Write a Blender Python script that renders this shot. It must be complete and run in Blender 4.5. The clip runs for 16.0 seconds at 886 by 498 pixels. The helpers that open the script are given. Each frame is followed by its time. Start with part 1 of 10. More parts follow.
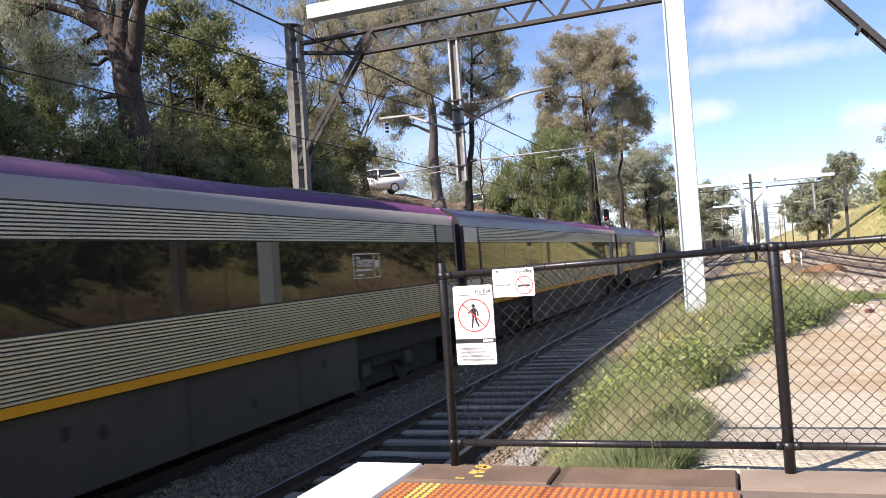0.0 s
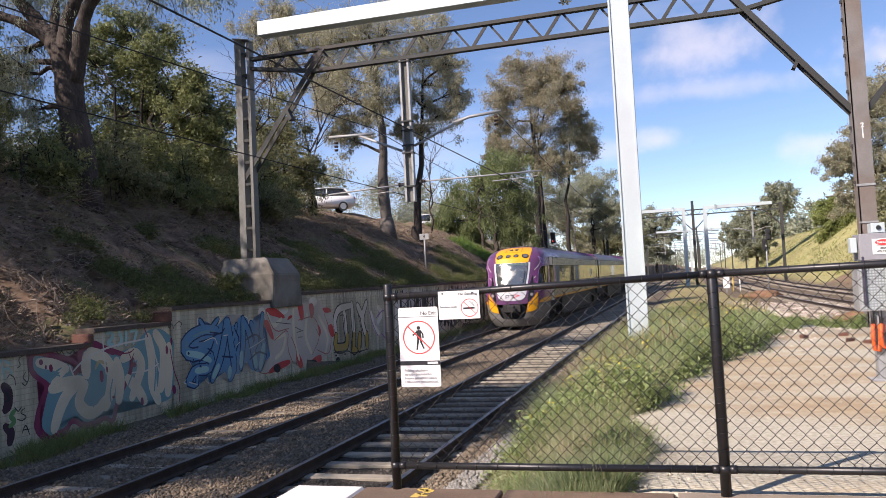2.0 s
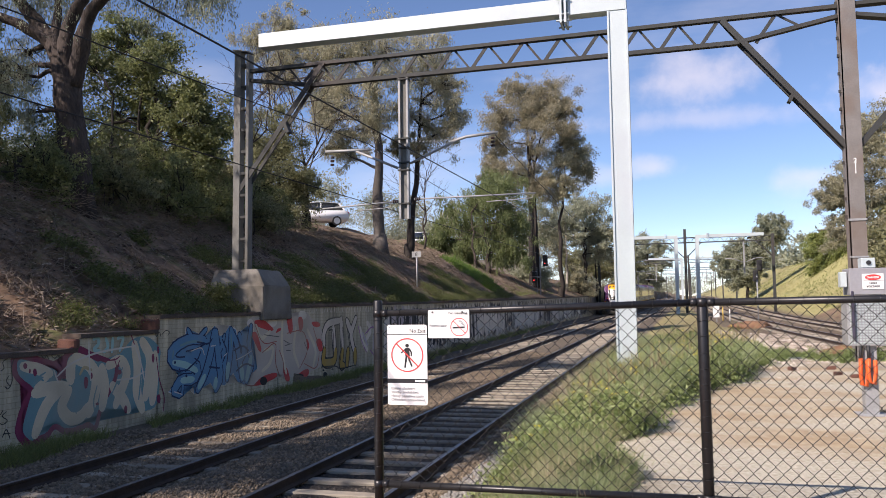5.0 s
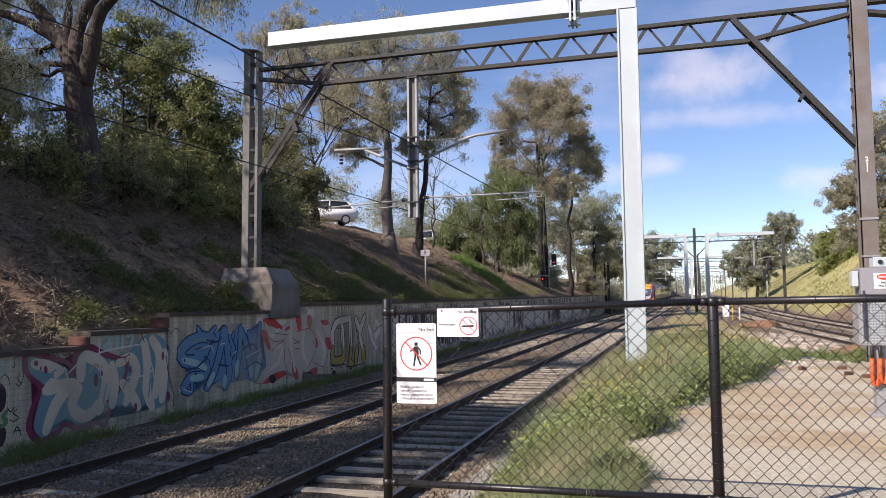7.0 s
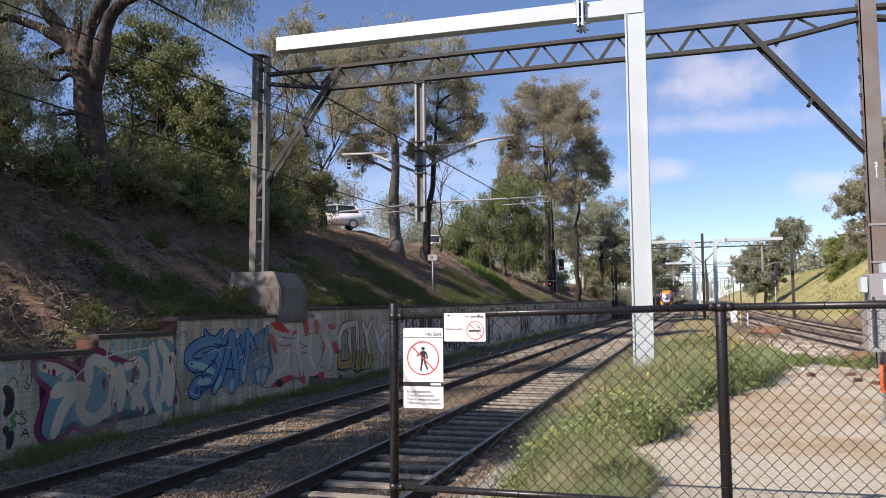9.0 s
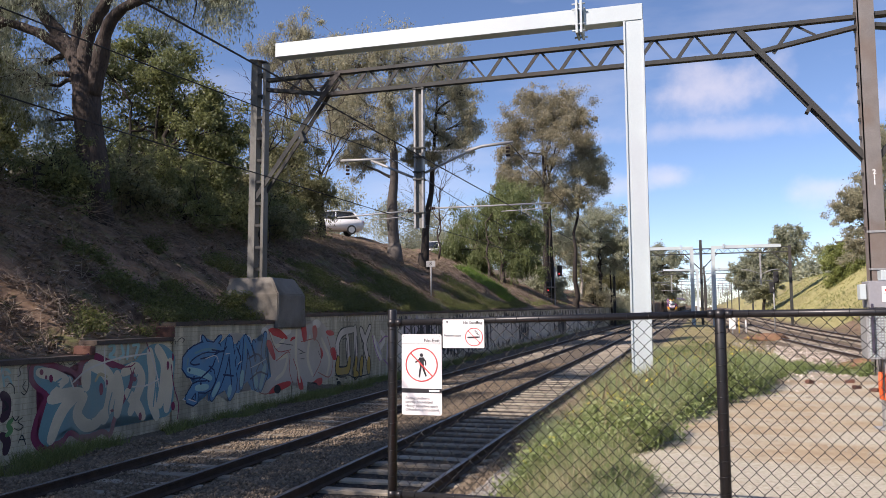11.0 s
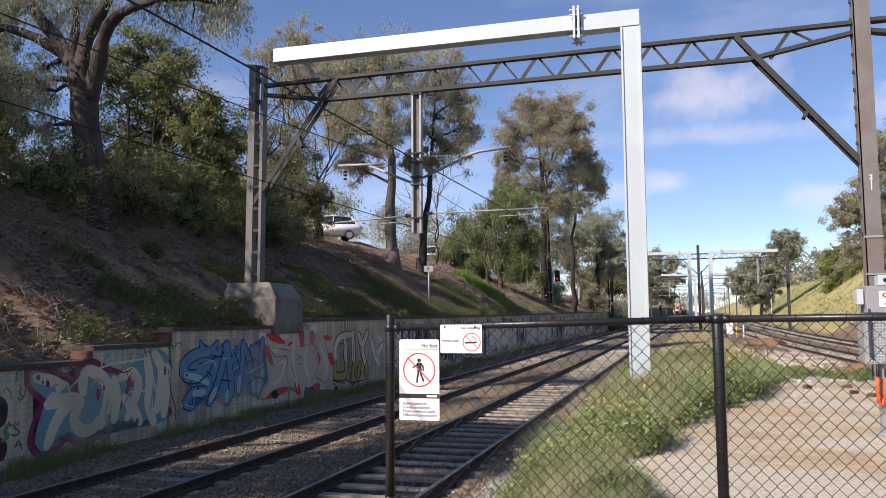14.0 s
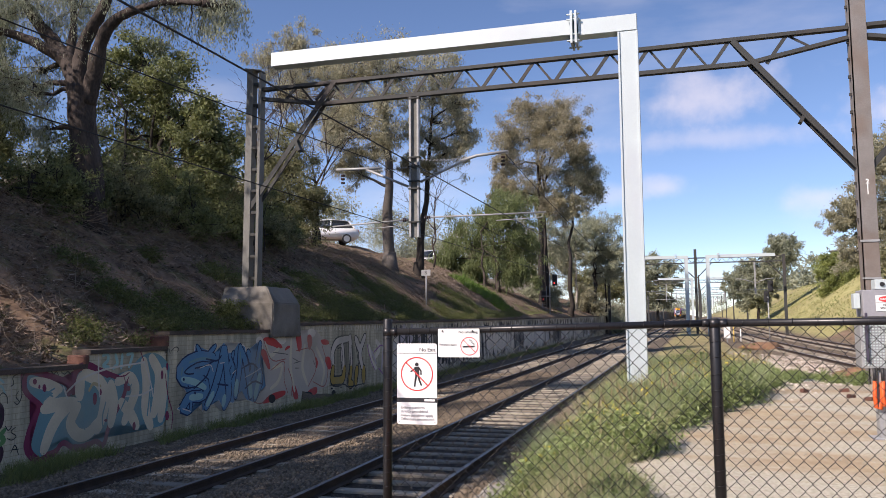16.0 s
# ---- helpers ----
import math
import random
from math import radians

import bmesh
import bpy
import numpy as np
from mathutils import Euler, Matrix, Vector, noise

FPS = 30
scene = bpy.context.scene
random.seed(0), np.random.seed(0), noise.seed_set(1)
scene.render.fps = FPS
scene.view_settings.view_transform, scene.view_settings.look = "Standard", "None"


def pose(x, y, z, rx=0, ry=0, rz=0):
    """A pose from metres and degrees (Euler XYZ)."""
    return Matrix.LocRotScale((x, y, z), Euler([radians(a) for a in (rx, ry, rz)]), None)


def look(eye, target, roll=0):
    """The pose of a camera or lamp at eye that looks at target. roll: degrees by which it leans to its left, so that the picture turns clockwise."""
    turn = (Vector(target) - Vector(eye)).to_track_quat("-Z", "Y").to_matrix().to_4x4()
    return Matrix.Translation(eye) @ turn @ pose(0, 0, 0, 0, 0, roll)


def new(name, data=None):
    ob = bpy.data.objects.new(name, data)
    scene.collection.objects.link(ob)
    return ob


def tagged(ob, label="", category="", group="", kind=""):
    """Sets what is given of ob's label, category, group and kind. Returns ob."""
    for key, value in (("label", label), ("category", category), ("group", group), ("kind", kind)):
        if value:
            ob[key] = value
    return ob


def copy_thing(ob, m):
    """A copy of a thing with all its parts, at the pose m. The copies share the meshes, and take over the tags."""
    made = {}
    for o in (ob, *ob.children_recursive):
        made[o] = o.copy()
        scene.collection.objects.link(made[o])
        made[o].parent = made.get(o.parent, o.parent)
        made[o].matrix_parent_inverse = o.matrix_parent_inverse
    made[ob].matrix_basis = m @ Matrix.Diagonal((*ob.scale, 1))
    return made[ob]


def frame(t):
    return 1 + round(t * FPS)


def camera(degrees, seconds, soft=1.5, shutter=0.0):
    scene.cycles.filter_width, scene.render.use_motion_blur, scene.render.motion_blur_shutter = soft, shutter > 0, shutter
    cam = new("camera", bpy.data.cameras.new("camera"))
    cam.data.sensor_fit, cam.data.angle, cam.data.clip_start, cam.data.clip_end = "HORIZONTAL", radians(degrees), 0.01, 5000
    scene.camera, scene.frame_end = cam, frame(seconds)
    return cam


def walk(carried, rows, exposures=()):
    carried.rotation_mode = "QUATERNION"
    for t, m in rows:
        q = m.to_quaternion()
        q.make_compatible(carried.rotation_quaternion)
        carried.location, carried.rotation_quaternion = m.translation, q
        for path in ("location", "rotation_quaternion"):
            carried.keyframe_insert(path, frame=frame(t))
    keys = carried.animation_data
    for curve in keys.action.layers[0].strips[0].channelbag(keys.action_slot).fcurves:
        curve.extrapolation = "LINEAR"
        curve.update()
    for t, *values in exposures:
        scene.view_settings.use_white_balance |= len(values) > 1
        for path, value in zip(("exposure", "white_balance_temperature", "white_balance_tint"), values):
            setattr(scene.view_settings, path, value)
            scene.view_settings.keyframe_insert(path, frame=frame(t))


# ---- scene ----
cam = camera(58.4, 16.0, soft=0.45, shutter=0.15)
PATH = [
    (0, (4.204, 0.0, 2.35), (3.526, 1.881, 2.4), -3.9),
    (0.5, (4.203, 0.011, 2.353), (3.556, 1.903, 2.406), -4.1),
    (1, (4.21, 0.004, 2.356), (3.609, 1.91, 2.431), -4.2),
    (1.5, (4.209, 0.012, 2.356), (3.64, 1.927, 2.443), -3.6),
    (2, (4.215, 0.003, 2.36), (3.665, 1.924, 2.453), -3.0),
    (2.5, (4.217, 0.011, 2.359), (3.689, 1.938, 2.459), -2.3),
    (3, (4.216, 0.008, 2.36), (3.692, 1.934, 2.482), -1.5),
    (3.5, (4.22, 0.001, 2.36), (3.698, 1.927, 2.491), -0.9),
    (4, (4.217, 0.002, 2.359), (3.694, 1.927, 2.497), -0.8),
    (6.5, (4.212, 0.014, 2.359), (3.668, 1.933, 2.497), -0.8),
    (7, (4.209, 0.014, 2.359), (3.659, 1.932, 2.495), -0.7),
    (7.5, (4.21, 0.017, 2.356), (3.643, 1.93, 2.499), -0.8),
    (8, (4.213, 0.022, 2.358), (3.645, 1.934, 2.502), -0.7),
    (8.5, (4.208, 0.017, 2.357), (3.638, 1.928, 2.503), -0.6),
    (9, (4.208, 0.017, 2.358), (3.641, 1.929, 2.506), -0.5),
    (11.5, (4.202, 0.027, 2.359), (3.641, 1.939, 2.526), -0.4),
    (12, (4.203, 0.02, 2.359), (3.644, 1.933, 2.529), -0.4),
    (12.5, (4.203, 0.027, 2.355), (3.643, 1.939, 2.528), -0.3),
    (13, (4.204, 0.023, 2.359), (3.646, 1.936, 2.533), -0.4),
    (13.5, (4.205, 0.021, 2.358), (3.648, 1.934, 2.533), -0.4),
    (14, (4.204, 0.025, 2.36), (3.647, 1.938, 2.536), -0.4),
    (14.5, (4.201, 0.024, 2.36), (3.648, 1.938, 2.539), -0.4),
    (15, (4.202, 0.021, 2.364), (3.648, 1.934, 2.546), -0.4),
    (15.5, (4.204, 0.015, 2.362), (3.654, 1.929, 2.546), -0.4),
    (16, (4.203, 0.018, 2.36), (3.653, 1.931, 2.546), -0.4),
]
walk(cam, [(t, look(eye, target, roll)) for t, eye, target, roll in PATH],
     exposures=[(0.0, 0.90, 7050, 22), (0.8, 0.79, 7050, 22), (2.0, 0.56, 7000, 22), (3.5, 0.46, 6950, 22), (16.0, 0.40, 6950, 22)])

# ---- world, sun ----
SUN = Vector((-1.08, -1.35, 1.365)).normalized()
world = bpy.data.worlds.new("world")
scene.world = world
world.use_nodes = True
wn, wl = world.node_tree.nodes, world.node_tree.links
wn.clear()
sky = wn.new("ShaderNodeTexSky")
sky.sky_type, sky.sun_disc = "NISHITA", False
sky.sun_elevation = math.asin(SUN.z)
sky.sun_rotation = math.atan2(SUN.x, SUN.y)
sky.altitude = 700
sky.air_density, sky.dust_density, sky.ozone_density = 0.8, 0.0, 3.5
tc = wn.new("ShaderNodeTexCoord")
mp = wn.new("ShaderNodeMapping")
mp.inputs["Scale"].default_value = (2.2, 2.2, 7.5)
mp.inputs["Location"].default_value = (0.35, 0.1, 0.55)
cn = wn.new("ShaderNodeTexNoise")
cn.inputs["Scale"].default_value, cn.inputs["Detail"].default_value, cn.inputs["Roughness"].default_value = 1.5, 7, 0.52
cr = wn.new("ShaderNodeValToRGB")
cr.color_ramp.elements[0].position, cr.color_ramp.elements[0].color = 0.50, (0, 0, 0, 1)
cr.color_ramp.elements[1].position, cr.color_ramp.elements[1].color = 0.82, (0.36, 0.36, 0.36, 1)
cm = wn.new("ShaderNodeMix")
cm.data_type = "RGBA"
cm.inputs[7].default_value = (5.8, 6.0, 6.5, 1)
bg = wn.new("ShaderNodeBackground")
bg.inputs["Strength"].default_value = 0.126
out = wn.new("ShaderNodeOutputWorld")
wl.new(tc.outputs["Generated"], mp.inputs["Vector"])
wl.new(mp.outputs["Vector"], cn.inputs["Vector"])
wl.new(cn.outputs["Fac"], cr.inputs["Fac"])
wl.new(cr.outputs["Color"], cm.inputs[0])
hs = wn.new("ShaderNodeHueSaturation")
hs.inputs["Saturation"].default_value = 1.05
wl.new(sky.outputs["Color"], hs.inputs["Color"])
wl.new(hs.outputs["Color"], cm.inputs[6])
last = cm.outputs[2]
wisp = wn.new("ShaderNodeTexNoise")
wisp.inputs["Scale"].default_value, wisp.inputs["Detail"].default_value, wisp.inputs["Roughness"].default_value = 16, 6, 0.55
wl.new(tc.outputs["Generated"], wisp.inputs["Vector"])
# separate small cumulus clouds: direction, width, height, density
for d, cw, ch, amt in (((0.051, 0.964, 0.262), 0.10, 0.04, 0.5), ((-0.006, 0.987, 0.162), 0.04, 0.018, 0.42), ((0.164, 0.977, 0.139), 0.05, 0.02, 0.4), ((0.255, 0.94, 0.225), 0.09, 0.035, 0.5),
                       ((-0.08, 0.985, 0.154), 0.05, 0.02, 0.3), ((0.33, 0.91, 0.25), 0.11, 0.05, 0.6), ((0.05, 0.975, 0.215), 0.22, 0.018, 0.3)):
    sb = wn.new("ShaderNodeVectorMath")
    sb.operation = "SUBTRACT"
    sb.inputs[1].default_value = Vector(d).normalized()
    ml = wn.new("ShaderNodeVectorMath")
    ml.operation = "MULTIPLY"
    ml.inputs[1].default_value = (1 / cw, 1 / cw, 1 / ch)
    ln = wn.new("ShaderNodeVectorMath")
    ln.operation = "LENGTH"
    ad = wn.new("ShaderNodeMath")
    ad.operation = "MULTIPLY_ADD"
    ad.inputs[1].default_value = 2.2
    mr = wn.new("ShaderNodeMapRange")
    mr.interpolation_type = "SMOOTHSTEP"
    mr.inputs["From Min"].default_value, mr.inputs["From Max"].default_value = 2.15, 1.05
    mr.inputs["To Min"].default_value, mr.inputs["To Max"].default_value = 0.0, amt
    mc = wn.new("ShaderNodeMix")
    mc.data_type = "RGBA"
    mc.inputs[7].default_value = (6.1, 6.0, 6.3, 1)
    wl.new(tc.outputs["Generated"], sb.inputs[0])
    wl.new(sb.outputs["Vector"], ml.inputs[0])
    wl.new(ml.outputs["Vector"], ln.inputs[0])
    wl.new(wisp.outputs["Fac"], ad.inputs[0])
    wl.new(ln.outputs["Value"], ad.inputs[2])
    wl.new(ad.outputs[0], mr.inputs["Value"])
    wl.new(mr.outputs["Result"], mc.inputs[0])
    wl.new(last, mc.inputs[6])
    last = mc.outputs[2]
wl.new(last, bg.inputs["Color"])
wl.new(bg.outputs["Background"], out.inputs["Surface"])
sun = new("sun", bpy.data.lights.new("sun", "SUN"))
sun.data.energy, sun.data.angle, sun.data.color = 5.0, radians(0.55), (1.0, 0.95, 0.87)
sun.matrix_world = look((-30, -40, 40), Vector((-30, -40, 40)) - SUN)


# ---- materials ----
def mat(name, base, base2=None, rough=0.8, metal=0.0, scale=4.0, fine=40.0, bump=0.2, spread=0.5, spec=0.5, vary=0.0, stretch=(1, 1, 1), island=0.0, dirt=None, dirt_amt=0.0, depth=0.02):
    """Two-scale noise between two colours, with relief; vary: change from object to object."""
    m = bpy.data.materials.new(name)
    m.use_nodes = True
    n, l = m.node_tree.nodes, m.node_tree.links
    b = n["Principled BSDF"]
    base2 = base2 or tuple(v * 0.7 for v in base)
    g = n.new("ShaderNodeNewGeometry")
    mapn = n.new("ShaderNodeMapping")
    mapn.inputs["Scale"].default_value = stretch
    l.new(g.outputs["Position"], mapn.inputs["Vector"])
    a = n.new("ShaderNodeTexNoise")
    a.inputs["Scale"].default_value, a.inputs["Detail"].default_value = scale, 5
    f = n.new("ShaderNodeTexNoise")
    f.inputs["Scale"].default_value, f.inputs["Detail"].default_value = fine, 3
    l.new(mapn.outputs["Vector"], a.inputs["Vector"])
    l.new(mapn.outputs["Vector"], f.inputs["Vector"])
    mixf = n.new("ShaderNodeMix")
    mixf.inputs[0].default_value = 0.45
    l.new(a.outputs["Fac"], mixf.inputs[2])
    l.new(f.outputs["Fac"], mixf.inputs[3])
    ramp = n.new("ShaderNodeValToRGB")
    ramp.color_ramp.elements[0].position, ramp.color_ramp.elements[0].color = 0.5 - spread * 0.36, (*base2, 1)
    ramp.color_ramp.elements[1].position, ramp.color_ramp.elements[1].color = 0.5 + spread * 0.36, (*base, 1)
    l.new(mixf.outputs[0], ramp.inputs["Fac"])
    col = ramp.outputs["Color"]
    if dirt:
        d = n.new("ShaderNodeTexNoise")
        d.inputs["Scale"].default_value, d.inputs["Detail"].default_value = scale * 0.33, 6
        l.new(mapn.outputs["Vector"], d.inputs["Vector"])
        dr = n.new("ShaderNodeValToRGB")
        dr.color_ramp.elements[0].position, dr.color_ramp.elements[1].position = 0.48, 0.66
        dr.color_ramp.elements[1].color = (dirt_amt,) * 3 + (1,)
        l.new(d.outputs["Fac"], dr.inputs["Fac"])
        dm = n.new("ShaderNodeMix")
        dm.data_type = "RGBA"
        dm.inputs[7].default_value = (*dirt, 1)
        l.new(dr.outputs["Color"], dm.inputs[0])
        l.new(col, dm.inputs[6])
        col = dm.outputs[2]
    if vary or island:
        hsv = n.new("ShaderNodeHueSaturation")
        mr = n.new("ShaderNodeMapRange")
        amt = vary or island
        mr.inputs["To Min"].default_value, mr.inputs["To Max"].default_value = 1 - amt, 1 + amt
        if vary:
            l.new(n.new("ShaderNodeObjectInfo").outputs["Random"], mr.inputs["Value"])
        else:
            l.new(g.outputs["Random Per Island"], mr.inputs["Value"])
        l.new(mr.outputs["Result"], hsv.inputs["Value"])
        l.new(col, hsv.inputs["Color"])
        col = hsv.outputs["Color"]
    l.new(col, b.inputs["Base Color"])
    b.inputs["Roughness"].default_value, b.inputs["Metallic"].default_value = rough, metal
    b.inputs["Specular IOR Level"].default_value = spec
    if bump:
        bp = n.new("ShaderNodeBump")
        bp.inputs["Strength"].default_value, bp.inputs["Distance"].default_value = bump, depth
        l.new(mixf.outputs[0], bp.inputs["Height"])
        l.new(bp.outputs["Normal"], b.inputs["Normal"])
    return m


def leaf_mat(name, base, base2, trans=0.35):
    m = bpy.data.materials.new(name)
    m.use_nodes = True
    n, l = m.node_tree.nodes, m.node_tree.links
    b = n["Principled BSDF"]
    g = n.new("ShaderNodeNewGeometry")
    a = n.new("ShaderNodeTexNoise")
    a.inputs["Scale"].default_value, a.inputs["Detail"].default_value = 0.7, 3
    l.new(g.outputs["Position"], a.inputs["Vector"])
    mx = n.new("ShaderNodeMath")
    mx.operation = "MULTIPLY_ADD"
    mx.inputs[1].default_value = 0.55
    l.new(g.outputs["Random Per Island"], mx.inputs[0])
    sc = n.new("ShaderNodeMath")
    sc.operation = "MULTIPLY"
    sc.inputs[1].default_value = 0.5
    l.new(a.outputs["Fac"], sc.inputs[0])
    l.new(sc.outputs[0], mx.inputs[2])
    ramp = n.new("ShaderNodeValToRGB")
    ramp.color_ramp.elements[0].position, ramp.color_ramp.elements[0].color = 0.1, (*base2, 1)
    ramp.color_ramp.elements[1].position, ramp.color_ramp.elements[1].color = 0.8, (*base, 1)
    l.new(mx.outputs[0], ramp.inputs["Fac"])
    l.new(ramp.outputs["Color"], b.inputs["Base Color"])
    b.inputs["Roughness"].default_value = 0.5
    b.inputs["Specular IOR Level"].default_value = 0.4
    tr = n.new("ShaderNodeBsdfTranslucent")
    l.new(ramp.outputs["Color"], tr.inputs["Color"])
    mixs = n.new("ShaderNodeMixShader")
    mixs.inputs["Fac"].default_value = trans
    l.new(b.outputs["BSDF"], mixs.inputs[1])
    l.new(tr.outputs["BSDF"], mixs.inputs[2])
    l.new(mixs.outputs["Shader"], n["Material Output"].inputs["Surface"])
    return m


def plain(name, base, rough=0.5, metal=0.0, spec=0.5, glow=0.0, coat=0.0):
    m = bpy.data.materials.new(name)
    m.use_nodes = True
    b = m.node_tree.nodes["Principled BSDF"]
    b.inputs["Base Color"].default_value = (*base, 1)
    b.inputs["Roughness"].default_value, b.inputs["Metallic"].default_value = rough, metal
    b.inputs["Specular IOR Level"].default_value = spec
    b.inputs["Coat Weight"].default_value = coat
    if glow:
        b.inputs["Emission Color"].default_value = (*base, 1)
        b.inputs["Emission Strength"].default_value = glow
    return m


def dusty_glass(name, base):
    """Glass with wiped and dusty patches: the gloss changes from place to place."""
    m = plain(name, base, 0.1, 0.0, 1.0)
    n, l = m.node_tree.nodes, m.node_tree.links
    b = n["Principled BSDF"]
    b.inputs["IOR"].default_value = 1.9
    tc_ = n.new("ShaderNodeTexCoord")
    nz = n.new("ShaderNodeTexNoise")
    nz.inputs["Scale"].default_value, nz.inputs["Detail"].default_value = 1.8, 6
    l.new(tc_.outputs["Object"], nz.inputs["Vector"])
    mr_ = n.new("ShaderNodeMapRange")
    mr_.inputs["From Min"].default_value, mr_.inputs["From Max"].default_value = 0.44, 0.62
    mr_.inputs["To Min"].default_value, mr_.inputs["To Max"].default_value = 0.05, 0.36
    l.new(nz.outputs["Fac"], mr_.inputs["Value"])
    l.new(mr_.outputs["Result"], b.inputs["Roughness"])
    return m


def dark_glass(name, base, rough=0.05):
    m = plain(name, base, rough, 0.0, 0.4)
    return m


M = {}
M["rail_side"] = mat("rail_rust", (0.075, 0.05, 0.038), (0.03, 0.022, 0.018), 0.85, 0.2, 6, 60)
M["rail_top"] = mat("rail_running_surface", (0.30, 0.30, 0.31), (0.16, 0.15, 0.15), 0.35, 0.9, 3, 80, 0.05)
M["sleeper"] = mat("concrete_sleeper", (0.37, 0.335, 0.265), (0.24, 0.21, 0.165), 0.95, 0, 3, 50, 0.25, 0.8, vary=0.25, dirt=(0.14, 0.11, 0.085), dirt_amt=0.55)
M["stone"] = mat("ballast_stone", (0.27, 0.212, 0.148), (0.10, 0.078, 0.055), 0.95, 0, 9, 70, 0.3, 0.9, island=0.45)
M["galv"] = mat("galvanised_steel", (0.56, 0.63, 0.63), (0.46, 0.53, 0.54), 0.5, 0.15, 1.5, 30, 0.04, 0.8, dirt=(0.45, 0.48, 0.52), dirt_amt=0.5)
M["galv_dull"] = mat("dull_galvanised_steel", (0.40, 0.41, 0.41), (0.24, 0.245, 0.25), 0.6, 0.3, 4, 60, 0.05)
M["old_steel"] = mat("weathered_grey_steel", (0.056, 0.060, 0.057), (0.02, 0.021, 0.021), 0.7, 0.1, 2.0, 40, 0.15, 0.8, dirt=(0.062, 0.045, 0.036), dirt_amt=0.5, stretch=(1, 1, 0.35))
M["mast_pale"] = mat("pale_streaked_mast_paint", (0.23, 0.232, 0.215), (0.10, 0.098, 0.088), 0.85, 0.0, 2.5, 40, 0.15, 0.9, dirt=(0.09, 0.085, 0.07), dirt_amt=0.7, stretch=(1, 1, 0.5))
M["mast_grey"] = mat("mottled_grey_mast_paint", (0.25, 0.235, 0.222), (0.125, 0.115, 0.11), 0.8, 0.05, 3.0, 40, 0.1, 0.9, dirt=(0.16, 0.11, 0.08), dirt_amt=0.5)
M["conc_old"] = mat("weathered_concrete", (0.27, 0.255, 0.225), (0.11, 0.10, 0.085), 0.95, 0, 2.2, 40, 0.4, 0.9, dirt=(0.07, 0.06, 0.046), dirt_amt=0.9)
M["black_paint"] = mat("black_coated_steel", (0.018, 0.018, 0.020), (0.010, 0.010, 0.011), 0.38, 0.0, 20, 120, 0.03)
M["wire_black"] = plain("black_coated_wire", (0.015, 0.015, 0.016), 0.45)
M["wire"] = plain("overhead_wire", (0.02, 0.02, 0.022), 0.6, 0.3)
M["porcelain"] = plain("brown_porcelain", (0.05, 0.03, 0.025), 0.2)
M["sign_white"] = mat("white_sign_enamel", (0.82, 0.82, 0.80), (0.76, 0.76, 0.74), 0.35, 0, 2, 30, 0.01)
M["sign_black"] = plain("black_print", (0.02, 0.02, 0.022), 0.5)
M["sign_grey"] = plain("grey_print", (0.22, 0.22, 0.23), 0.5)
M["sign_red"] = plain("red_print", (0.62, 0.05, 0.05), 0.5)
M["white_paint"] = mat("white_platform_paint", (0.80, 0.80, 0.78), (0.62, 0.60, 0.57), 0.8, 0, 3, 60, 0.1, 0.7)
M["yellow_paint"] = mat("yellow_paint", (0.72, 0.50, 0.08), (0.55, 0.40, 0.12), 0.8, 0, 8, 90, 0.1)
M["asphalt"] = mat("platform_asphalt", (0.25, 0.20, 0.16), (0.09, 0.072, 0.058), 0.95, 0, 3, 130, 0.35, 0.9)
M["bluestone"] = mat("brown_stone_coping", (0.235, 0.165, 0.115), (0.11, 0.072, 0.05), 0.9, 0, 3, 50, 0.35, 0.7, vary=0.12, dirt=(0.085, 0.062, 0.048), dirt_amt=0.7)
M["tactile_orange"] = mat("orange_tactile_tile", (0.62, 0.17, 0.035), (0.50, 0.13, 0.03), 0.7, 0, 5, 80, 0.05)
M["tactile_base"] = mat("worn_tile_base", (0.30, 0.12, 0.06), (0.17, 0.085, 0.055), 0.85, 0, 5, 80, 0.1)
M["apron_asphalt"] = mat("gritty_brown_asphalt", (0.37, 0.295, 0.22), (0.13, 0.10, 0.078), 0.95, 0, 2.0, 90, 0.4, 0.9, dirt=(0.42, 0.36, 0.30), dirt_amt=0.5)
M["tactile_yellow"] = mat("yellow_tactile_tile", (0.72, 0.52, 0.11), (0.62, 0.43, 0.08), 0.7, 0, 5, 80, 0.05)
M["bark"] = mat("furrowed_grey_brown_bark", (0.095, 0.073, 0.062), (0.018, 0.014, 0.012), 0.95, 0, 4, 22, 1.0, 0.6, stretch=(1, 1, 0.3), depth=0.08)
M["bark_pale"] = mat("mottled_grey_gum_bark", (0.17, 0.15, 0.13), (0.045, 0.038, 0.034), 0.92, 0, 2.6, 22, 0.7, 0.7, stretch=(1, 1, 0.35), dirt=(0.05, 0.042, 0.036), dirt_amt=0.7, depth=0.05)
M["bark_white"] = mat("white_gum_bark", (0.52, 0.48, 0.43), (0.30, 0.26, 0.22), 0.85, 0, 1.5, 20, 0.3, 0.7, stretch=(1, 1, 0.3))
M["bark_dark"] = mat("dark_gum_bark", (0.045, 0.036, 0.03), (0.016, 0.013, 0.011), 0.95, 0, 3, 26, 0.6, 0.8, stretch=(1, 1, 0.3), depth=0.05)
M["leaf_pepper"] = leaf_mat("pepper_tree_leaves", (0.43, 0.46, 0.34), (0.17, 0.19, 0.12), 0.5)
M["leaf_dark"] = leaf_mat("dark_shrub_leaves", (0.33, 0.325, 0.17), (0.085, 0.092, 0.045), 0.5)
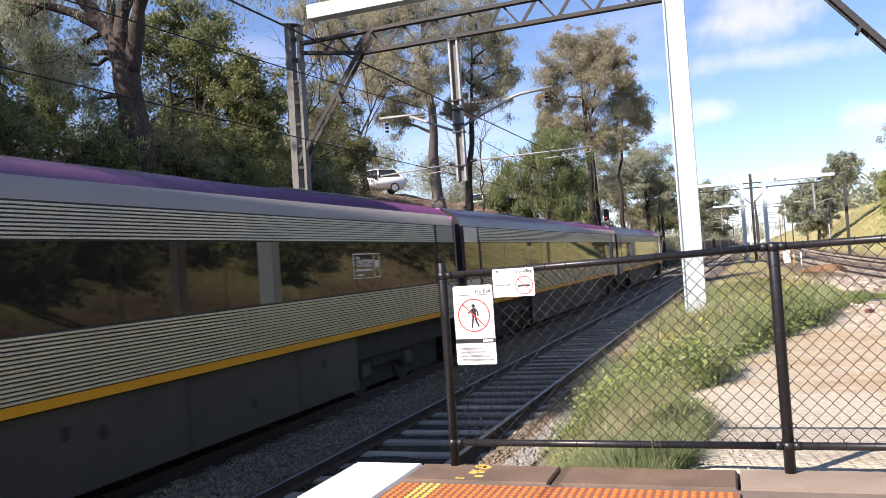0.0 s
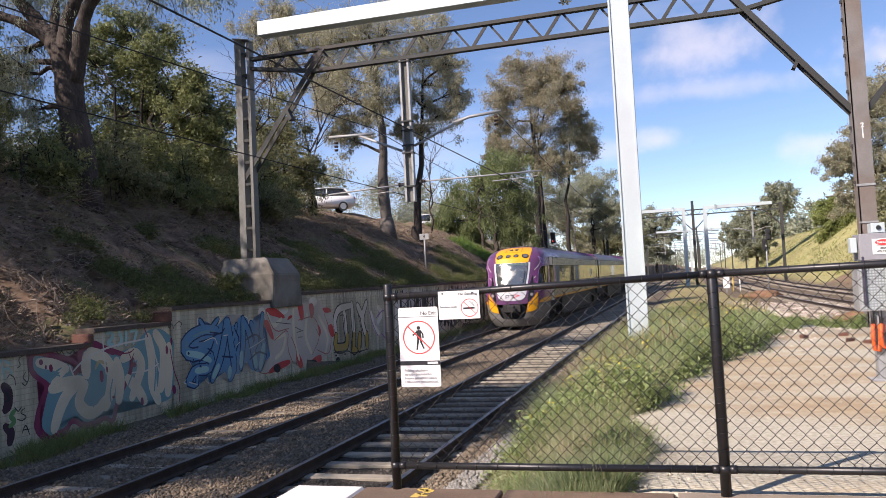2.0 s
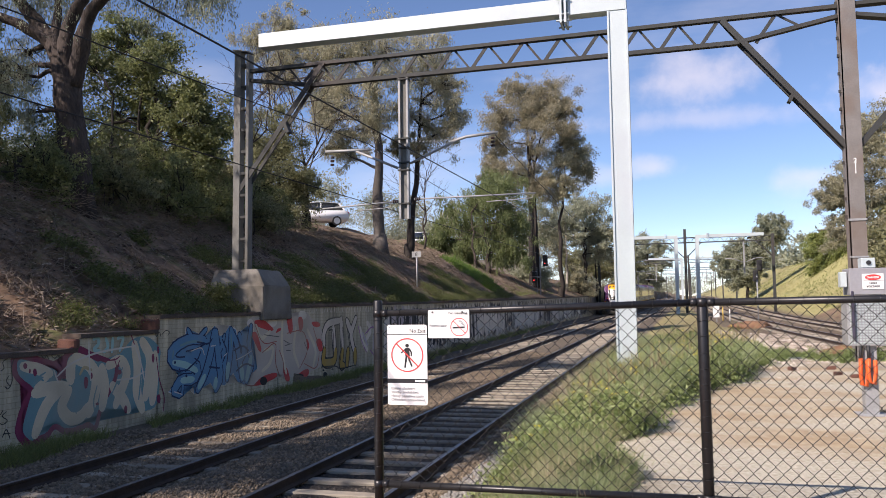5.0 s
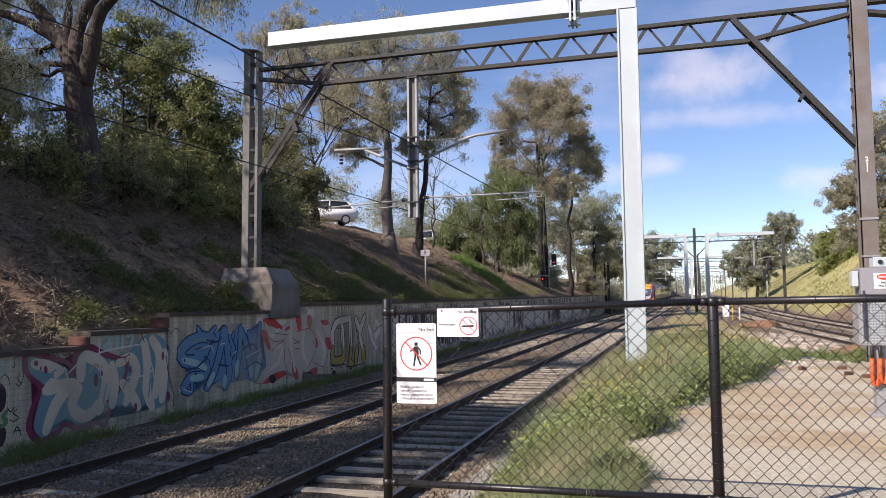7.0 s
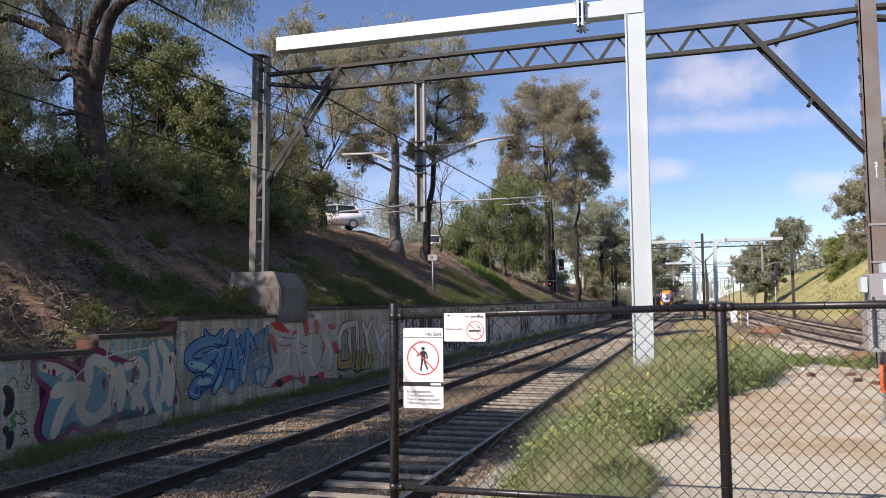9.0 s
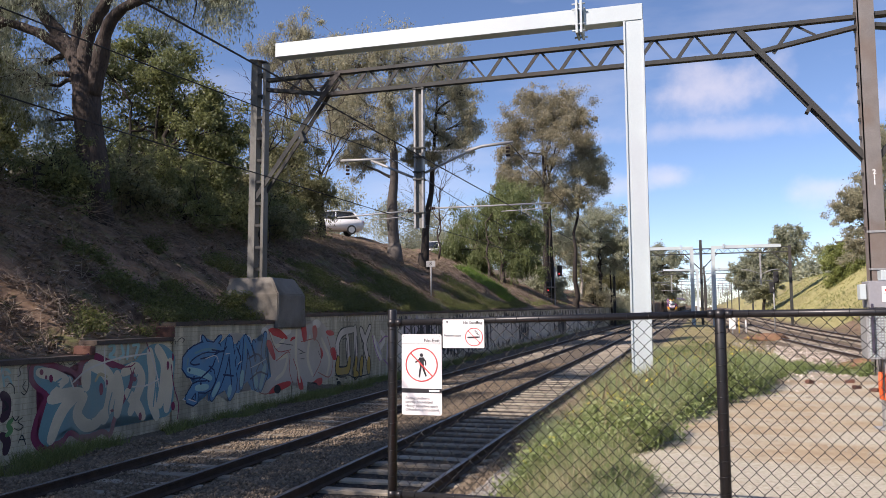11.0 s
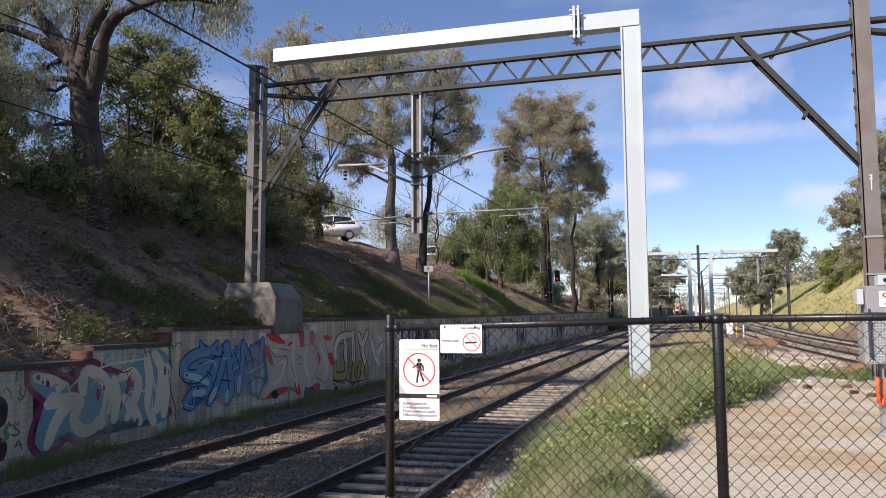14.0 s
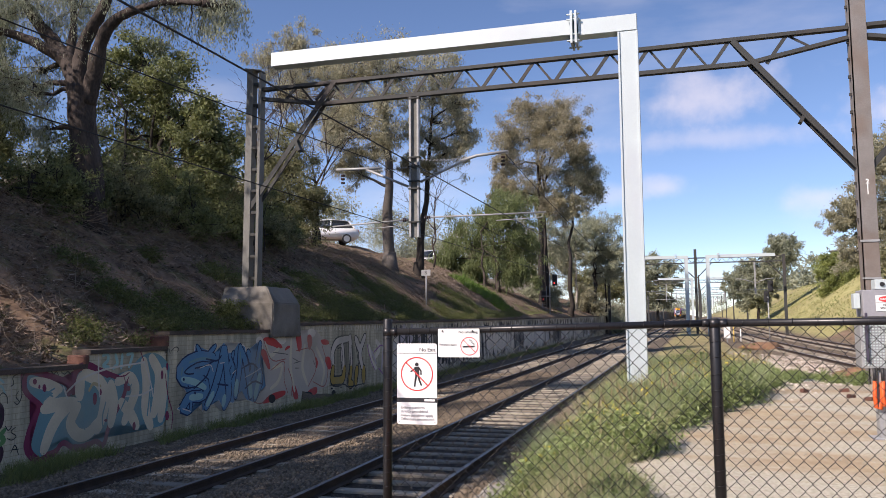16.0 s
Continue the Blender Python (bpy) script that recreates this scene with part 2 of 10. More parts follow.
M["leaf_shrub"] = leaf_mat("deep_green_shrub_leaves", (0.27, 0.30, 0.125), (0.052, 0.062, 0.028), 0.45)
M["leaf_gum"] = leaf_mat("olive_gum_leaves", (0.50, 0.475, 0.33), (0.19, 0.185, 0.12), 0.5)
M["leaf_gum_brown"] = leaf_mat("bronze_gum_leaves", (0.45, 0.41, 0.28), (0.17, 0.153, 0.10), 0.5)
# distant trees: the haze of distance is put into this paler leaf colour
M["leaf_far"] = leaf_mat("haze_tinted_grey_green_leaves", (0.44, 0.46, 0.33), (0.20, 0.215, 0.15), 0.45)
M["leaf_light"] = leaf_mat("light_green_leaves", (0.21, 0.25, 0.10), (0.09, 0.12, 0.045))
M["leaf_pine"] = leaf_mat("pine_needles", (0.33, 0.37, 0.12), (0.10, 0.125, 0.042), 0.35)
M["grass_long"] = leaf_mat("long_green_grass", (0.54, 0.61, 0.35), (0.19, 0.25, 0.10), 0.5)
M["grass_dry"] = leaf_mat("dry_grass", (0.66, 0.57, 0.37), (0.36, 0.29, 0.17), 0.35)
M["weed"] = leaf_mat("green_weeds", (0.40, 0.48, 0.20), (0.14, 0.19, 0.065), 0.45)
M["flower"] = plain("yellow_flowers", (0.80, 0.66, 0.06), 0.6)
M["litter"] = mat("leaf_litter", (0.36, 0.285, 0.22), (0.10, 0.07, 0.052), 0.95, 0, 1.3, 40, 0.2, 0.5, island=0.75)
M["brick"] = mat("brown_brick", (0.15, 0.065, 0.045), (0.07, 0.035, 0.027), 0.9, 0, 6, 60, 0.2, vary=0.3)


# ---- mesh helpers ----
def part(name, bm, material, parent=None, label="", smooth=False):
    me = bpy.data.meshes.new(name)
    bm.to_mesh(me)
    bm.free()
    for mm in (material if isinstance(material, (list, tuple)) else [material]):
        me.materials.append(mm)
    if smooth:
        me.polygons.foreach_set("use_smooth", [True] * len(me.polygons))
    ob = new(name, me)
    if parent:
        ob.parent = parent
    if label:
        ob["label"] = label
    return ob


def raw(name, verts, faces, material, parent=None, label="", smooth=False, idx=None):
    me = bpy.data.meshes.new(name)
    me.from_pydata([tuple(v) for v in verts], [], [tuple(f) for f in faces])
    for mm in (material if isinstance(material, (list, tuple)) else [material]):
        me.materials.append(mm)
    if idx is not None:
        me.polygons.foreach_set("material_index", idx)
    if smooth:
        me.polygons.foreach_set("use_smooth", [True] * len(me.polygons))
    ob = new(name, me)
    if parent:
        ob.parent = parent
    if label:
        ob["label"] = label
    return ob


def quads(name, v4, material, parent=None, label="", idx=None):
    """Many loose quads from an array n x 4 x 3."""
    n = len(v4)
    me = bpy.data.meshes.new(name)
    me.vertices.add(n * 4)
    me.vertices.foreach_set("co", np.ascontiguousarray(v4, dtype=np.float32).ravel())
    me.loops.add(n * 4)
    me.loops.foreach_set("vertex_index", np.arange(n * 4, dtype=np.int32))
    me.polygons.add(n)
    me.polygons.foreach_set("loop_start", np.arange(0, n * 4, 4, dtype=np.int32))
    if idx is not None:
        me.polygons.foreach_set("material_index", np.asarray(idx, dtype=np.int32))
    for mm in (material if isinstance(material, (list, tuple)) else [material]):
        me.materials.append(mm)
    me.update(calc_edges=True)
    ob = new(name, me)
    if parent:
        ob.parent = parent
    if label:
        ob["label"] = label
    return ob


def empty(name, x=0, y=0, z=0, label="", category="", group="", kind=""):
    ob = new(name)
    ob.location = (x, y, z)
    return tagged(ob, label, category, group, kind)


def box(bm, x0, x1, y0, y1, z0, z1, bevel=0.0, m=0):
    r = bmesh.ops.create_cube(bm, size=1.0)
    bmesh.ops.scale(bm, verts=r["verts"], vec=(x1 - x0, y1 - y0, z1 - z0))
    bmesh.ops.translate(bm, verts=r["verts"], vec=((x0 + x1) / 2, (y0 + y1) / 2, (z0 + z1) / 2))
    fs = {f for v in r["verts"] for f in v.link_faces}
    for f in fs:
        f.material_index = m
    if bevel:
        es = {e for v in r["verts"] for e in v.link_edges}
        bmesh.ops.bevel(bm, geom=list(es), offset=bevel, segments=1, affect="EDGES")
    return bm


def abox(x0, x1, y0, y1, z0, z1, bevel=0.0):
    return box(bmesh.new(), x0, x1, y0, y1, z0, z1, bevel)


def beam(bm, a, b, w, h, up=(0, 0, 1), m=0):
    """A rectangular bar from a to b: w across, h along up."""
    a, b = Vector(a), Vector(b)
    d = (b - a).normalized()
    s = d.cross(Vector(up))
    s = s.normalized() if s.length > 1e-4 else Vector((1, 0, 0))
    t = s.cross(d).normalized()
    vs = []
    for p in (a, b):
        for i, j in ((-1, -1), (1, -1), (1, 1), (-1, 1)):
            vs.append(bm.verts.new(p + s * (i * w / 2) + t * (j * h / 2)))
    for q in ((0, 1, 2, 3), (7, 6, 5, 4), (0, 4, 5, 1), (1, 5, 6, 2), (2, 6, 7, 3), (3, 7, 4, 0)):
        f = bm.faces.new([vs[k] for k in q])
        f.material_index = m
    return bm


def tube(bm, pts, radii, sides=8, cap=True, m=0):
    """A round tube through points with a radius for each."""
    pts = [Vector(p) for p in pts]
    if not isinstance(radii, (list, tuple)):
        radii = [radii] * len(pts)
    rings, s = [], None
    for i, p in enumerate(pts):
        d = (pts[min(i + 1, len(pts) - 1)] - pts[max(i - 1, 0)]).normalized()
        if s is None:
            s = d.orthogonal().normalized()
        else:
            s = (s - d * s.dot(d))
            s = s.normalized() if s.length > 1e-5 else d.orthogonal().normalized()
        t = d.cross(s)
        rings.append([bm.verts.new(p + (s * math.cos(a) + t * math.sin(a)) * radii[i]) for a in [2 * math.pi * k / sides for k in range(sides)]])
    for a, b in zip(rings, rings[1:]):
        for k in range(sides):
            f = bm.faces.new((a[k], a[(k + 1) % sides], b[(k + 1) % sides], b[k]))
            f.material_index = m
            f.smooth = True
    if cap:
        for r in (list(reversed(rings[0])), rings[-1]):
            f = bm.faces.new(r)
            f.material_index = m
    return bm


def atube(pts, radii, sides=8):
    return tube(bmesh.new(), pts, radii, sides)


def text_mesh(words, size, material, parent, m, name="lettering", align="LEFT", bold=0.0, label=""):
    cu = bpy.data.curves.new(name, "FONT")
    cu.body, cu.size, cu.align_x, cu.extrude, cu.offset = words, size, align, 0.0008, bold
    cu.resolution_u = 3
    tmp = bpy.data.objects.new("tmp", cu)
    scene.collection.objects.link(tmp)
    me = bpy.data.meshes.new_from_object(tmp.evaluated_get(bpy.context.evaluated_depsgraph_get()))
    bpy.data.objects.remove(tmp)
    bpy.data.curves.remove(cu)
    me.materials.clear()
    me.materials.append(material)
    ob = new(name, me)
    ob.parent = parent
    ob.matrix_basis = m
    if label:
        ob["label"] = label
    return ob


# ---- the line's plan: the near track's centre and rail height along y ----
YS = np.arange(-200.0, 1601.0, 1.0)


def run(knots, slopes, start):
    s = np.interp(YS, knots, slopes)
    v = np.concatenate([[0], np.cumsum((s[1:] + s[:-1]) / 2)])
    return v - np.interp(0, YS, v) + start


CX = run([0, 50, 90, 400, 500], [0.0175, 0.0175, 0.036, 0.036, 0.036], -0.13)
PZ = run([-10, 8, 60, 140, 240, 320, 600], [0, 0.006, 0.0095, 0.0135, 0.0145, 0.009, 0.004], 0.0)
CX2 = run([0, 40, 90, 200, 400], [-0.15, -0.06, 0.0, 0.03, 0.036], 17.5)
GAP = 3.56


def cx(y):
    return float(np.interp(y, YS, CX))


def pz(y):
    return float(np.interp(y, YS, PZ))


def cx2(y):
    return float(np.interp(y, YS, CX2))


def wall_top(y):
    for y1, z in ((12.65, 1.64), (15.05, 1.90), (20.4, 2.22)):
        if y < y1:
            return z
    return 2.27 + pz(y)


def smooth(a, b, v):
    t = min(1, max(0, (v - a) / (b - a)))
    return t * t * (3 - 2 * t)


def pad_edge(y):
    return float(np.interp(y, [5.5, 6.5, 8, 10.3, 13.3, 15.4, 19.2, 24, 34], [3.95, 3.76, 3.64, 3.95, 4.62, 5.35, 6.2, 6.3, 6.6]))


def ground_z(x, y, rough=True):
    c, p = cx(y), pz(y)
    u = x - c
    if u < -6.74:
        wt = wall_top(y) - 0.1
        k, k2 = smooth(50, 95, y), smooth(75, 130, y)
        k0 = smooth(22, 38, y)
        b12, b19 = (5.5 + 0.15 * k0) * (1 - k) + 4.7 * k + 0.3 * p, (6.45 + 1.3 * k0) * (1 - k2) + 6.2 * k2 + 0.3 * p
        z = float(np.interp(u, [-1500, -60, -25, -18.5, -12.2, -7.6, -6.74], [b19 + 6, b19 + 1.5, b19 + 0.15, b19, b12, wt + 0.45, wt]))
        if rough:
            w = smooth(-6.8, -9, u) if u > -9 else 1
            w = min(1, (-6.74 - u) / 2.0)
            z += w * (0.35 * noise.noise((x * 0.23, y * 0.23, 3.1)) + 0.16 * noise.noise((x * 0.8, y * 0.8, 7.7)) + 0.05 * noise.noise((x * 2.6, y * 2.6, 1.7)))
        return z
    bed = p - 0.19
    if u < 1.75:
        z = bed
        d = min(abs(u), abs(u + GAP))
        if abs(u) < 1.75:
            z -= 0.005 * (1 - smooth(0.72, 0.98, abs(u)))
        if abs(u + GAP) < 0.8:
            z += 0.022
        z += 0.06 * smooth(0.95, 1.2, d)
        if rough:
            z += 0.03 * noise.noise((x * 1.7, y * 1.7, 2.2)) + (0.06 if u < -5.4 else 0) * noise.noise((x * 0.9, y * 0.9, 4.4))
        return z
    if y < 5.38:
        return bed
    pad = smooth(31, 19, y) if y > 19 else 1.0
    pad = 1.0 - smooth(19, 33, y)
    top = 0.92 * pad + (p - 0.02) * (1 - pad)
    edge = pad_edge(y)
    right = cx2(y) - c
    z = float(np.interp(u, [1.75, 2.3, edge - c - 0.5, edge - c, right - 5.5, right - 3.2, right + 6.2, right + 7.4, right + 18, right + 27, right + 60, 1500],
                        [bed, bed + 0.12, top - 0.18, top, top, bed, bed, p + 0.3, p + 7.4, p + 9.2, p + 11, p + 13])) if y < 34 else \
        float(np.interp(u, [1.75, 3.2, right - 4.5, right - 3.2, right + 6.2, right + 7.4, right + 18, right + 27, right + 60, 1500],
                        [bed, p - 0.02, p - 0.02, bed, bed, p + 0.3, p + 7.4, p + 9.2, p + 11, p + 13]))
    if rough:
        k = 1.0 if (u < edge - c or y > 20) else 0.25
        z += k * (0.07 * noise.noise((x * 0.9, y * 0.9, 5.5)) + 0.03 * noise.noise((x * 3.1, y * 3.1, 6.1)))
        if u > right + 8:
            z += 0.8 * noise.noise((x * 0.07, y * 0.07, 9.0))
    return z


# ---- ground ----
def ground_material():
    m = bpy.data.materials.new("ground_earth_ballast_grass")
    m.use_nodes = True
    n, l = m.node_tree.nodes, m.node_tree.links
    b = n["Principled BSDF"]
    b.inputs["Roughness"].default_value = 0.95
    b.inputs["Specular IOR Level"].default_value = 0.2
    g = n.new("ShaderNodeNewGeometry")

    def noise_tex(scale, detail=4, rough=0.55):
        t = n.new("ShaderNodeTexNoise")
        t.inputs["Scale"].default_value, t.inputs["Detail"].default_value, t.inputs["Roughness"].default_value = scale, detail, rough
        l.new(g.outputs["Position"], t.inputs["Vector"])
        return t.outputs["Fac"]

    def ramp(fac, p0, c0, p1, c1):
        r = n.new("ShaderNodeValToRGB")
        r.color_ramp.elements[0].position, r.color_ramp.elements[0].color = p0, (*c0, 1)
        r.color_ramp.elements[1].position, r.color_ramp.elements[1].color = p1, (*c1, 1)
        l.new(fac, r.inputs["Fac"])
        return r.outputs["Color"]

    def mix(fac, a, c):
        x = n.new("ShaderNodeMix")
        x.data_type = "RGBA"
        l.new(fac, x.inputs[0])
        l.new(a, x.inputs[6])
        l.new(c, x.inputs[7])
        return x.outputs[2]

    big, mid, fine = noise_tex(0.35, 5), noise_tex(2.2, 5), noise_tex(24, 3)
    zone = n.new("ShaderNodeAttribute")
    zone.attribute_name = "zone"
    sep = n.new("ShaderNodeSeparateColor")
    l.new(zone.outputs["Color"], sep.inputs["Color"])
    earth = mix(ramp(noise_tex(0.9, 4), 0.42, (0, 0, 0), 0.62, (1, 1, 1)), ramp(mid, 0.38, (0.085, 0.056, 0.041), 0.66, (0.30, 0.205, 0.14)), ramp(noise_tex(5, 5, 0.7), 0.36, (0.095, 0.064, 0.047), 0.64, (0.32, 0.225, 0.16)))
    moss = ramp(mid, 0.35, (0.07, 0.085, 0.03), 0.65, (0.17, 0.20, 0.075))
    bank = mix(ramp(noise_tex(0.8, 8, 0.78), 0.50, (0, 0, 0), 0.60, (0.7, 0.7, 0.7)), earth, moss)
    ballast = ramp(noise_tex(34, 4), 0.3, (0.056, 0.046, 0.035), 0.7, (0.205, 0.17, 0.128))
    brown = ramp(mid, 0.3, (0.09, 0.07, 0.055), 0.7, (0.16, 0.13, 0.10))
    ballast = mix(ramp(big, 0.5, (0, 0, 0), 0.75, (0.55, 0.55, 0.55)), ballast, brown)
    gravel = ramp(fine, 0.3, (0.32, 0.295, 0.225), 0.7, (0.58, 0.545, 0.44))
    clay = ramp(noise_tex(4.5, 5, 0.6), 0.3, (0.27, 0.185, 0.105), 0.7, (0.47, 0.375, 0.24))
    streak = n.new("ShaderNodeMapping")
    streak.inputs["Scale"].default_value = (0.35, 1.0, 1.0)
    l.new(g.outputs["Position"], streak.inputs["Vector"])
    bands = n.new("ShaderNodeTexNoise")
    bands.inputs["Scale"].default_value, bands.inputs["Detail"].default_value, bands.inputs["Roughness"].default_value = 0.8, 6, 0.6
    l.new(streak.outputs["Vector"], bands.inputs["Vector"])
    gravel = mix(ramp(bands.outputs["Fac"], 0.47, (0, 0, 0), 0.62, (0.85, 0.85, 0.85)), gravel, clay)
    dryg = ramp(mid, 0.3, (0.22, 0.22, 0.085), 0.7, (0.43, 0.385, 0.18))
    col = mix(sep.outputs["Red"], bank, ballast)
    col = mix(sep.outputs["Green"], col, gravel)
    col = mix(sep.outputs["Blue"], col, dryg)
    oily = ramp(noise_tex(30, 4), 0.3, (0.018, 0.016, 0.014), 0.7, (0.075, 0.066, 0.056))
    col = mix(zone.outputs["Alpha"], oily, col)
    l.new(col, b.inputs["Base Color"])
    bp = n.new("ShaderNodeBump")
    bp.inputs["Strength"].default_value, bp.inputs["Distance"].default_value = 0.5, 0.04
    l.new(noise_tex(14, 5, 0.65), bp.inputs["Height"])
    l.new(bp.outputs["Normal"], b.inputs["Normal"])
    return m


def build_ground():
    xs = np.concatenate([[-1500, -600, -250, -120, -80, -60], np.arange(-50, -26, 2.0), np.arange(-26, -8, 0.6), np.arange(-8, 13, 0.3),
                         np.arange(13, 32, 1.0), np.arange(32, 70, 3.0), [80, 110, 200, 500, 1500]])
    ys = np.concatenate([[-1500, -500, -200, -100], np.arange(-60, 4, 4.0), [4, 5.3, 5.37, 5.4], np.arange(5.8, 36, 0.4), np.arange(36, 90, 1.2),
                         np.arange(90, 200, 4.0), np.arange(200, 400, 12.0), [430, 500, 650, 900, 1500]])
    verts, cols = [], []
    for y in ys:
        c, p = cx(y), pz(y)
        for x in xs:
            z = ground_z(x, y)
            verts.append((x, y, z))
            u = x - c
            right = cx2(y) - c
            r = g = b = 0.0
            if -6.74 < u < 2.5 or (right - 3.4 < u < right + 6.6):
                r = 1.0 if u < 2.5 else 0.7
            elif u >= 2.5:
                edge = pad_edge(y) + 0.35 * noise.noise((0.3, y * 0.8, 0))
                lim = 17.5 + 0.8 * noise.noise((x * 0.5, 2, 0))
                if x > edge - 0.15 and y < 30 and u < 12:
                    g = 1.0 if y < lim else 0.55 + 0.4 * smooth(-0.2, 0.2, noise.noise((x * 0.35, y * 0.35, 8)))
                elif u > right + 6.6:
                    b = smooth(right + 8.0, right + 10.5, u + 2.5 * noise.noise((x * 0.2, y * 0.2, 6))) if y < 85 else 1.0
                    b *= 0.85 + 0.5 * noise.noise((x * 0.09, y * 0.09, 3)) + 0.3 * noise.noise((x * 0.5, y * 0.5, 3))
                elif 34 < y < 56 and 7.0 + 0.04 * (y - 38) + 0.8 * noise.noise((0, y * 0.4, 2)) < x:
                    g = 0.95
                else:
                    b = (0.28 if y < 34 else 0.55) + 0.35 * noise.noise((x * 0.4, y * 0.4, 1))
            cols.append((r, g, max(0, b), 0.0 if abs(u) < 0.95 and y < 150 else 1.0))
    nx = len(xs)
    faces = [(j * nx + i, j * nx + i + 1, (j + 1) * nx + i + 1, (j + 1) * nx + i) for j in range(len(ys) - 1) for i in range(nx - 1)]
    ob = raw("ground", verts, faces, ground_material(), smooth=True)
    at = ob.data.color_attributes.new("zone", "FLOAT_COLOR", "POINT")
    at.data.foreach_set("color", np.array(cols, dtype=np.float32).ravel())
    tagged(ob, "rail cutting with earth banks, ballast bed, gravel pad and dry grass", "ground", kind="structure")
    return ob


build_ground()


# ---- retaining wall: stepped rendered panels along the bank ----
def build_wall():
    wall = empty("wall_retaining", 0, 0, 0, "long grey rendered concrete retaining wall covered in graffiti", "retaining wall", kind="structure")
    runs = [(-30, 12.6, 1.64), (12.66, 15.0, 1.90), (15.06, 20.4, 2.22)] + [(y, y + 6, None) for y in range(20, 152, 6)]
    for y0, y1, z in runs:
        y0 = 20.46 if y0 == 20 else y0
        n = max(1, int((y1 - y0) / 3))
        bm, bc = bmesh.new(), bmesh.new()
        for i in range(n):
            a, b = y0 + (y1 - y0) * i / n, y0 + (y1 - y0) * (i + 1) / n
            for tb, xa, xb, za, zb in ((bm, -6.85, -6.5, -0.6, -0.09), (bc, -6.87, -6.455, -0.085, 0.0)):
                va = []
                for y in (a, b):
                    top = z if z is not None else 2.27 + pz(y)
                    lo = pz(y) - 0.6 if tb is bm else top + za
                    for x, zz in ((xa, lo), (xb, lo), (xb, top + zb), (xa, top + zb)):
                        va.append(tb.verts.new((x + cx(y), y, zz)))
                for q in ((0, 1, 2, 3), (7, 6, 5, 4), (0, 4, 5, 1), (1, 5, 6, 2), (2, 6, 7, 3), (3, 7, 4, 0)):
                    tb.faces.new([va[k] for k in q])
        part("wall_panel", bm, M["wall"], wall)
        if 12 < y0 < 21:
            low = wall_top(y0 - 0.2)
            part("step_pier", abox(cx(y0) - 6.875, cx(y0) - 6.45, y0 - 0.15, y0 - 0.004, low - 0.02, (z or 2.27 + pz(y0)) - 0.09, 0.03), M["brick"], wall, "dark brick end of the coping step")
        part("coping", bc, M["coping"], wall, "dark weathered brick and concrete coping")
    return wall


def wall_material():
    m = mat("patched_grey_render_over_blockwork", (0.74, 0.675, 0.495), (0.45, 0.405, 0.295), 0.92, 0, 1.6, 26, 0.35, 0.7, dirt=(0.2, 0.185, 0.14), dirt_amt=0.7, stretch=(1, 1, 0.55))
    n, l = m.node_tree.nodes, m.node_tree.links
    b = n["Principled BSDF"]
    g = n.new("ShaderNodeNewGeometry")
    sp, cb = n.new("ShaderNodeSeparateXYZ"), n.new("ShaderNodeCombineXYZ")
    l.new(g.outputs["Position"], sp.inputs[0])
    l.new(sp.outputs["Y"], cb.inputs["X"])
    l.new(sp.outputs["Z"], cb.inputs["Y"])
    br = n.new("ShaderNodeTexBrick")
    br.inputs["Scale"].default_value, br.inputs["Mortar Size"].default_value, br.inputs["Mortar Smooth"].default_value = 1.0, 0.007, 0.6
    br.inputs["Brick Width"].default_value, br.inputs["Row Height"].default_value = 0.40, 0.10
    br.inputs["Color1"].default_value, br.inputs["Color2"].default_value, br.inputs["Mortar"].default_value = (1, 1, 1, 1), (0.9, 0.9, 0.9, 1), (0.62, 0.6, 0.57, 1)
    l.new(cb.outputs[0], br.inputs["Vector"])
    # rain streaks running down from the coping
    mp_ = n.new("ShaderNodeMapping")
    mp_.inputs["Scale"].default_value = (1, 5.5, 0.35)
    l.new(g.outputs["Position"], mp_.inputs["Vector"])
    st = n.new("ShaderNodeTexNoise")
    st.inputs["Scale"].default_value, st.inputs["Detail"].default_value = 1.0, 5
    l.new(mp_.outputs["Vector"], st.inputs["Vector"])
    sr = n.new("ShaderNodeMapRange")
    sr.inputs["From Min"].default_value, sr.inputs["From Max"].default_value = 0.40, 0.62
    sr.inputs["To Min"].default_value, sr.inputs["To Max"].default_value = 0.62, 1.08
    l.new(st.outputs["Fac"], sr.inputs["Value"])
    base = b.inputs["Base Color"].links[0].from_socket
    for src in (br.outputs["Color"], sr.outputs["Result"]):
        mx = n.new("ShaderNodeMix")
        mx.data_type, mx.blend_type = "RGBA", "MULTIPLY"
        mx.inputs[0].default_value = 0.8
        l.new(base, mx.inputs[6])
        l.new(src, mx.inputs[7])
        base = mx.outputs[2]
    l.new(base, b.inputs["Base Color"])
    return m


M["wall"] = wall_material()
M["coping"] = mat("dark_mossy_coping", (0.135, 0.105, 0.085), (0.035, 0.03, 0.024), 0.95, 0, 2.5, 40, 0.5, 0.6, dirt=(0.17, 0.095, 0.07), dirt_amt=0.5)
build_wall()


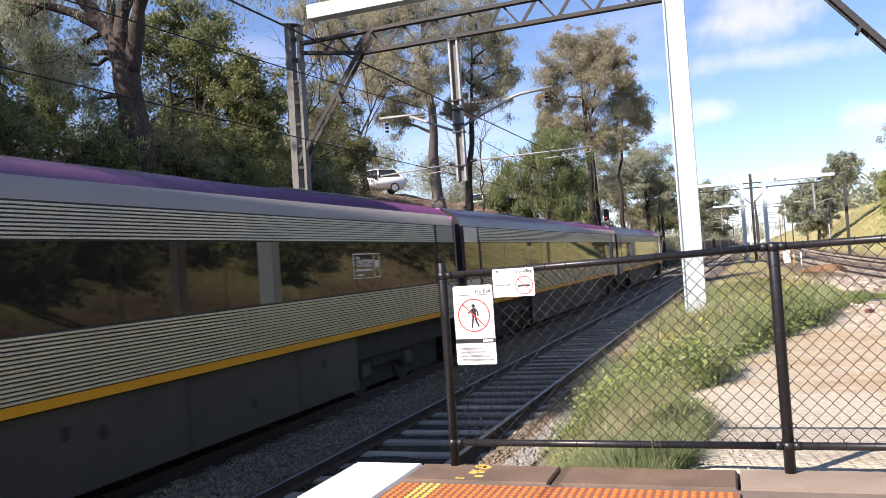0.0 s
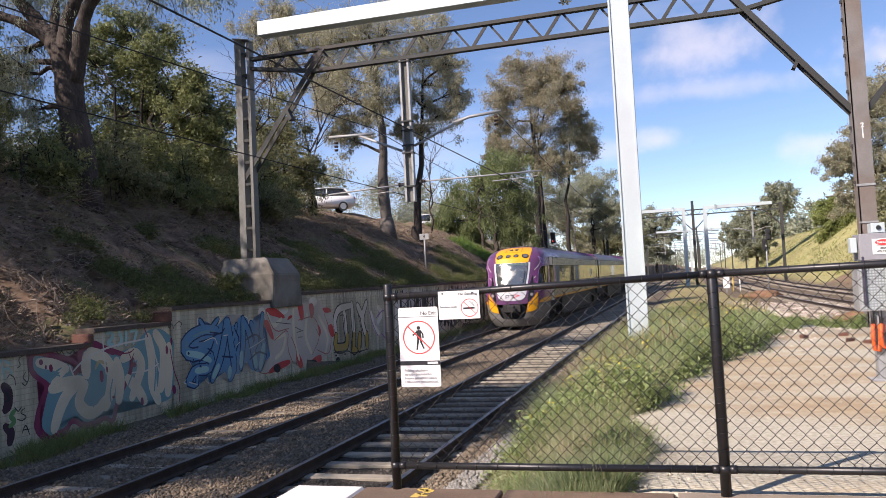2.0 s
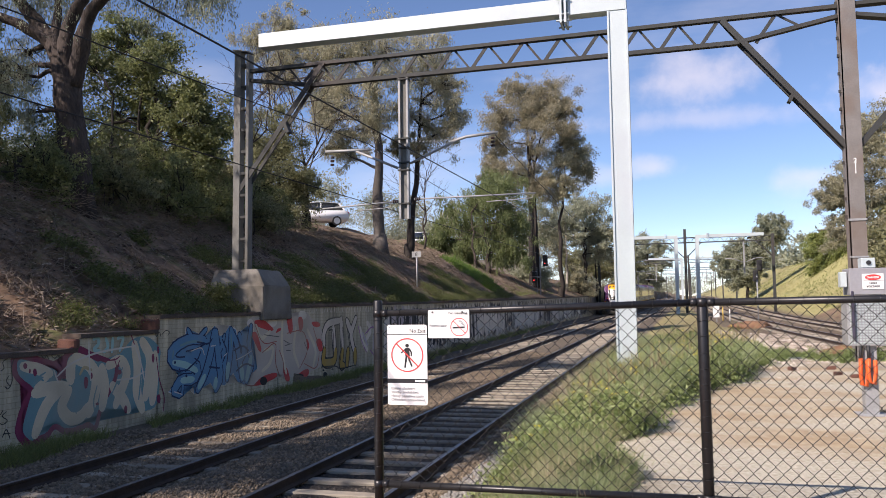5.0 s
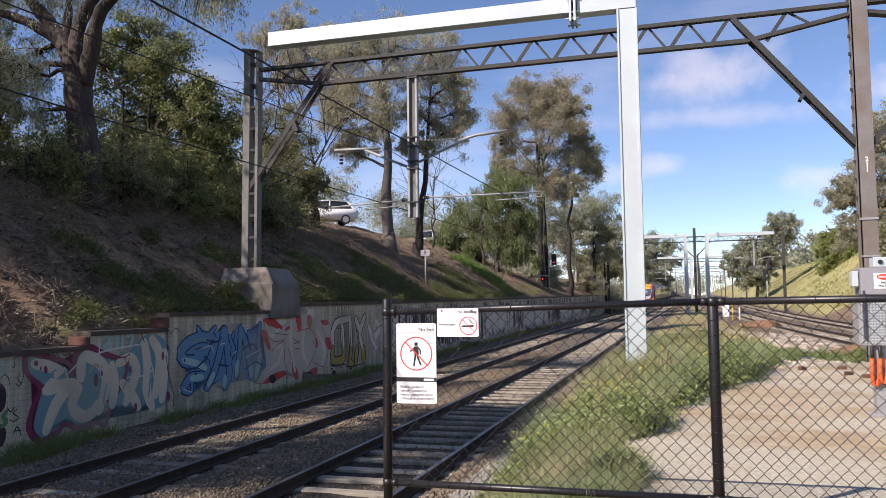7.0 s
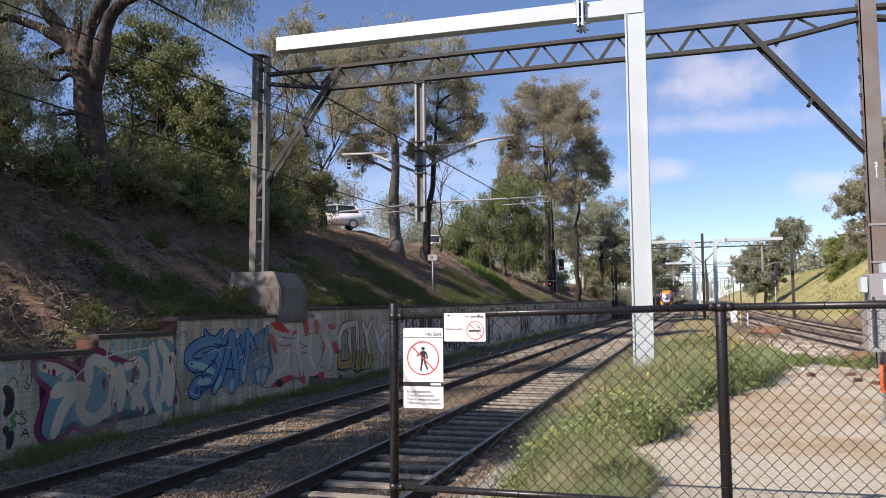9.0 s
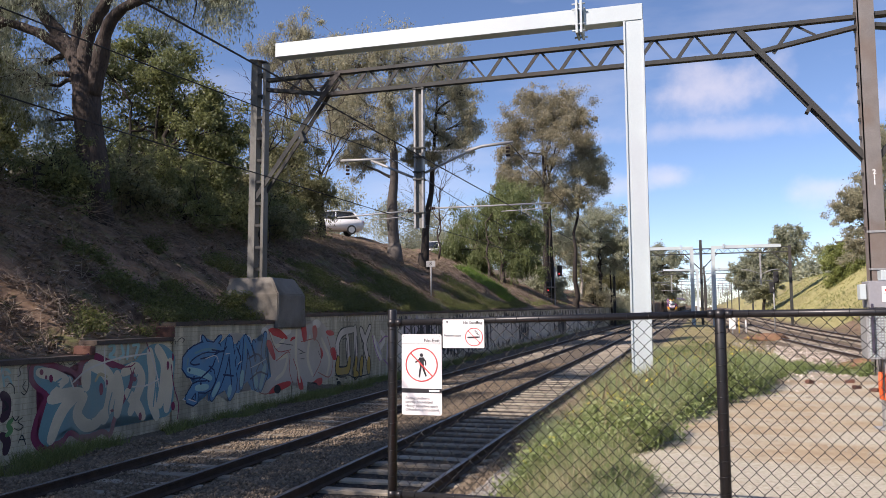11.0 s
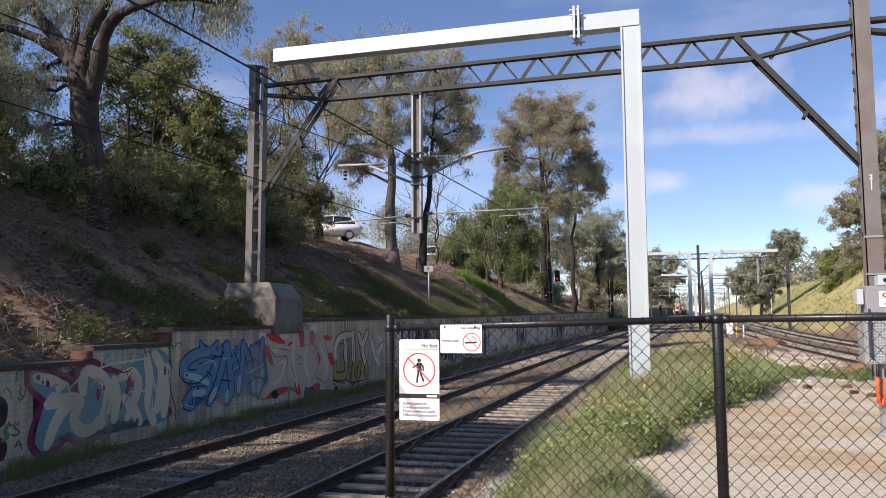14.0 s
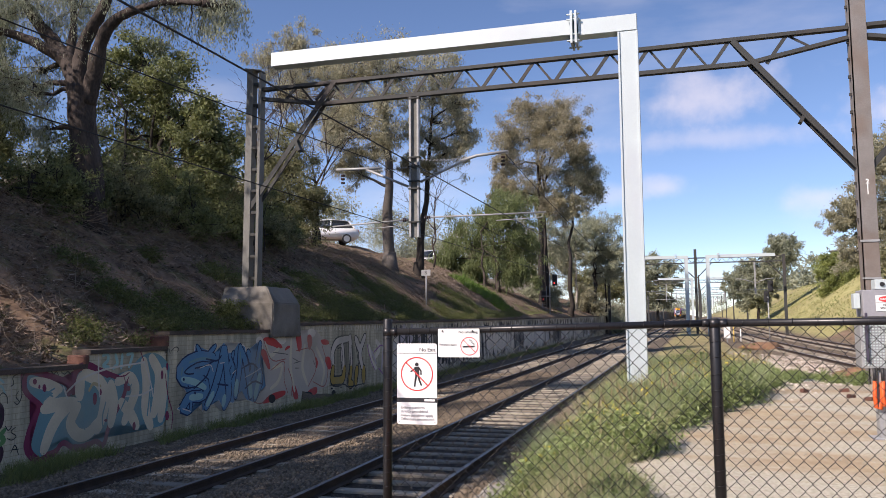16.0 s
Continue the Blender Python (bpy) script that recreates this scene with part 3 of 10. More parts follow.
# ---- tracks ----
def rail_mesh(center, side, y0, y1, dz=0.0):
    prof = [(-0.065, -0.16), (0.065, -0.16), (0.065, -0.145), (0.012, -0.12), (0.012, -0.045), (0.035, -0.035), (0.035, -0.006), (0.028, 0.0), (-0.028, 0.0), (-0.035, -0.006), (-0.035, -0.035), (-0.012, -0.045), (-0.012, -0.12), (-0.065, -0.145)]
    ys = list(np.arange(y0, min(60, y1), 1.5)) + list(np.arange(max(60, y0), y1 + 1, 5.0))
    verts, faces, idx = [], [], []
    n = len(prof)
    for y in ys:
        for px, pzz in prof:
            verts.append((center(y) + side * 0.835 + px, y, pz(y) + pzz + dz))
    for j in range(len(ys) - 1):
        for k in range(n):
            faces.append((j * n + k, j * n + (k + 1) % n, (j + 1) * n + (k + 1) % n, (j + 1) * n + k))
            idx.append(1 if k in (6, 7, 8) else 0)
    return verts, faces, idx


SLEEPER = None


def build_track(center, y0, y1, near1, label, dz=0.0):
    global SLEEPER
    tr = empty("railway_track", 0, 0, 0, label, "railway track", "railway tracks", "structure")
    for s in (-1, 1):
        v, f, i = rail_mesh(center, s, y0, y1, dz)
        raw("rail", v, f, [M["rail_side"], M["rail_top"]], tr, "rusty steel rail with a worn bright top", idx=i)
    if SLEEPER is None:
        bm = abox(-1.3, 1.3, -0.105, 0.105, -0.30, -0.155, 0.012)
        me = bpy.data.meshes.new("sleeper")
        bm.to_mesh(me)
        bm.free()
        me.materials.append(M["sleeper"])
        SLEEPER = me
    rest, k = [], 0
    y = y0
    rng = random.Random(5)
    while y < y1:
        if 4 < y < near1:
            ob = new("sleeper", SLEEPER)
            ob.parent = tr
            ob.matrix_basis = pose(center(y) + rng.uniform(-0.03, 0.03), y, pz(y) + dz + rng.uniform(-0.012, 0.006), 0, 0, rng.uniform(-0.8, 0.8))
        else:
            rest.append(y)
        y += 0.66
    bm = bmesh.new()
    for y in rest:
        if y < -20 or y > 200:
            continue
        beam(bm, (center(y) - 1.3, y, pz(y) + dz - 0.225), (center(y) + 1.3, y, pz(y) + dz - 0.225), 0.23, 0.145)
    tagged(part("sleepers", bm, M["sleeper"], tr), kind="stuff")
    return tr


build_track(cx, -60, 420, 60, "straight broad gauge track on concrete sleepers beside the platform")
build_track(lambda y: cx(y) - GAP, -90, 420, 50, "broad gauge track beside the graffitied retaining wall")
build_track(cx2, 18, 420, 0, "broad gauge track beyond the gravel pad")
build_track(lambda y: cx2(y) + 4.2, 18, 420, 0, "broad gauge track below the grassy bank")


# ---- platform end ----
PT = 0.943


def build_platform():
    pf = empty("platform", 0, 0, 0, "end of a railway platform with asphalt top and stone edge", "platform", kind="structure")
    bm = abox(1.62, 12.0, -60, 4.98, -0.4, PT - 0.012)
    part("platform_top", bm, M["asphalt"], pf)
    part("platform_end_top", abox(4.165, 12.0, 4.99, 5.43, -0.4, PT - 0.004), M["apron_asphalt"], pf, "gritty brown asphalt")
    part("platform_face", abox(1.70, 4.16, 4.985, 5.30, -0.4, PT - 0.07), M["conc_old"], pf)
    # end coping stones across the end, painted edge stones along the track
    for x0, x1 in ((2.0, 3.02), (3.03, 4.16)):
        part("coping_stone", abox(x0, x1 - 0.012, 4.985, 5.40, PT - 0.2, PT, 0.012), M["bluestone"], pf)
    y = 5.42
    for i in range(16):
        part("edge_stone", abox(1.45, 1.995, y - 0.93, y - 0.01, PT - 0.22, PT + 0.002, 0.02), M["white_paint"], pf, "edge stone painted white")
        y -= 0.93
    bm = bmesh.new()
    rng = random.Random(2)
    for i in range(15):
        x, y = 2.36 + rng.uniform(0, 0.13), 5.02 + rng.uniform(0, 0.35)
        box(bm, x, x + rng.uniform(0.02, 0.07), y, y + rng.uniform(0.015, 0.05), PT - 0.002, PT + 0.002)
    part("paint_mark", bm, M["yellow_paint"], pf, "flaking yellow paint line")
    # tactile paving
    part("tactile_base", abox(2.03, 4.16, 3.6, 4.885, PT - 0.01, PT + 0.003), M["tactile_base"], pf)
    bm, bmy = bmesh.new(), bmesh.new()
    for i in range(42):
        for j in range(26):
            x, y = 2.06 + i * 0.05, 4.86 - j * 0.05
            tb = bmy if i in (3, 4, 5) else bm
            ring, top = [], []
            for k in range(8):
                a = k * math.pi / 4
                ring.append(tb.verts.new((x + 0.0195 * math.cos(a), y + 0.0195 * math.sin(a), PT + 0.003)))
                top.append(tb.verts.new((x + 0.0135 * math.cos(a), y + 0.0135 * math.sin(a), PT + 0.009)))
            for k in range(8):
                tb.faces.new((ring[k], ring[(k + 1) % 8], top[(k + 1) % 8], top[k]))
            tb.faces.new(top)
    tagged(part("tactile_domes", bm, M["tactile_orange"], pf), kind="stuff")
    tagged(part("tactile_domes", bmy, M["tactile_yellow"], pf), kind="stuff")


build_platform()


# ---- chain-link fence ----
FY = 5.37
POSTS = (2.25, 4.46, 6.68, 8.9)


def build_fence():
    # the top rail climbs from post to post; the bottom rail is level
    tops = (2.300, 2.347, 2.362, 2.375)

    def rail_z(x):
        return float(np.interp(x, POSTS, tops))

    fe = empty("fence", 2.25, FY, PT, "black chain-link fence with tubular rails across the platform end", "fence")
    o = Vector((2.25, FY, PT))

    def loc(x, z, y=0.0):
        return (x - o.x, y, z - o.z)

    for i, x in enumerate(POSTS):
        r = 0.032 if i == 0 else 0.034
        top = 2.395 if i == 0 else tops[i] + 0.03
        bm = atube([loc(x, PT - 0.15), loc(x, top - 0.012), loc(x, top)], [r, r, r * 0.8], 14)
        post = part("post", bm, M["black_paint"], fe)
        for z in (1.105, tops[i]):
            bm = bmesh.new()
            tube(bm, [loc(x, z - 0.026), loc(x, z + 0.026)], r + 0.004, 14)
            for s in ((1,) if i == 0 else (-1, 1)):
                tube(bm, [loc(x + s * 0.03, z), loc(x + s * 0.075, z)], 0.0275, 12)
                tube(bm, [loc(x + s * 0.06, z, -0.024), loc(x + s * 0.06, z, -0.034)], 0.008, 6)
            part("rail_fitting", bm, M["black_paint"], fe)
    for a, b in zip(POSTS, POSTS[1:]):
        for za, zb in ((1.105, 1.105), (rail_z(a), rail_z(b))):
            part("fence_rail", atube([loc(a + 0.03, za), loc(b - 0.03, zb)], 0.024, 12), M["black_paint"], fe)
    # woven mesh: each wire zigzags and hooks into its neighbours
    bm = bmesh.new()
    z0, z1, hx, hz = 1.085, 2.30, 0.0438, 0.0445
    n, rows = int((POSTS[-1] - POSTS[0] - 0.06) / hx), int((z1 - z0) / hz)
    for k in range(n):
        xs = POSTS[0] + 0.03 + hx * k
        pts = []
        for j in range(rows + 1):
            right = (j + k) % 2 == 1
            x, z = xs + (hx + 0.0022 if right else -0.0022), z0 + (hz + (rail_z(xs) - 2.30) / rows) * j
            # the wire comes up behind and goes on in front, or the other way round
            d = 0.0042 if right else -0.0042
            pts += [loc(x + (-0.0045 if right else 0.0045), z - 0.0055, 0.03 + d), loc(x, z, 0.03), loc(x + (-0.0045 if right else 0.0045), z + 0.0055, 0.03 - d)]
        tube(bm, pts, 0.00235, 4, False)
    tagged(part("chain_link_mesh", bm, M["wire_black"], fe, "black plastic-coated chain-link mesh"), kind="stuff")
    # tie wire wound round rails and posts
    bm = bmesh.new()
    rng = random.Random(3)
    for a, b in zip(POSTS, POSTS[1:]):
        for top in (False, True):
            x = a + 0.14
            while x < b - 0.1:
                z = rail_z(x) if top else 1.105
                pts = [loc(x + 0.035 * t, z + 0.027 * math.cos(t * 6.6), 0.027 * math.sin(t * 6.6)) for t in np.linspace(0, 1, 9)]
                tube(bm, pts, 0.0025, 4, False)
                x += rng.uniform(0.13, 0.16)
    for i, x in enumerate(POSTS):
        r = (0.032 if i == 0 else 0.034) + 0.003
        z = 1.2
        while z < 2.27:
            pts = [loc(x + r * math.cos(t * 6.6), z + 0.04 * t, r * math.sin(t * 6.6)) for t in np.linspace(0, 1, 9)]
            tube(bm, pts, 0.0025, 4, False)
            z += rng.uniform(0.085, 0.11)
    tagged(part("tie_wire", bm, M["black_paint"], fe), kind="stuff")


build_fence()


def rounded_plate(w, h, r, t, rim=0.0):
    bm = bmesh.new()
    pts = []
    for cxx, czz, a0 in ((w / 2 - r, h / 2 - r, 0), (-w / 2 + r, h / 2 - r, 90), (-w / 2 + r, -h / 2 + r, 180), (w / 2 - r, -h / 2 + r, 270)):
        for k in range(5):
            a = radians(a0 + k * 22.5)
            pts.append((cxx + r * math.cos(a), czz + r * math.sin(a)))
    f = bm.faces.new([bm.verts.new((x, 0, z)) for x, z in pts])
    ex = bmesh.ops.extrude_face_region(bm, geom=[f])
    bmesh.ops.translate(bm, verts=[v for v in ex["geom"] if isinstance(v, bmesh.types.BMVert)], vec=(0, t, 0))
    bmesh.ops.recalc_face_normals(bm, faces=bm.faces)
    return bm


def disc_ring(bm, cx_, cz, r0, r1, y, n=40, a0=0, a1=360):
    vs = []
    for k in range(n + 1):
        a = radians(a0 + (a1 - a0) * k / n)
        vs.append((bm.verts.new((cx_ + r0 * math.cos(a), y, cz + r0 * math.sin(a))), bm.verts.new((cx_ + r1 * math.cos(a), y, cz + r1 * math.sin(a)))))
    for (a, b), (c, d) in zip(vs, vs[1:]):
        bm.faces.new((a, c, d, b))


def strip(bm, a, b, w, y):
    """A flat bar on a sign's face from a to b (x, z)."""
    a, b = Vector(a), Vector(b)
    d = (b - a).normalized()
    s = Vector((-d.y, d.x)) * w / 2
    bm.faces.new([bm.verts.new((p.x, y, p.y)) for p in (a + s, a - s, b - s, b + s)])


FACE = Matrix.Rotation(radians(90), 4, "X")


def build_signs():
    s = empty("no_exit_sign", 2.478, FY - 0.034, 1.94, "white metal sign with black lettering and a red ring", "sign")
    part("plate", rounded_plate(0.292, 0.558, 0.014, 0.004), M["sign_white"], s)
    y = -0.0015
    text_mesh("No Exit", 0.037, M["sign_black"], s, pose(0.135, y, 0.224) @ FACE, align="RIGHT")
    bm = bmesh.new()
    strip(bm, (-0.146, 0.212), (0.146, 0.212), 0.003, y)
    part("rule", bm, M["sign_black"], s)
    bm = bmesh.new()
    strip(bm, (-0.146, -0.112), (0.146, -0.112), 0.030, y)
    part("band", bm, M["sign_black"], s, "black printed band")
    bm = bmesh.new()
    disc_ring(bm, 0, 0.068, 0.110, 0.118, y - 0.0006)
    strip(bm, (-0.080, 0.148), (0.080, -0.012), 0.009, y - 0.0008)
    part("ring", bm, M["sign_red"], s, "red prohibition ring with a slash")
    bm = bmesh.new()
    disc_ring(bm, 0.0, 0.134, 0.0, 0.0135, y, 16)
    for a, b, w in (((-0.001, 0.118), (0.003, 0.058), 0.033), ((-0.010, 0.110), (-0.030, 0.092), 0.011), ((-0.028, 0.093), (-0.046, 0.083), 0.010), ((0.014, 0.112), (0.031, 0.088), 0.011), ((0.030, 0.090), (0.030, 0.062), 0.010),
                    ((-0.004, 0.062), (-0.011, 0.022), 0.014), ((-0.011, 0.026), (-0.017, -0.020), 0.012), ((0.008, 0.062), (0.018, 0.024), 0.014), ((0.017, 0.028), (0.034, -0.012), 0.012)):
        strip(bm, a, b, w, y)
    part("pictogram", bm, M["sign_black"], s, "plain black pictogram shape")
    bm = bmesh.new()
    strip(bm, (0.055, -0.112), (0.13, -0.112), 0.014, y - 0.0006)
    part("emblem", bm, M["sign_white"], s, "small white emblem bar")
    for i, t in enumerate(("Exiting platform", "strictly prohibited.", "Heavy penalties apply", "Offenders prosecuted.")):
        text_mesh(t, 0.0275, M["sign_grey"], s, pose(-0.120, y, -0.172 - i * 0.0265) @ FACE)
    for x, z in ((-0.13, 0.262), (0.13, 0.262), (-0.13, -0.262), (0.13, -0.262)):
        bm = bmesh.new()
        disc_ring(bm, x, z, 0.0, 0.004, y - 0.0003, 8)
        part("screw", bm, M["galv_dull"], s)
    s = empty("no_smoking_sign", 2.782, FY - 0.036, 2.223, "small white metal sign with a red ring", "sign")
    part("plate", rounded_plate(0.296, 0.196, 0.008, 0.003), M["sign_white"], s)
    text_mesh("No Smoking", 0.027, M["sign_black"], s, pose(0.135, y, 0.066) @ FACE, align="RIGHT")
    text_mesh("Penalties apply", 0.021, M["sign_grey"], s, pose(-0.138, y, -0.018) @ FACE)
    bm = bmesh.new()
    disc_ring(bm, 0.076, -0.022, 0.058, 0.063, y - 0.0006, 32)
    strip(bm, (0.035, 0.020), (0.118, -0.063), 0.005, y - 0.0008)
    part("ring", bm, M["sign_red"], s, "red prohibition ring with a slash")
    bm = bmesh.new()
    strip(bm, (0.030, -0.026), (0.110, -0.024), 0.012, y)
    strip(bm, (0.114, -0.030), (0.114, -0.018), 0.004, y)
    for dx in (0.0, 0.009):
        for k in range(6):
            strip(bm, (0.106 + dx - 0.005 * k + 0.003 * math.sin(k * 2.1), -0.012 + 0.006 * k), (0.106 + dx - 0.005 * (k + 1) + 0.003 * math.sin((k + 1) * 2.1), -0.012 + 0.006 * (k + 1)), 0.003, y)
    part("pictogram", bm, M["sign_black"], s, "plain black pictogram shape")
    for x, z in ((-0.115, 0.082), (0.1, 0.082)):
        part("fixing", atube([(x, -0.001, z), (x, -0.006, z)], 0.006, 8), M["sign_black"], s)


build_signs()


# ---- overhead line structures ----
def build_portal(y, label, cxo=-0.147, zo=-0.083, right_extra=True):
    g = empty("overhead_portal", cxo, y, zo, label, "gantry")
    st = M["old_steel"]

    def B(name, segs, lab=""):
        if name in ("batten", "band", "brace_plate", "step_iron", "drop_post_clamp", "far_span_chord", "far_span_lacing") and len(segs) > 1:
            for sg in segs:
                B(name, [sg], lab)
            return
        bm = bmesh.new()
        for a, b, w, h in segs:
            beam(bm, a, b, h, w, (0, 1, 0))
        if name in ("drop_post", "band"):
            return part(name, bm, M["galv_dull"], g, lab)
        return part(name, bm, M["mast_pale"] if name in ("mast_channel", "drop_post_web") else (M["mast_grey"] if name.startswith("mast") else st), g, lab)

    # left mast: two channels joined by battens
    base = 3.3
    B("mast_channel", [((-7.30, 0, base), (-7.24, 0, 9.68), 0.26, 0.20)])
    B("mast_channel", [((-6.965, 0, base), (-6.925, 0, 9.55), 0.26, 0.085)])
    segs = []
    z = base + 0.35
    while z < 9.5:
        segs.append(((-7.2, -0.1, z), (-6.96, -0.1, z), 0.02, 0.075))
        segs.append(((-7.2, 0.1, z), (-6.96, 0.1, z), 0.02, 0.075))
        z += 0.62
    for zz in (4.6, 5.85, 7.1):
        segs.append(((-7.2, 0.1, zz), (-6.97, 0.1, zz + 0.5), 0.02, 0.06))
    B("batten", segs)
    B("mast_cap", [((-7.40, 0, 9.70), (-6.88, 0, 9.60), 0.30, 0.03)])
    L, R, T, BZ = -6.9, 8.37, 9.10, 8.50
    for dy in (-0.05, 0.05):
        B("top_chord", [((L, dy, T - 0.03), (R, dy, T + 0.09), 0.07, 0.09)])
        B("bottom_chord", [((L, dy, 8.80), (-4.95, dy, BZ), 0.07, 0.09), ((-4.95, dy, BZ), (6.15, dy, BZ + 0.05), 0.07, 0.10), ((6.15, dy, BZ + 0.05), (R, dy, 8.95), 0.07, 0.09)])
    nodes = [-5.75] + [-4.75 + 0.955 * i for i in range(12)] + [7.05]
    for i, x in enumerate(nodes):
        top = T + 0.04 + 0.008 * x * 0.5
        zl = BZ if -5 < x - 0.45 else 8.62
        B("lacing_bar", [((x, -0.022, top), (x - 0.47, -0.022, zl if x > -5 else 8.66), 0.03, 0.085)])
        B("lacing_bar", [((x, 0.022, top), (x + 0.47, 0.022, BZ + 0.02 if x < 6.5 else 8.86), 0.02, 0.055)])
    # braces
    B("knee_brace", [((-4.62, -0.09, 9.1), (-7.36, -0.09, 5.45), 0.035, 0.13)])
    B("knee_brace", [((-4.70, 0.09, 8.9), (-7.1, 0.09, 5.65), 0.035, 0.10)])
    B("knee_brace", [((5.82, -0.09, 9.12), (8.5, -0.09, 5.78), 0.05, 0.13)])
    B("knee_brace", [((6.2, 0.09, 8.55), (8.5, 0.09, 5.72), 0.05, 0.10)])
    B("brace_plate", [((-5.85, 0, 7.55), (-5.7, 0, 7.2), 0.22, 0.10), ((7.35, 0, 7.2), (7.25, 0, 7.0), 0.22, 0.08)])
    # right mast
    B("mast_flange", [((8.56, -0.15, 0.5), (8.56, -0.15, 12.2), 0.02, 0.36)])
    B("mast_flange", [((8.56, 0.15, 0.5), (8.56, 0.15, 12.2), 0.02, 0.36)])
    B("mast_web", [((8.56, 0, 0.5), (8.56, 0, 12.2), 0.28, 0.02)])
    B("mast_edge", [((8.40, 0, 0.5), (8.40, 0, 12.2), 0.32, 0.03)])
    segs = []
    for k in range(14):
        segs.append(((8.36, 0.0, 4.2 + 0.42 * k), (8.36, 0.0, 4.27 + 0.42 * k), 0.06, 0.05))
    B("step_iron", segs)
    B("band", [((8.36, -0.17, 4.15), (8.76, -0.17, 4.15), 0.02, 0.05), ((8.36, -0.17, 3.3), (8.76, -0.17, 3.3), 0.02, 0.04)])
    if right_extra:
        B("far_span_chord", [((8.75, 0, 9.2), (24.0, 0, 9.2), 0.25, 0.09), ((8.75, 0, 8.95), (10.9, 0, 8.55), 0.25, 0.09), ((10.9, 0, 8.55), (22, 0, 8.55), 0.25, 0.09)])
        segs = []
        for i in range(13):
            x = 10.2 + i
            segs += [((x, 0, 9.2), (x - 0.5, 0, 8.57), 0.05, 0.08), ((x, 0, 9.2), (x + 0.5, 0, 8.57), 0.04, 0.05)]
        B("far_span_lacing", segs)
        B("far_knee_brace", [((8.62, 0, 5.75), (11.0, 0, 8.6), 0.2, 0.12)])
        B("far_mast", [((24.1, 0, 0.4), (24.1, 0, 9.6), 0.3, 0.35)])
    # drop post with its cantilevers
    B("drop_post", [((-2.43, 0, 4.64), (-2.43, 0, 8.5), 0.15, 0.05)])
    B("drop_post_web", [((-2.32, 0.02, 4.64), (-2.32, 0.02, 8.5), 0.02, 0.16)])
    B("drop_post", [((-2.21, 0, 4.64), (-2.21, 0, 8.5), 0.15, 0.05)])
    segs = []
    for zz in (5.05, 5.95, 6.15, 6.55, 6.8, 8.42):
        segs.append(((-2.48, 0, zz), (-2.16, 0, zz), 0.19, 0.04))
    B("drop_post_clamp", segs)
    gd = M["galv_dull"]
    for pts, r in (([(-2.15, 0, 6.13), (-0.72, 0, 6.72)], 0.035), ([(-1.05, 0, 6.62), (-0.6, 0, 6.74), (0.24, 0, 6.80)], 0.04), ([(-2.5, 0, 6.02), (-3.7, 0, 6.55)], 0.035), ([(-3.3, 0, 6.57), (-4.6, 0, 6.60)], 0.04)):
        part("cantilever_arm", atube(pts, r, 8), gd, g, "galvanised bracket arm")
    part("registration_arm", atube([(-2.05, 0, 5.16), (1.2, 0, 5.16)], 0.022, 8), gd, g)
    part("registration_arm", atube([(-2.55, 0, 5.12), (-4.7, 0, 5.02)], 0.022, 8), gd, g)
    for pts in ([(-0.1, 0, 5.0), (0.7, 0, 5.02), (1.1, 0, 5.04), (1.14, 0, 5.16)], [(-3.6, 0, 4.92), (-2.9, 0, 4.96), (-2.72, 0, 4.97), (-2.70, 0, 5.10)]):
        part("steady_arm", atube(pts, 0.012, 6), gd, g)
    for x, z, ax in ((-2.0, 5.16, 1), (-2.62, 5.12, 1), (0.1, 6.68, 0), (-4.4, 6.45, 0)):
        bm = bmesh.new()
        for k in range(3):
            if ax:
                tube(bm, [(x - 0.02 + 0.05 * k, 0, z), (x + 0.01 + 0.05 * k, 0, z)], 0.06 - 0.008 * k, 10)
            else:
                tube(bm, [(x, 0, z - 0.10 * k), (x, 0, z - 0.05 - 0.10 * k)], 0.055, 10)
        part("insulator", bm, M["porcelain"], g, "brown porcelain insulator")
    for a, b in (((-2.2, 6.72), (-0.65, 6.74)), ((-2.45, 6.55), (-3.8, 6.55))):
        bm = bmesh.new()
        for k in range(16):
            t = k / 16
            x, z = a[0] + (b[0] - a[0]) * t, a[1] + (b[1] - a[1]) * t - 0.05 * math.sin(math.pi * t)
            tube(bm, [(x, 0, z - 0.02), (x + 0.06 * (1 if b[0] > a[0] else -1), 0, z + 0.02)], 0.014, 5)
        part("stay_chain", bm, gd, g)
    for k, d in enumerate("211"):
        text_mesh(d, 0.15, M["sign_white"], g, pose(8.575, -0.166, 5.46 - 0.122 * k) @ FACE, "numeral", "CENTER", 0.004)
    g.scale = (1.035, 1.035, 1.035)
    return g


build_portal(20.70, "old grey lattice steel overhead-line portal on a concrete footing")

foot = empty("portal_footing", -7.0, 19.95, 2.0, "weathered concrete footing block with sloping top", "footing", kind="structure")
bm = bmesh.new()
rings = [[bm.verts.new((x, yy, z)) for x, yy in ((xa, ya), (xb, ya), (xb, yb), (xa, yb))] for xa, xb, ya, yb, z in ((-0.84, 0.84, -0.55, 1.15, 0.0), (-0.84, 0.83, -0.53, 1.12, 0.93), (-0.82, 0.48, -0.28, 1.05, 1.40))]
bm.faces.new(list(reversed(rings[0])))
bm.faces.new(rings[2])
for lo, hi in zip(rings, rings[1:]):
    for k in range(4):
        bm.faces.new((lo[k], lo[(k + 1) % 4], hi[(k + 1) % 4], hi[k]))
bmesh.ops.subdivide_edges(bm, edges=list(bm.edges), cuts=3, use_grid_fill=True)
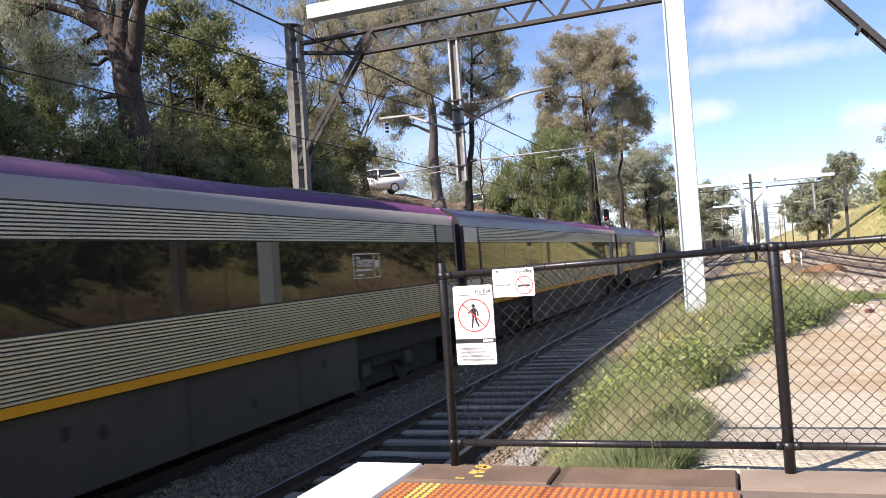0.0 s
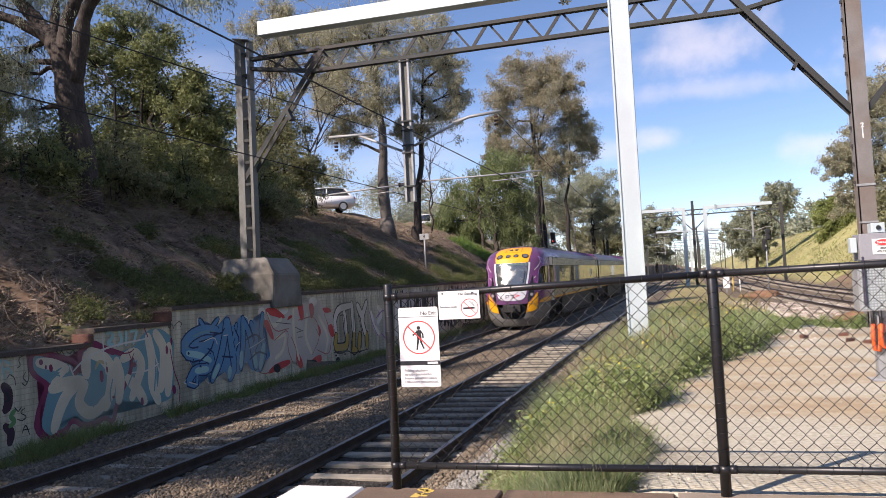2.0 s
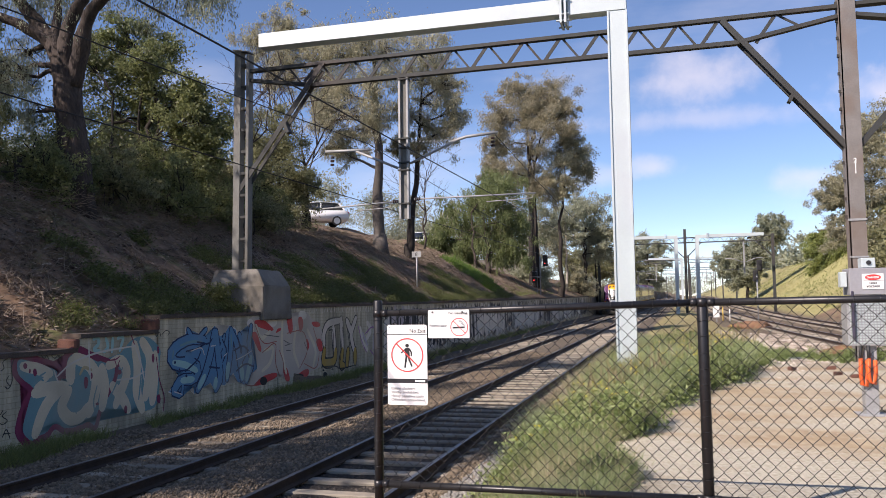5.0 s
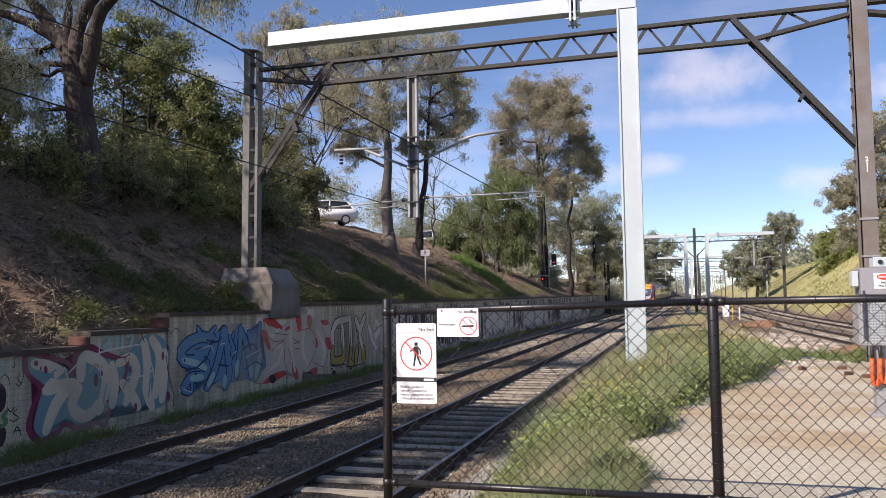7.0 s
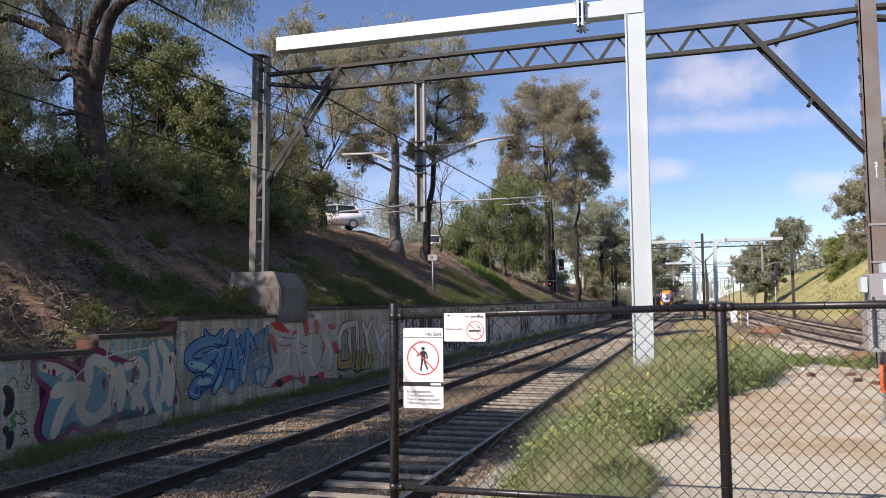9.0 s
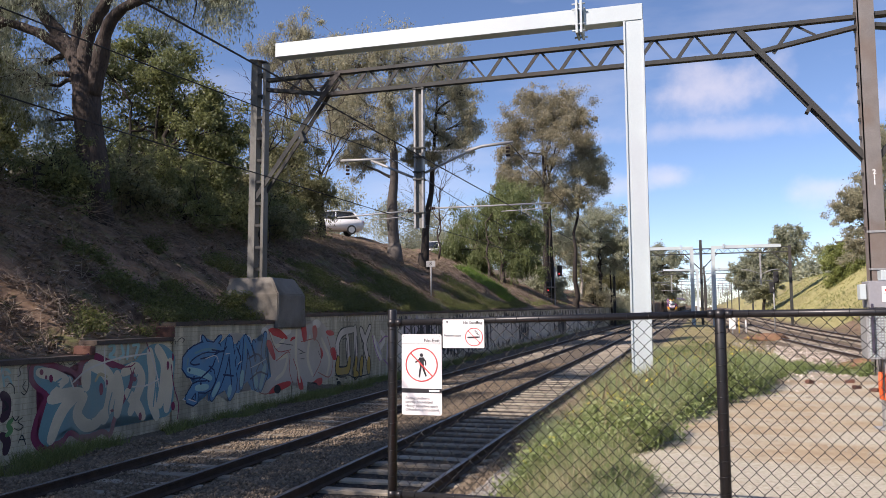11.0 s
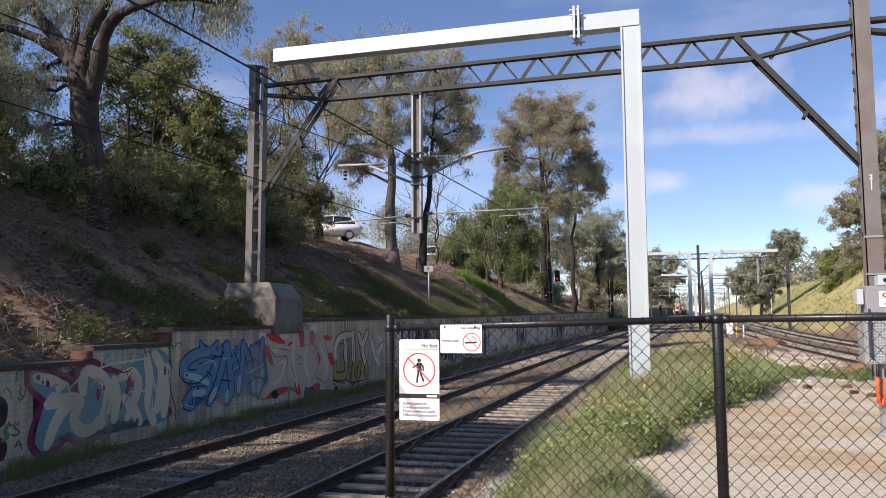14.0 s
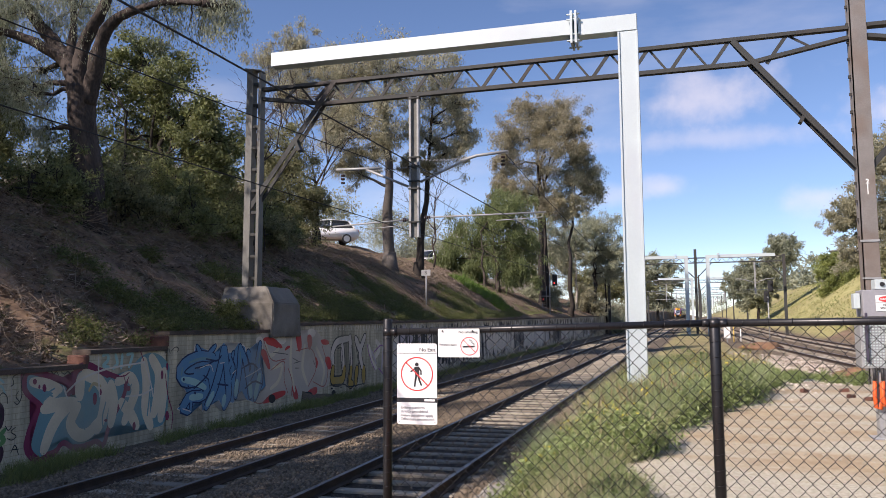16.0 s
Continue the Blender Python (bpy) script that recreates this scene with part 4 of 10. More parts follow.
for v in bm.verts:
    v.co += Vector((noise.noise(v.co * 2.3), noise.noise(v.co * 2.3 + Vector((5, 0, 0))), noise.noise(v.co * 2.3 + Vector((0, 7, 0))))) * 0.022
bmesh.ops.recalc_face_normals(bm, faces=bm.faces)
bmesh.ops.bevel(bm, geom=[e for e in bm.edges if e.calc_face_angle(0) > 0.5], offset=0.025, segments=2, affect="EDGES")
part("footing_block", bm, M["conc_old"], foot)


def build_white_mast(x, y, z0, reach, label, top=9.27, w=0.40, d=0.3, ground=0.0):
    """New galvanised mast with a boom that reaches over the tracks; reach may point either way."""
    g = empty("catenary_mast", x, y, z0, label, "catenary mast", "new galvanised masts")
    s = 1 if reach > 0 else -1
    part("mast", abox(-w / 2 + 0.012, w / 2 - 0.012, -d / 2, d / 2, ground - 0.5, top - 0.375), M["galv"], g)
    for xx in (-w / 2, w / 2):
        part("mast_flange", abox(xx - 0.02, xx + 0.02, -d / 2 - 0.03, d / 2 + 0.03, ground - 0.5, top - 0.38), M["galv"], g)
    bm = abox(min(-s * 0.21, s * 1.1), max(-s * 0.21, s * 1.1), -d / 2 - 0.02, d / 2 + 0.02, top - 0.37, top + 0.005, 0.008)
    part("boom_stub", bm, M["galv"], g)
    bm = bmesh.new()
    for k in (1.12, 1.22):
        box(bm, min(s * k, s * (k + 0.05)), max(s * k, s * (k + 0.05)), -0.28, 0.28, top - 0.56, top + 0.20)
    for yy in (-0.24, 0.24):
        for zz in (top - 0.5, top - 0.35, top + 0.0, top + 0.12):
            tube(bm, [(s * 1.05, yy, zz), (s * 1.35, yy, zz)], 0.02, 6)
    part("flange_plate", bm, M["galv"], g, "bolted flange joint")
    a, b = s * 1.28, reach
    bm = abox(min(a, b), max(a, b), -d / 2 - 0.02, d / 2 + 0.02, top - 0.33, top + 0.03, 0.008)
    part("boom", bm, M["galv"], g)
    bm = abox(-0.45, 0.45, -0.45, 0.45, ground - 0.8, ground + 0.02, 0.03)
    part("foundation", bm, M["conc_old"], g, "concrete foundation")
    return g


build_white_mast(3.44, 18.0, 0.0, -8.92, "bright galvanised steel mast with a long boom over the tracks", ground=0.25)


# ---- overhead wires ----
def build_wires():
    for cf, z1, lab in ((lambda y: cx(y) - 0.05, 0, "near"), (lambda y: cx(y) - GAP, 0, "far")):
        w = empty("overhead_wires", 0, 20, 5, "black overhead contact wire with catenary and droppers", "overhead wires", "overhead wires")
        sup = [-50, 20, 89, 155, 220]
        o = Vector((0, 20, 5))
        bm = bmesh.new()
        tube(bm, [Vector((cf(y), y, 5.0 + pz(y))) - o for y in np.arange(-50, 221, 6.0)], 0.011, 5, False)
        part("contact_wire", bm, M["wire"], w)
        bm, bd = bmesh.new(), bmesh.new()
        for a, b in zip(sup, sup[1:]):
            if lab == "near" and a < 20:
                continue
            pts = []
            for t in np.linspace(0, 1, 15):
                y = a + (b - a) * t
                z = 6.62 + pz(y) - 0.95 * 4 * t * (1 - t)
                pts.append(Vector((cf(y), y, z)) - o)
                if 0.02 < t < 0.98 and a >= 20:
                    tube(bd, [Vector((cf(y), y, z)) - o, Vector((cf(y), y, 5.0 + pz(y))) - o], 0.004, 3, False)
            tube(bm, pts, 0.011, 5, False)
        part("catenary_wire", bm, M["wire"], w)
        tagged(part("droppers", bd, M["wire"], w), kind="stuff")


build_wires()


# ---- the train: three railcars ----
LIV = dict(
    silver=mat("brushed_silver_paint", (0.34, 0.325, 0.31), (0.26, 0.25, 0.235), 0.5, 0.1, 0.8, 40, 0.02, 0.6),
    rib=mat("fluted_stainless_steel", (0.63, 0.59, 0.47), (0.48, 0.45, 0.36), 0.38, 0.55, 1.2, 40, 0.02, 0.6),
    # stands for the shade between the ribs; also backs the side wall
    gap=plain("groove_shade_grey", (0.03, 0.03, 0.027), 0.7),
    purple=mat("purple_paint", (0.138, 0.052, 0.138), (0.10, 0.038, 0.10), 0.32, 0, 1.0, 30, 0.01, 0.7),
    plum=mat("plum_paint", (0.18, 0.045, 0.175), (0.145, 0.036, 0.14), 0.32, 0, 1.0, 30, 0.01),
    violet=mat("violet_paint", (0.27, 0.075, 0.29), (0.215, 0.06, 0.235), 0.32, 0, 1.0, 30, 0.01),
    lilac=mat("lilac_paint", (0.40, 0.24, 0.50), (0.34, 0.20, 0.43), 0.35, 0, 1.0, 30, 0.01),
    pink=plain("pink_paint", (0.62, 0.16, 0.45), 0.4),
    yellow=mat("golden_yellow_paint", (0.80, 0.37, 0.012), (0.70, 0.31, 0.01), 0.4, 0, 1.2, 30, 0.01),
    white=mat("off_white_paint", (0.64, 0.615, 0.55), (0.54, 0.52, 0.465), 0.4, 0, 1.2, 30, 0.01),
    nose=mat("silver_nose_paint", (0.60, 0.61, 0.64), (0.52, 0.53, 0.56), 0.35, 0.2, 1.2, 30, 0.01),
    apron=mat("dusty_silver_apron", (0.23, 0.225, 0.215), (0.12, 0.113, 0.105), 0.6, 0.1, 1.5, 30, 0.05),
    skirt=mat("dusty_grey_skirt", (0.068, 0.060, 0.048), (0.034, 0.030, 0.024), 0.7, 0, 1.2, 30, 0.05),
    roof=mat("grimy_grey_roof", (0.16, 0.155, 0.155), (0.09, 0.085, 0.085), 0.7, 0, 1.2, 30, 0.05),
    black=mat("black_underframe", (0.03, 0.029, 0.028), (0.012, 0.012, 0.012), 0.8, 0, 3, 40, 0.1),
    glass=dark_glass("tinted_window_glass", (0.015, 0.016, 0.014), 0.03),
    screen=dusty_glass("dusty_windscreen_glass", (0.07, 0.078, 0.078)),
    lamp=plain("dark_lamp_glass", (0.02, 0.02, 0.022), 0.1),
    lens=plain("clear_lamp_lens", (0.16, 0.16, 0.165), 0.12, 0.3, 0.8),
    tail=plain("red_tail_light", (0.9, 0.02, 0.04), 0.3, glow=1.2),
    rubber=plain("black_rubber", (0.012, 0.012, 0.012), 0.7),
    red=plain("red_emblem", (0.6, 0.04, 0.06), 0.4),
)
ZL = [0.05, 0.25, 0.45, 0.60, 0.74, 0.93, 1.12, 1.15, 1.26, 1.42, 1.60, 1.78, 1.96, 2.2, 2.45, 2.7, 2.92, 3.06, 3.2, 3.35, 3.5, 3.62, 3.72, 3.8, 3.86, 3.91, 3.95, 3.975, 3.99]
WZ = [(0.05, 1.12), (0.25, 1.24), (0.45, 1.32), (0.74, 1.40), (1.12, 1.44), (1.26, 1.45), (2.9, 1.45), (3.35, 1.425), (3.5, 1.39), (3.62, 1.32), (3.72, 1.22), (3.8, 1.10), (3.86, 0.96), (3.91, 0.80), (3.95, 0.6), (3.975, 0.38), (3.99, 0.02)]
S0 = [(0.05, 0.36), (0.25, 0.16), (0.45, 0.06), (0.74, 0.0), (1.12, -0.02), (1.42, 0.0), (1.78, 0.06), (3.06, 0.44), (3.35, 0.60), (3.62, 0.95), (3.8, 1.40), (3.91, 1.95), (3.99, 2.7)]
HL = 12.45


def tab(t, v):
    return float(np.interp(v, [a for a, _ in t], [b for _, b in t]))


# half widths of the cab end's panels by height
POCKET = [(0.385, 0.10), (0.41, 0.28), (0.46, 0.38), (0.56, 0.43), (0.72, 0.46), (0.90, 0.49), (1.04, 0.52)]
MASK = [(1.195, 0.14), (1.22, 0.25), (1.25, 0.33), (1.30, 0.395), (1.37, 0.44), (1.53, 0.48), (1.83, 0.51), (2.08, 0.53), (2.46, 0.57), (2.85, 0.60), (3.10, 0.61)]
SCREEN = [(1.70, 0.16), (1.72, 0.27), (1.77, 0.37), (1.85, 0.42), (2.0, 0.45), (2.55, 0.50), (3.05, 0.54), (3.085, 0.52)]
BROW = [(3.095, 0.545), (3.31, 0.58), (3.55, 0.62), (3.76, 0.70), (3.86, 0.76), (3.91, 0.80)]
NOSE_N, NOSE_D = 2.2, 1.15


def nose_s(fx, z):
    return 0.06 + 0.96 * tab(S0, z) + NOSE_D * (1 - (1 - min(1, abs(fx)) ** NOSE_N) ** (1 / NOSE_N))


def on_nose(fx, z, out=0.012):
    w = tab(WZ, z)
    return Vector((fx * w, min(nose_s(fx, z), 2.5) - HL - out, z))


def on_side(s, z, out=0.0):
    """A point of the car's side, which rounds into the nose."""
    w, q = tab(WZ, z) + out, (s - 0.06 - 0.96 * tab(S0, z)) / NOSE_D
    return (w if q >= 1 else w * (1 - (1 - max(0.0, q)) ** NOSE_N) ** (1 / NOSE_N), s - HL - (out if q < 1 else 0), z)


def nose_patch(bm, lo, hi, out, nu=16):
    """A panel that follows the nose between two edges, each given as fx by height."""
    z0, z1 = lo[0][0], lo[-1][0]
    zs = sorted({z0, z1} | {z for t in (lo, hi) for z, _ in t if z0 < z < z1} | {z for z in ZL if z0 < z < z1})
    rows = [[bm.verts.new(on_nose(tab(lo, z) + (tab(hi, z) - tab(lo, z)) * k / nu, z, out)) for k in range(nu + 1)] for z in zs]
    for a, b in zip(rows, rows[1:]):
        for k in range(nu):
            bm.faces.new((a[k], a[k + 1], b[k + 1], b[k])).smooth = True
    return rows


def both(t):
    return [(z, -h) for z, h in t], t


def turned(t, sx):
    return t if sx > 0 else [(z, -h) for z, h in t]


def cab_shell(car):
    """The cab end: a painted shell with an open coupler pocket and proud panels."""
    bm = bmesh.new()
    rows = nose_patch(bm, [(1.04, -1.0), (3.99, -1.0)], [(1.04, 1.0), (3.99, 1.0)], 0.0, 40)
    for k in (0, -1):
        ends = [(r[k], bm.verts.new((r[k].co.x, 2.5 - HL, r[k].co.z))) for r in rows]
        for a, b in zip(ends, ends[1:]):
            bm.faces.new((a[0], a[1], b[1], b[0]) if k else (a[1], a[0], b[0], b[1])).smooth = True
    part("purple_shell", bm, LIV["purple"], car)
    bm = bmesh.new()
    rows = [nose_patch(bm, [(0.05, -1.0), (0.385, -1.0)], [(0.05, 1.0), (0.385, 1.0)], 0.0, 40)]
    rows.append(nose_patch(bm, [(0.385, -1.0), (1.04, -1.0)], [(z, -h) for z, h in POCKET], 0.0))
    rows.append(nose_patch(bm, POCKET, [(0.385, 1.0), (1.04, 1.0)], 0.0))
    for r, k in ((rows[0], 0), (rows[0], -1), (rows[1], 0), (rows[2], -1)):
        ends = [(q[k], bm.verts.new((q[k].co.x, 2.5 - HL, q[k].co.z))) for q in r]
        for a, b in zip(ends, ends[1:]):
            bm.faces.new((a[0], a[1], b[1], b[0]) if k else (a[1], a[0], b[0], b[1])).smooth = True
    part("apron", bm, LIV["apron"], car, "dusty grey front apron")
    bm = bmesh.new()
    rows = nose_patch(bm, *both(POCKET), -0.2)
    edge = [q[0] for q in rows] + rows[-1][1:] + [q[-1] for q in reversed(rows[:-1])] + list(reversed(rows[0][1:-1]))
    lip = [bm.verts.new(v.co + Vector((0, -0.2, 0))) for v in edge]
    for k in range(len(edge)):
        n = (k + 1) % len(edge)
        bm.faces.new((edge[k], edge[n], lip[n], lip[k]))
    part("coupler_pocket", bm, LIV["rubber"], car, "black coupler pocket")
    bm = bmesh.new()
    nose_patch(bm, *both(MASK), 0.010)
    part("nose_mask", bm, LIV["nose"], car, "silver-white windscreen surround")
    bm = bmesh.new()
    nose_patch(bm, *both([q for q in SCREEN if q[0] >= 2.0]), 0.018)
    part("windscreen", bm, LIV["screen"], car, "dusty windscreen glass")
    bm = bmesh.new()
    nose_patch(bm, *both([q for q in SCREEN if q[0] <= 2.0]), 0.018)
    part("screen_base", bm, LIV["lamp"], car, "glossy black panel under the windscreen")
    bm = bmesh.new()
    nose_patch(bm, *both(BROW), 0.010)
    part("yellow_brow", bm, LIV["yellow"], car)
    for sx in (1, -1):
        upper = (turned([(1.045, 0.52), (1.14, 0.60), (1.41, 0.72), (1.57, 0.80)], sx), turned([(1.045, 0.825), (1.57, 0.825)], sx))
        lower = (turned([(0.69, 0.47), (0.72, 0.465), (0.90, 0.495), (1.03, 0.52)], sx), turned([(0.69, 0.48), (0.72, 0.62), (0.78, 0.75), (0.88, 0.815), (1.03, 0.83)], sx))
        for lo, hi in (upper, lower):
            bm = bmesh.new()
            nose_patch(bm, *((lo, hi) if sx > 0 else (hi, lo)), 0.010, 8)
            part("yellow_corner", bm, LIV["yellow"], car)


def side_poly(bm, pts, x=1.456, sides=(1, -1)):
    """A flat panel on the right-hand and left-hand sides, from (s, z) corners."""
    for sx in sides:
        vs = [bm.verts.new((sx * x, s - HL, z)) for s, z in (pts if sx > 0 else list(reversed(pts)))]
        vb = [bm.verts.new((sx * (x - 0.012), s - HL, z)) for s, z in (pts if sx > 0 else list(reversed(pts)))]
        bm.faces.new(vs)
        for k in range(len(vs)):
            bm.faces.new((vb[k], vb[(k + 1) % len(vs)], vs[(k + 1) % len(vs)], vs[k]))


def flat_poly(pts, sx, out=0.006):
    """A thin painted patch that follows the side's curve."""
    bm = bmesh.new()
    bm.faces.new([bm.verts.new((s, z, 0)) for s, z in pts])
    cuts = [((c, 0, 0), (1, 0, 0)) for c in (0.5, 0.58, 0.66, 0.76, 0.88, 1.0, 1.15, 1.35)] + [((0, c, 0), (0, 1, 0)) for c in (3.35, 3.5)]
    for co, no in cuts:
        bmesh.ops.bisect_plane(bm, geom=bm.verts[:] + bm.edges[:] + bm.faces[:], plane_co=co, plane_no=no)
    for v in bm.verts:
        x, y, z = on_side(v.co.x, v.co.y, out)
        v.co = (sx * x, y, z)
    for f in bm.faces:
        f.normal_update()
        if f.normal.x * sx < 0:
            f.normal_flip()
    return bm


def star(car, c, rim, cols):
    """Faceted livery: triangles round a point, with pale lines between them."""
    for sx in (1, -1):
        n = len(rim)
        for k in range(n):
            part("livery_facet", flat_poly([c, rim[k], rim[(k + 1) % n]], sx, 0.010), LIV[cols[k % len(cols)]], car, "faceted purple livery panel")
            if k % 2 == 0:
                d = Vector((rim[k][0] - c[0], rim[k][1] - c[1]))
                if d.length > 0.2:
                    nn = Vector((-d.y, d.x)).normalized()
                    a, b = Vector(c), Vector(rim[k])
                    part("livery_line", flat_poly([tuple(a - nn * 0.012), tuple(b - nn * 0.005), tuple(b + nn * 0.005), tuple(a + nn * 0.012)], sx, 0.013), LIV["white"], car, "thin pale livery line")
        part("livery_dot", flat_poly([(c[0] + 0.03 * math.cos(q), c[1] + 0.03 * math.sin(q)) for q in np.linspace(0, 5.5, 8)], sx, 0.015), LIV["white"], car)


def lift(z):
    """The body's true heights: a higher sill, a lower roof."""
    return float(np.interp(z, [0.0, 0.80, 1.12, 1.26, 1.95, 3.99, 5.0], [0.0, 0.80, 1.205, 1.31, 1.955, 3.86, 4.87]))


def settle(car):
    done = set()
    for ob in car.children_recursive:
        if ob.type != "MESH" or ob.data.name in done:
            continue
        done.add(ob.data.name)
        if ob.name.startswith("lettering"):
            m = ob.matrix_basis.copy()
            m.translation.z = lift(m.translation.z)
            ob.matrix_basis = m
            continue
        for v in ob.data.vertices:
            v.co.z = lift(v.co.z)


def rect(s0, s1, z0, z1):
    return [(s0, z0), (s1, z0), (s1, z1), (s0, z1)]


def build_car(cab):
    car = empty("railcar", 0, 0, 0, "purple, silver and yellow diesel railcar with fluted sides", "railcar", "coupled railcars")
    s0, s1 = (2.5, 24.75) if cab else (0.15, 24.75)
    # body shell
    bm = bmesh.new()
    zs = [z for z in ZL if z >= 1.12]
    rows = []
    for s in (s0, s1):
        row = [bm.verts.new((-tab(WZ, z), s - HL, z)) for z in zs] + [bm.verts.new((tab(WZ, z), s - HL, z)) for z in reversed(zs)]
        rows.append(row)
    n = len(rows[0])
    for k in range(n - 1):
        f = bm.faces.new((rows[0][k + 1], rows[0][k], rows[1][k], rows[1][k + 1]))
        z = (rows[0][k].co.z + rows[0][k + 1].co.z) / 2
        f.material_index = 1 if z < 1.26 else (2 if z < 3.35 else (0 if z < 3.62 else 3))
        f.smooth = z > 3.35
        if z > 3.97:
            f.material_index = 4
    bm.faces.new(rows[1])
    bm.faces.new(list(reversed(rows[0])))
    bm.faces.new((rows[0][0], rows[0][-1], rows[1][-1], rows[1][0]))
    for f in bm.faces:
        if len(f.verts) > 6:
            f.material_index = 5
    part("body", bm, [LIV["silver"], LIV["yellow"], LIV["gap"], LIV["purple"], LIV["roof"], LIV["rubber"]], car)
    wa = 3.64 if cab else 1.5
    wb = 23.4
    # fluting: the shade in the grooves is put into the dark gap colour
    for sx in (1, -1):
        for za, zb, cnt, nm in ((1.275, 1.95, 15, "lower_fluting"), (2.935, 3.34, 9, "upper_fluting")):
            bm = bmesh.new()
            p = (zb - za) / cnt
            prev = None
            for k in range(cnt):
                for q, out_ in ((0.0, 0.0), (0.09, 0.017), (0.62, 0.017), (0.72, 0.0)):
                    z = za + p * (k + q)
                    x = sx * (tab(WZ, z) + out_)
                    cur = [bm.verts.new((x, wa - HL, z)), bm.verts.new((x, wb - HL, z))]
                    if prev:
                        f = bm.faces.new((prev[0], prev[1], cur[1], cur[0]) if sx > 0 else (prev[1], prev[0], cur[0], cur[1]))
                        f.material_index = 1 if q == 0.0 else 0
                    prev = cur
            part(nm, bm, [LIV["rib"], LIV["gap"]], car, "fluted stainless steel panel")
    # windows
    edges = np.linspace(4.35 if cab else wa + 0.1, wb - 0.1, 11)
    for a, b in zip(edges, edges[1:]):
        for sx in (1, -1):
            bm = bmesh.new()
            side_poly(bm, rect(a + 0.012, b - 0.012, 1.965, 2.915), 1.458, (sx,))
            part("side_window", bm, LIV["glass"], car, "dark tinted window")
    # end panels and doors
    doors = ([(2.56, 3.58)] if cab else [(0.3, 1.4)]) + [(23.5, 24.6)]
    for a, b in doors:
        for sx in (1, -1):
            bm = bmesh.new()
            side_poly(bm, rect(a, b, 1.05, 1.93), 1.462, (sx,))
            d = part("door", bm, LIV["white"] if a < 20 or not cab else LIV["silver"], car, "sliding passenger door")
            bm = bmesh.new()
            side_poly(bm, rect(a, b, 2.93, 3.33), 1.452, (sx,))
            part("door_header", bm, LIV["white"] if a < 20 or not cab else LIV["silver"], d)
            bm = bmesh.new()
            side_poly(bm, rect(a + 0.01, b - 0.01, 1.95, 2.92), 1.464, (sx,))
            part("door_window", bm, LIV["glass"], d)
            bm = bmesh.new()
            for q in (rect(a - 0.03, a, 1.03, 3.36), rect(b, b + 0.03, 1.03, 3.36), rect(a, b, 1.93, 1.95), rect(a, b, 1.14, 1.165)):
                side_poly(bm, q, 1.466, (sx,))
            part("door_frame", bm, LIV["rubber"], d)
    bm = bmesh.new()
    side_poly(bm, rect(24.62, 24.75, 1.15, 3.6), 1.455)
    part("end_frame", bm, LIV["purple"], car)
    bm = bmesh.new()
    for sx in (1, -1):
        box(bm, sx * 1.34 - 0.05, sx * 1.34 + 0.05, 24.74 - HL, 24.80 - HL, 1.2, 3.6)
    box(bm, -1.1, 1.1, 24.74 - HL, 24.80 - HL, 3.6, 3.85)
    part("end_trim", bm, LIV["pink"], car, "pink edge strip at the car end")
    bm = abox(-0.75, 0.75, 24.75 - HL, 25.1 - HL, 1.1, 3.5)
    part("gangway", bm, LIV["rubber"], car, "black rubber gangway bellows")
    # roof kit
    for a, b, w, h in ((6.5, 9.6, 0.6, 0.015), (12.0, 16.5, 0.5, 0.01), (18.6, 22.2, 0.6, 0.02)):
        part("roof_unit", abox(-w, w, a - HL, b - HL, 3.92, 3.99 + h, 0.05), LIV["roof"], car)
    # side skirts and underframe
    bm = bmesh.new()
    box(bm, -1.2, 1.2, s0 + 0.2 - HL, s1 - 0.3 - HL, 0.72, 1.13)
    box(bm, -1.15, 1.15, 7.1 - HL, 19.5 - HL, 0.2, 0.9)
    for a, b in ((0.7 if cab else 1.0, 7.1), (19.5, 24.5)):
        box(bm, -0.86, 0.86, a - HL, b - HL, 0.10, 0.9)
    part("underframe", bm, LIV["black"], car)
    for sx in (1, -1):
        x = sx * 1.30
        edges = [7.0, 9.4, 12.2, 15.0, 17.6, 19.6]
        for a, b in zip(edges, edges[1:]):
            part("skirt", abox(x - 0.02, x + 0.02, a - HL + 0.01, b - HL - 0.01, 0.24, 1.10, 0.008), LIV["skirt"], car, "dusty grey underfloor skirt")
        for s, z in ((8.2, 0.95), (10.5, 0.62), (13.1, 0.88), (13.6, 0.8), (16.4, 0.6), (18.4, 0.85)):
            part("skirt_hatch", atube([(x + sx * 0.018, s - HL, z), (x + sx * 0.024, s - HL, z)], 0.07, 10), LIV["rubber"], car)
    for c in (4.9, 21.4):
        bg_ = part("bogie", box(box(bmesh.new(), -1.05, 1.05, c - 1.5 - HL, c + 1.5 - HL, 0.5, 0.68), -0.8, 0.8, c - 0.3 - HL, c + 0.3 - HL, 0.4, 0.95), LIV["black"], car, "black two-axle bogie")
        for d in (-1.0, 1.0):
            for sx in (-1, 1):
                bm = atube([(sx * 0.78, c + d - HL, 0.43), (sx * 0.9, c + d - HL, 0.43)], 0.43, 20)
                part("wheel", bm, LIV["black"], bg_)
                part("axle_box", abox(sx * 0.98 - 0.1, sx * 0.98 + 0.1, c + d - 0.2 - HL, c + d + 0.2 - HL, 0.32, 0.62, 0.04), LIV["skirt"], bg_)
                for q in (-0.28, 0.28):
                    part("spring", atube([(sx * 1.0, c + d + q - HL, 0.5), (sx * 1.0, c + d + q - HL, 0.85)], 0.07, 8), LIV["black"], bg_)
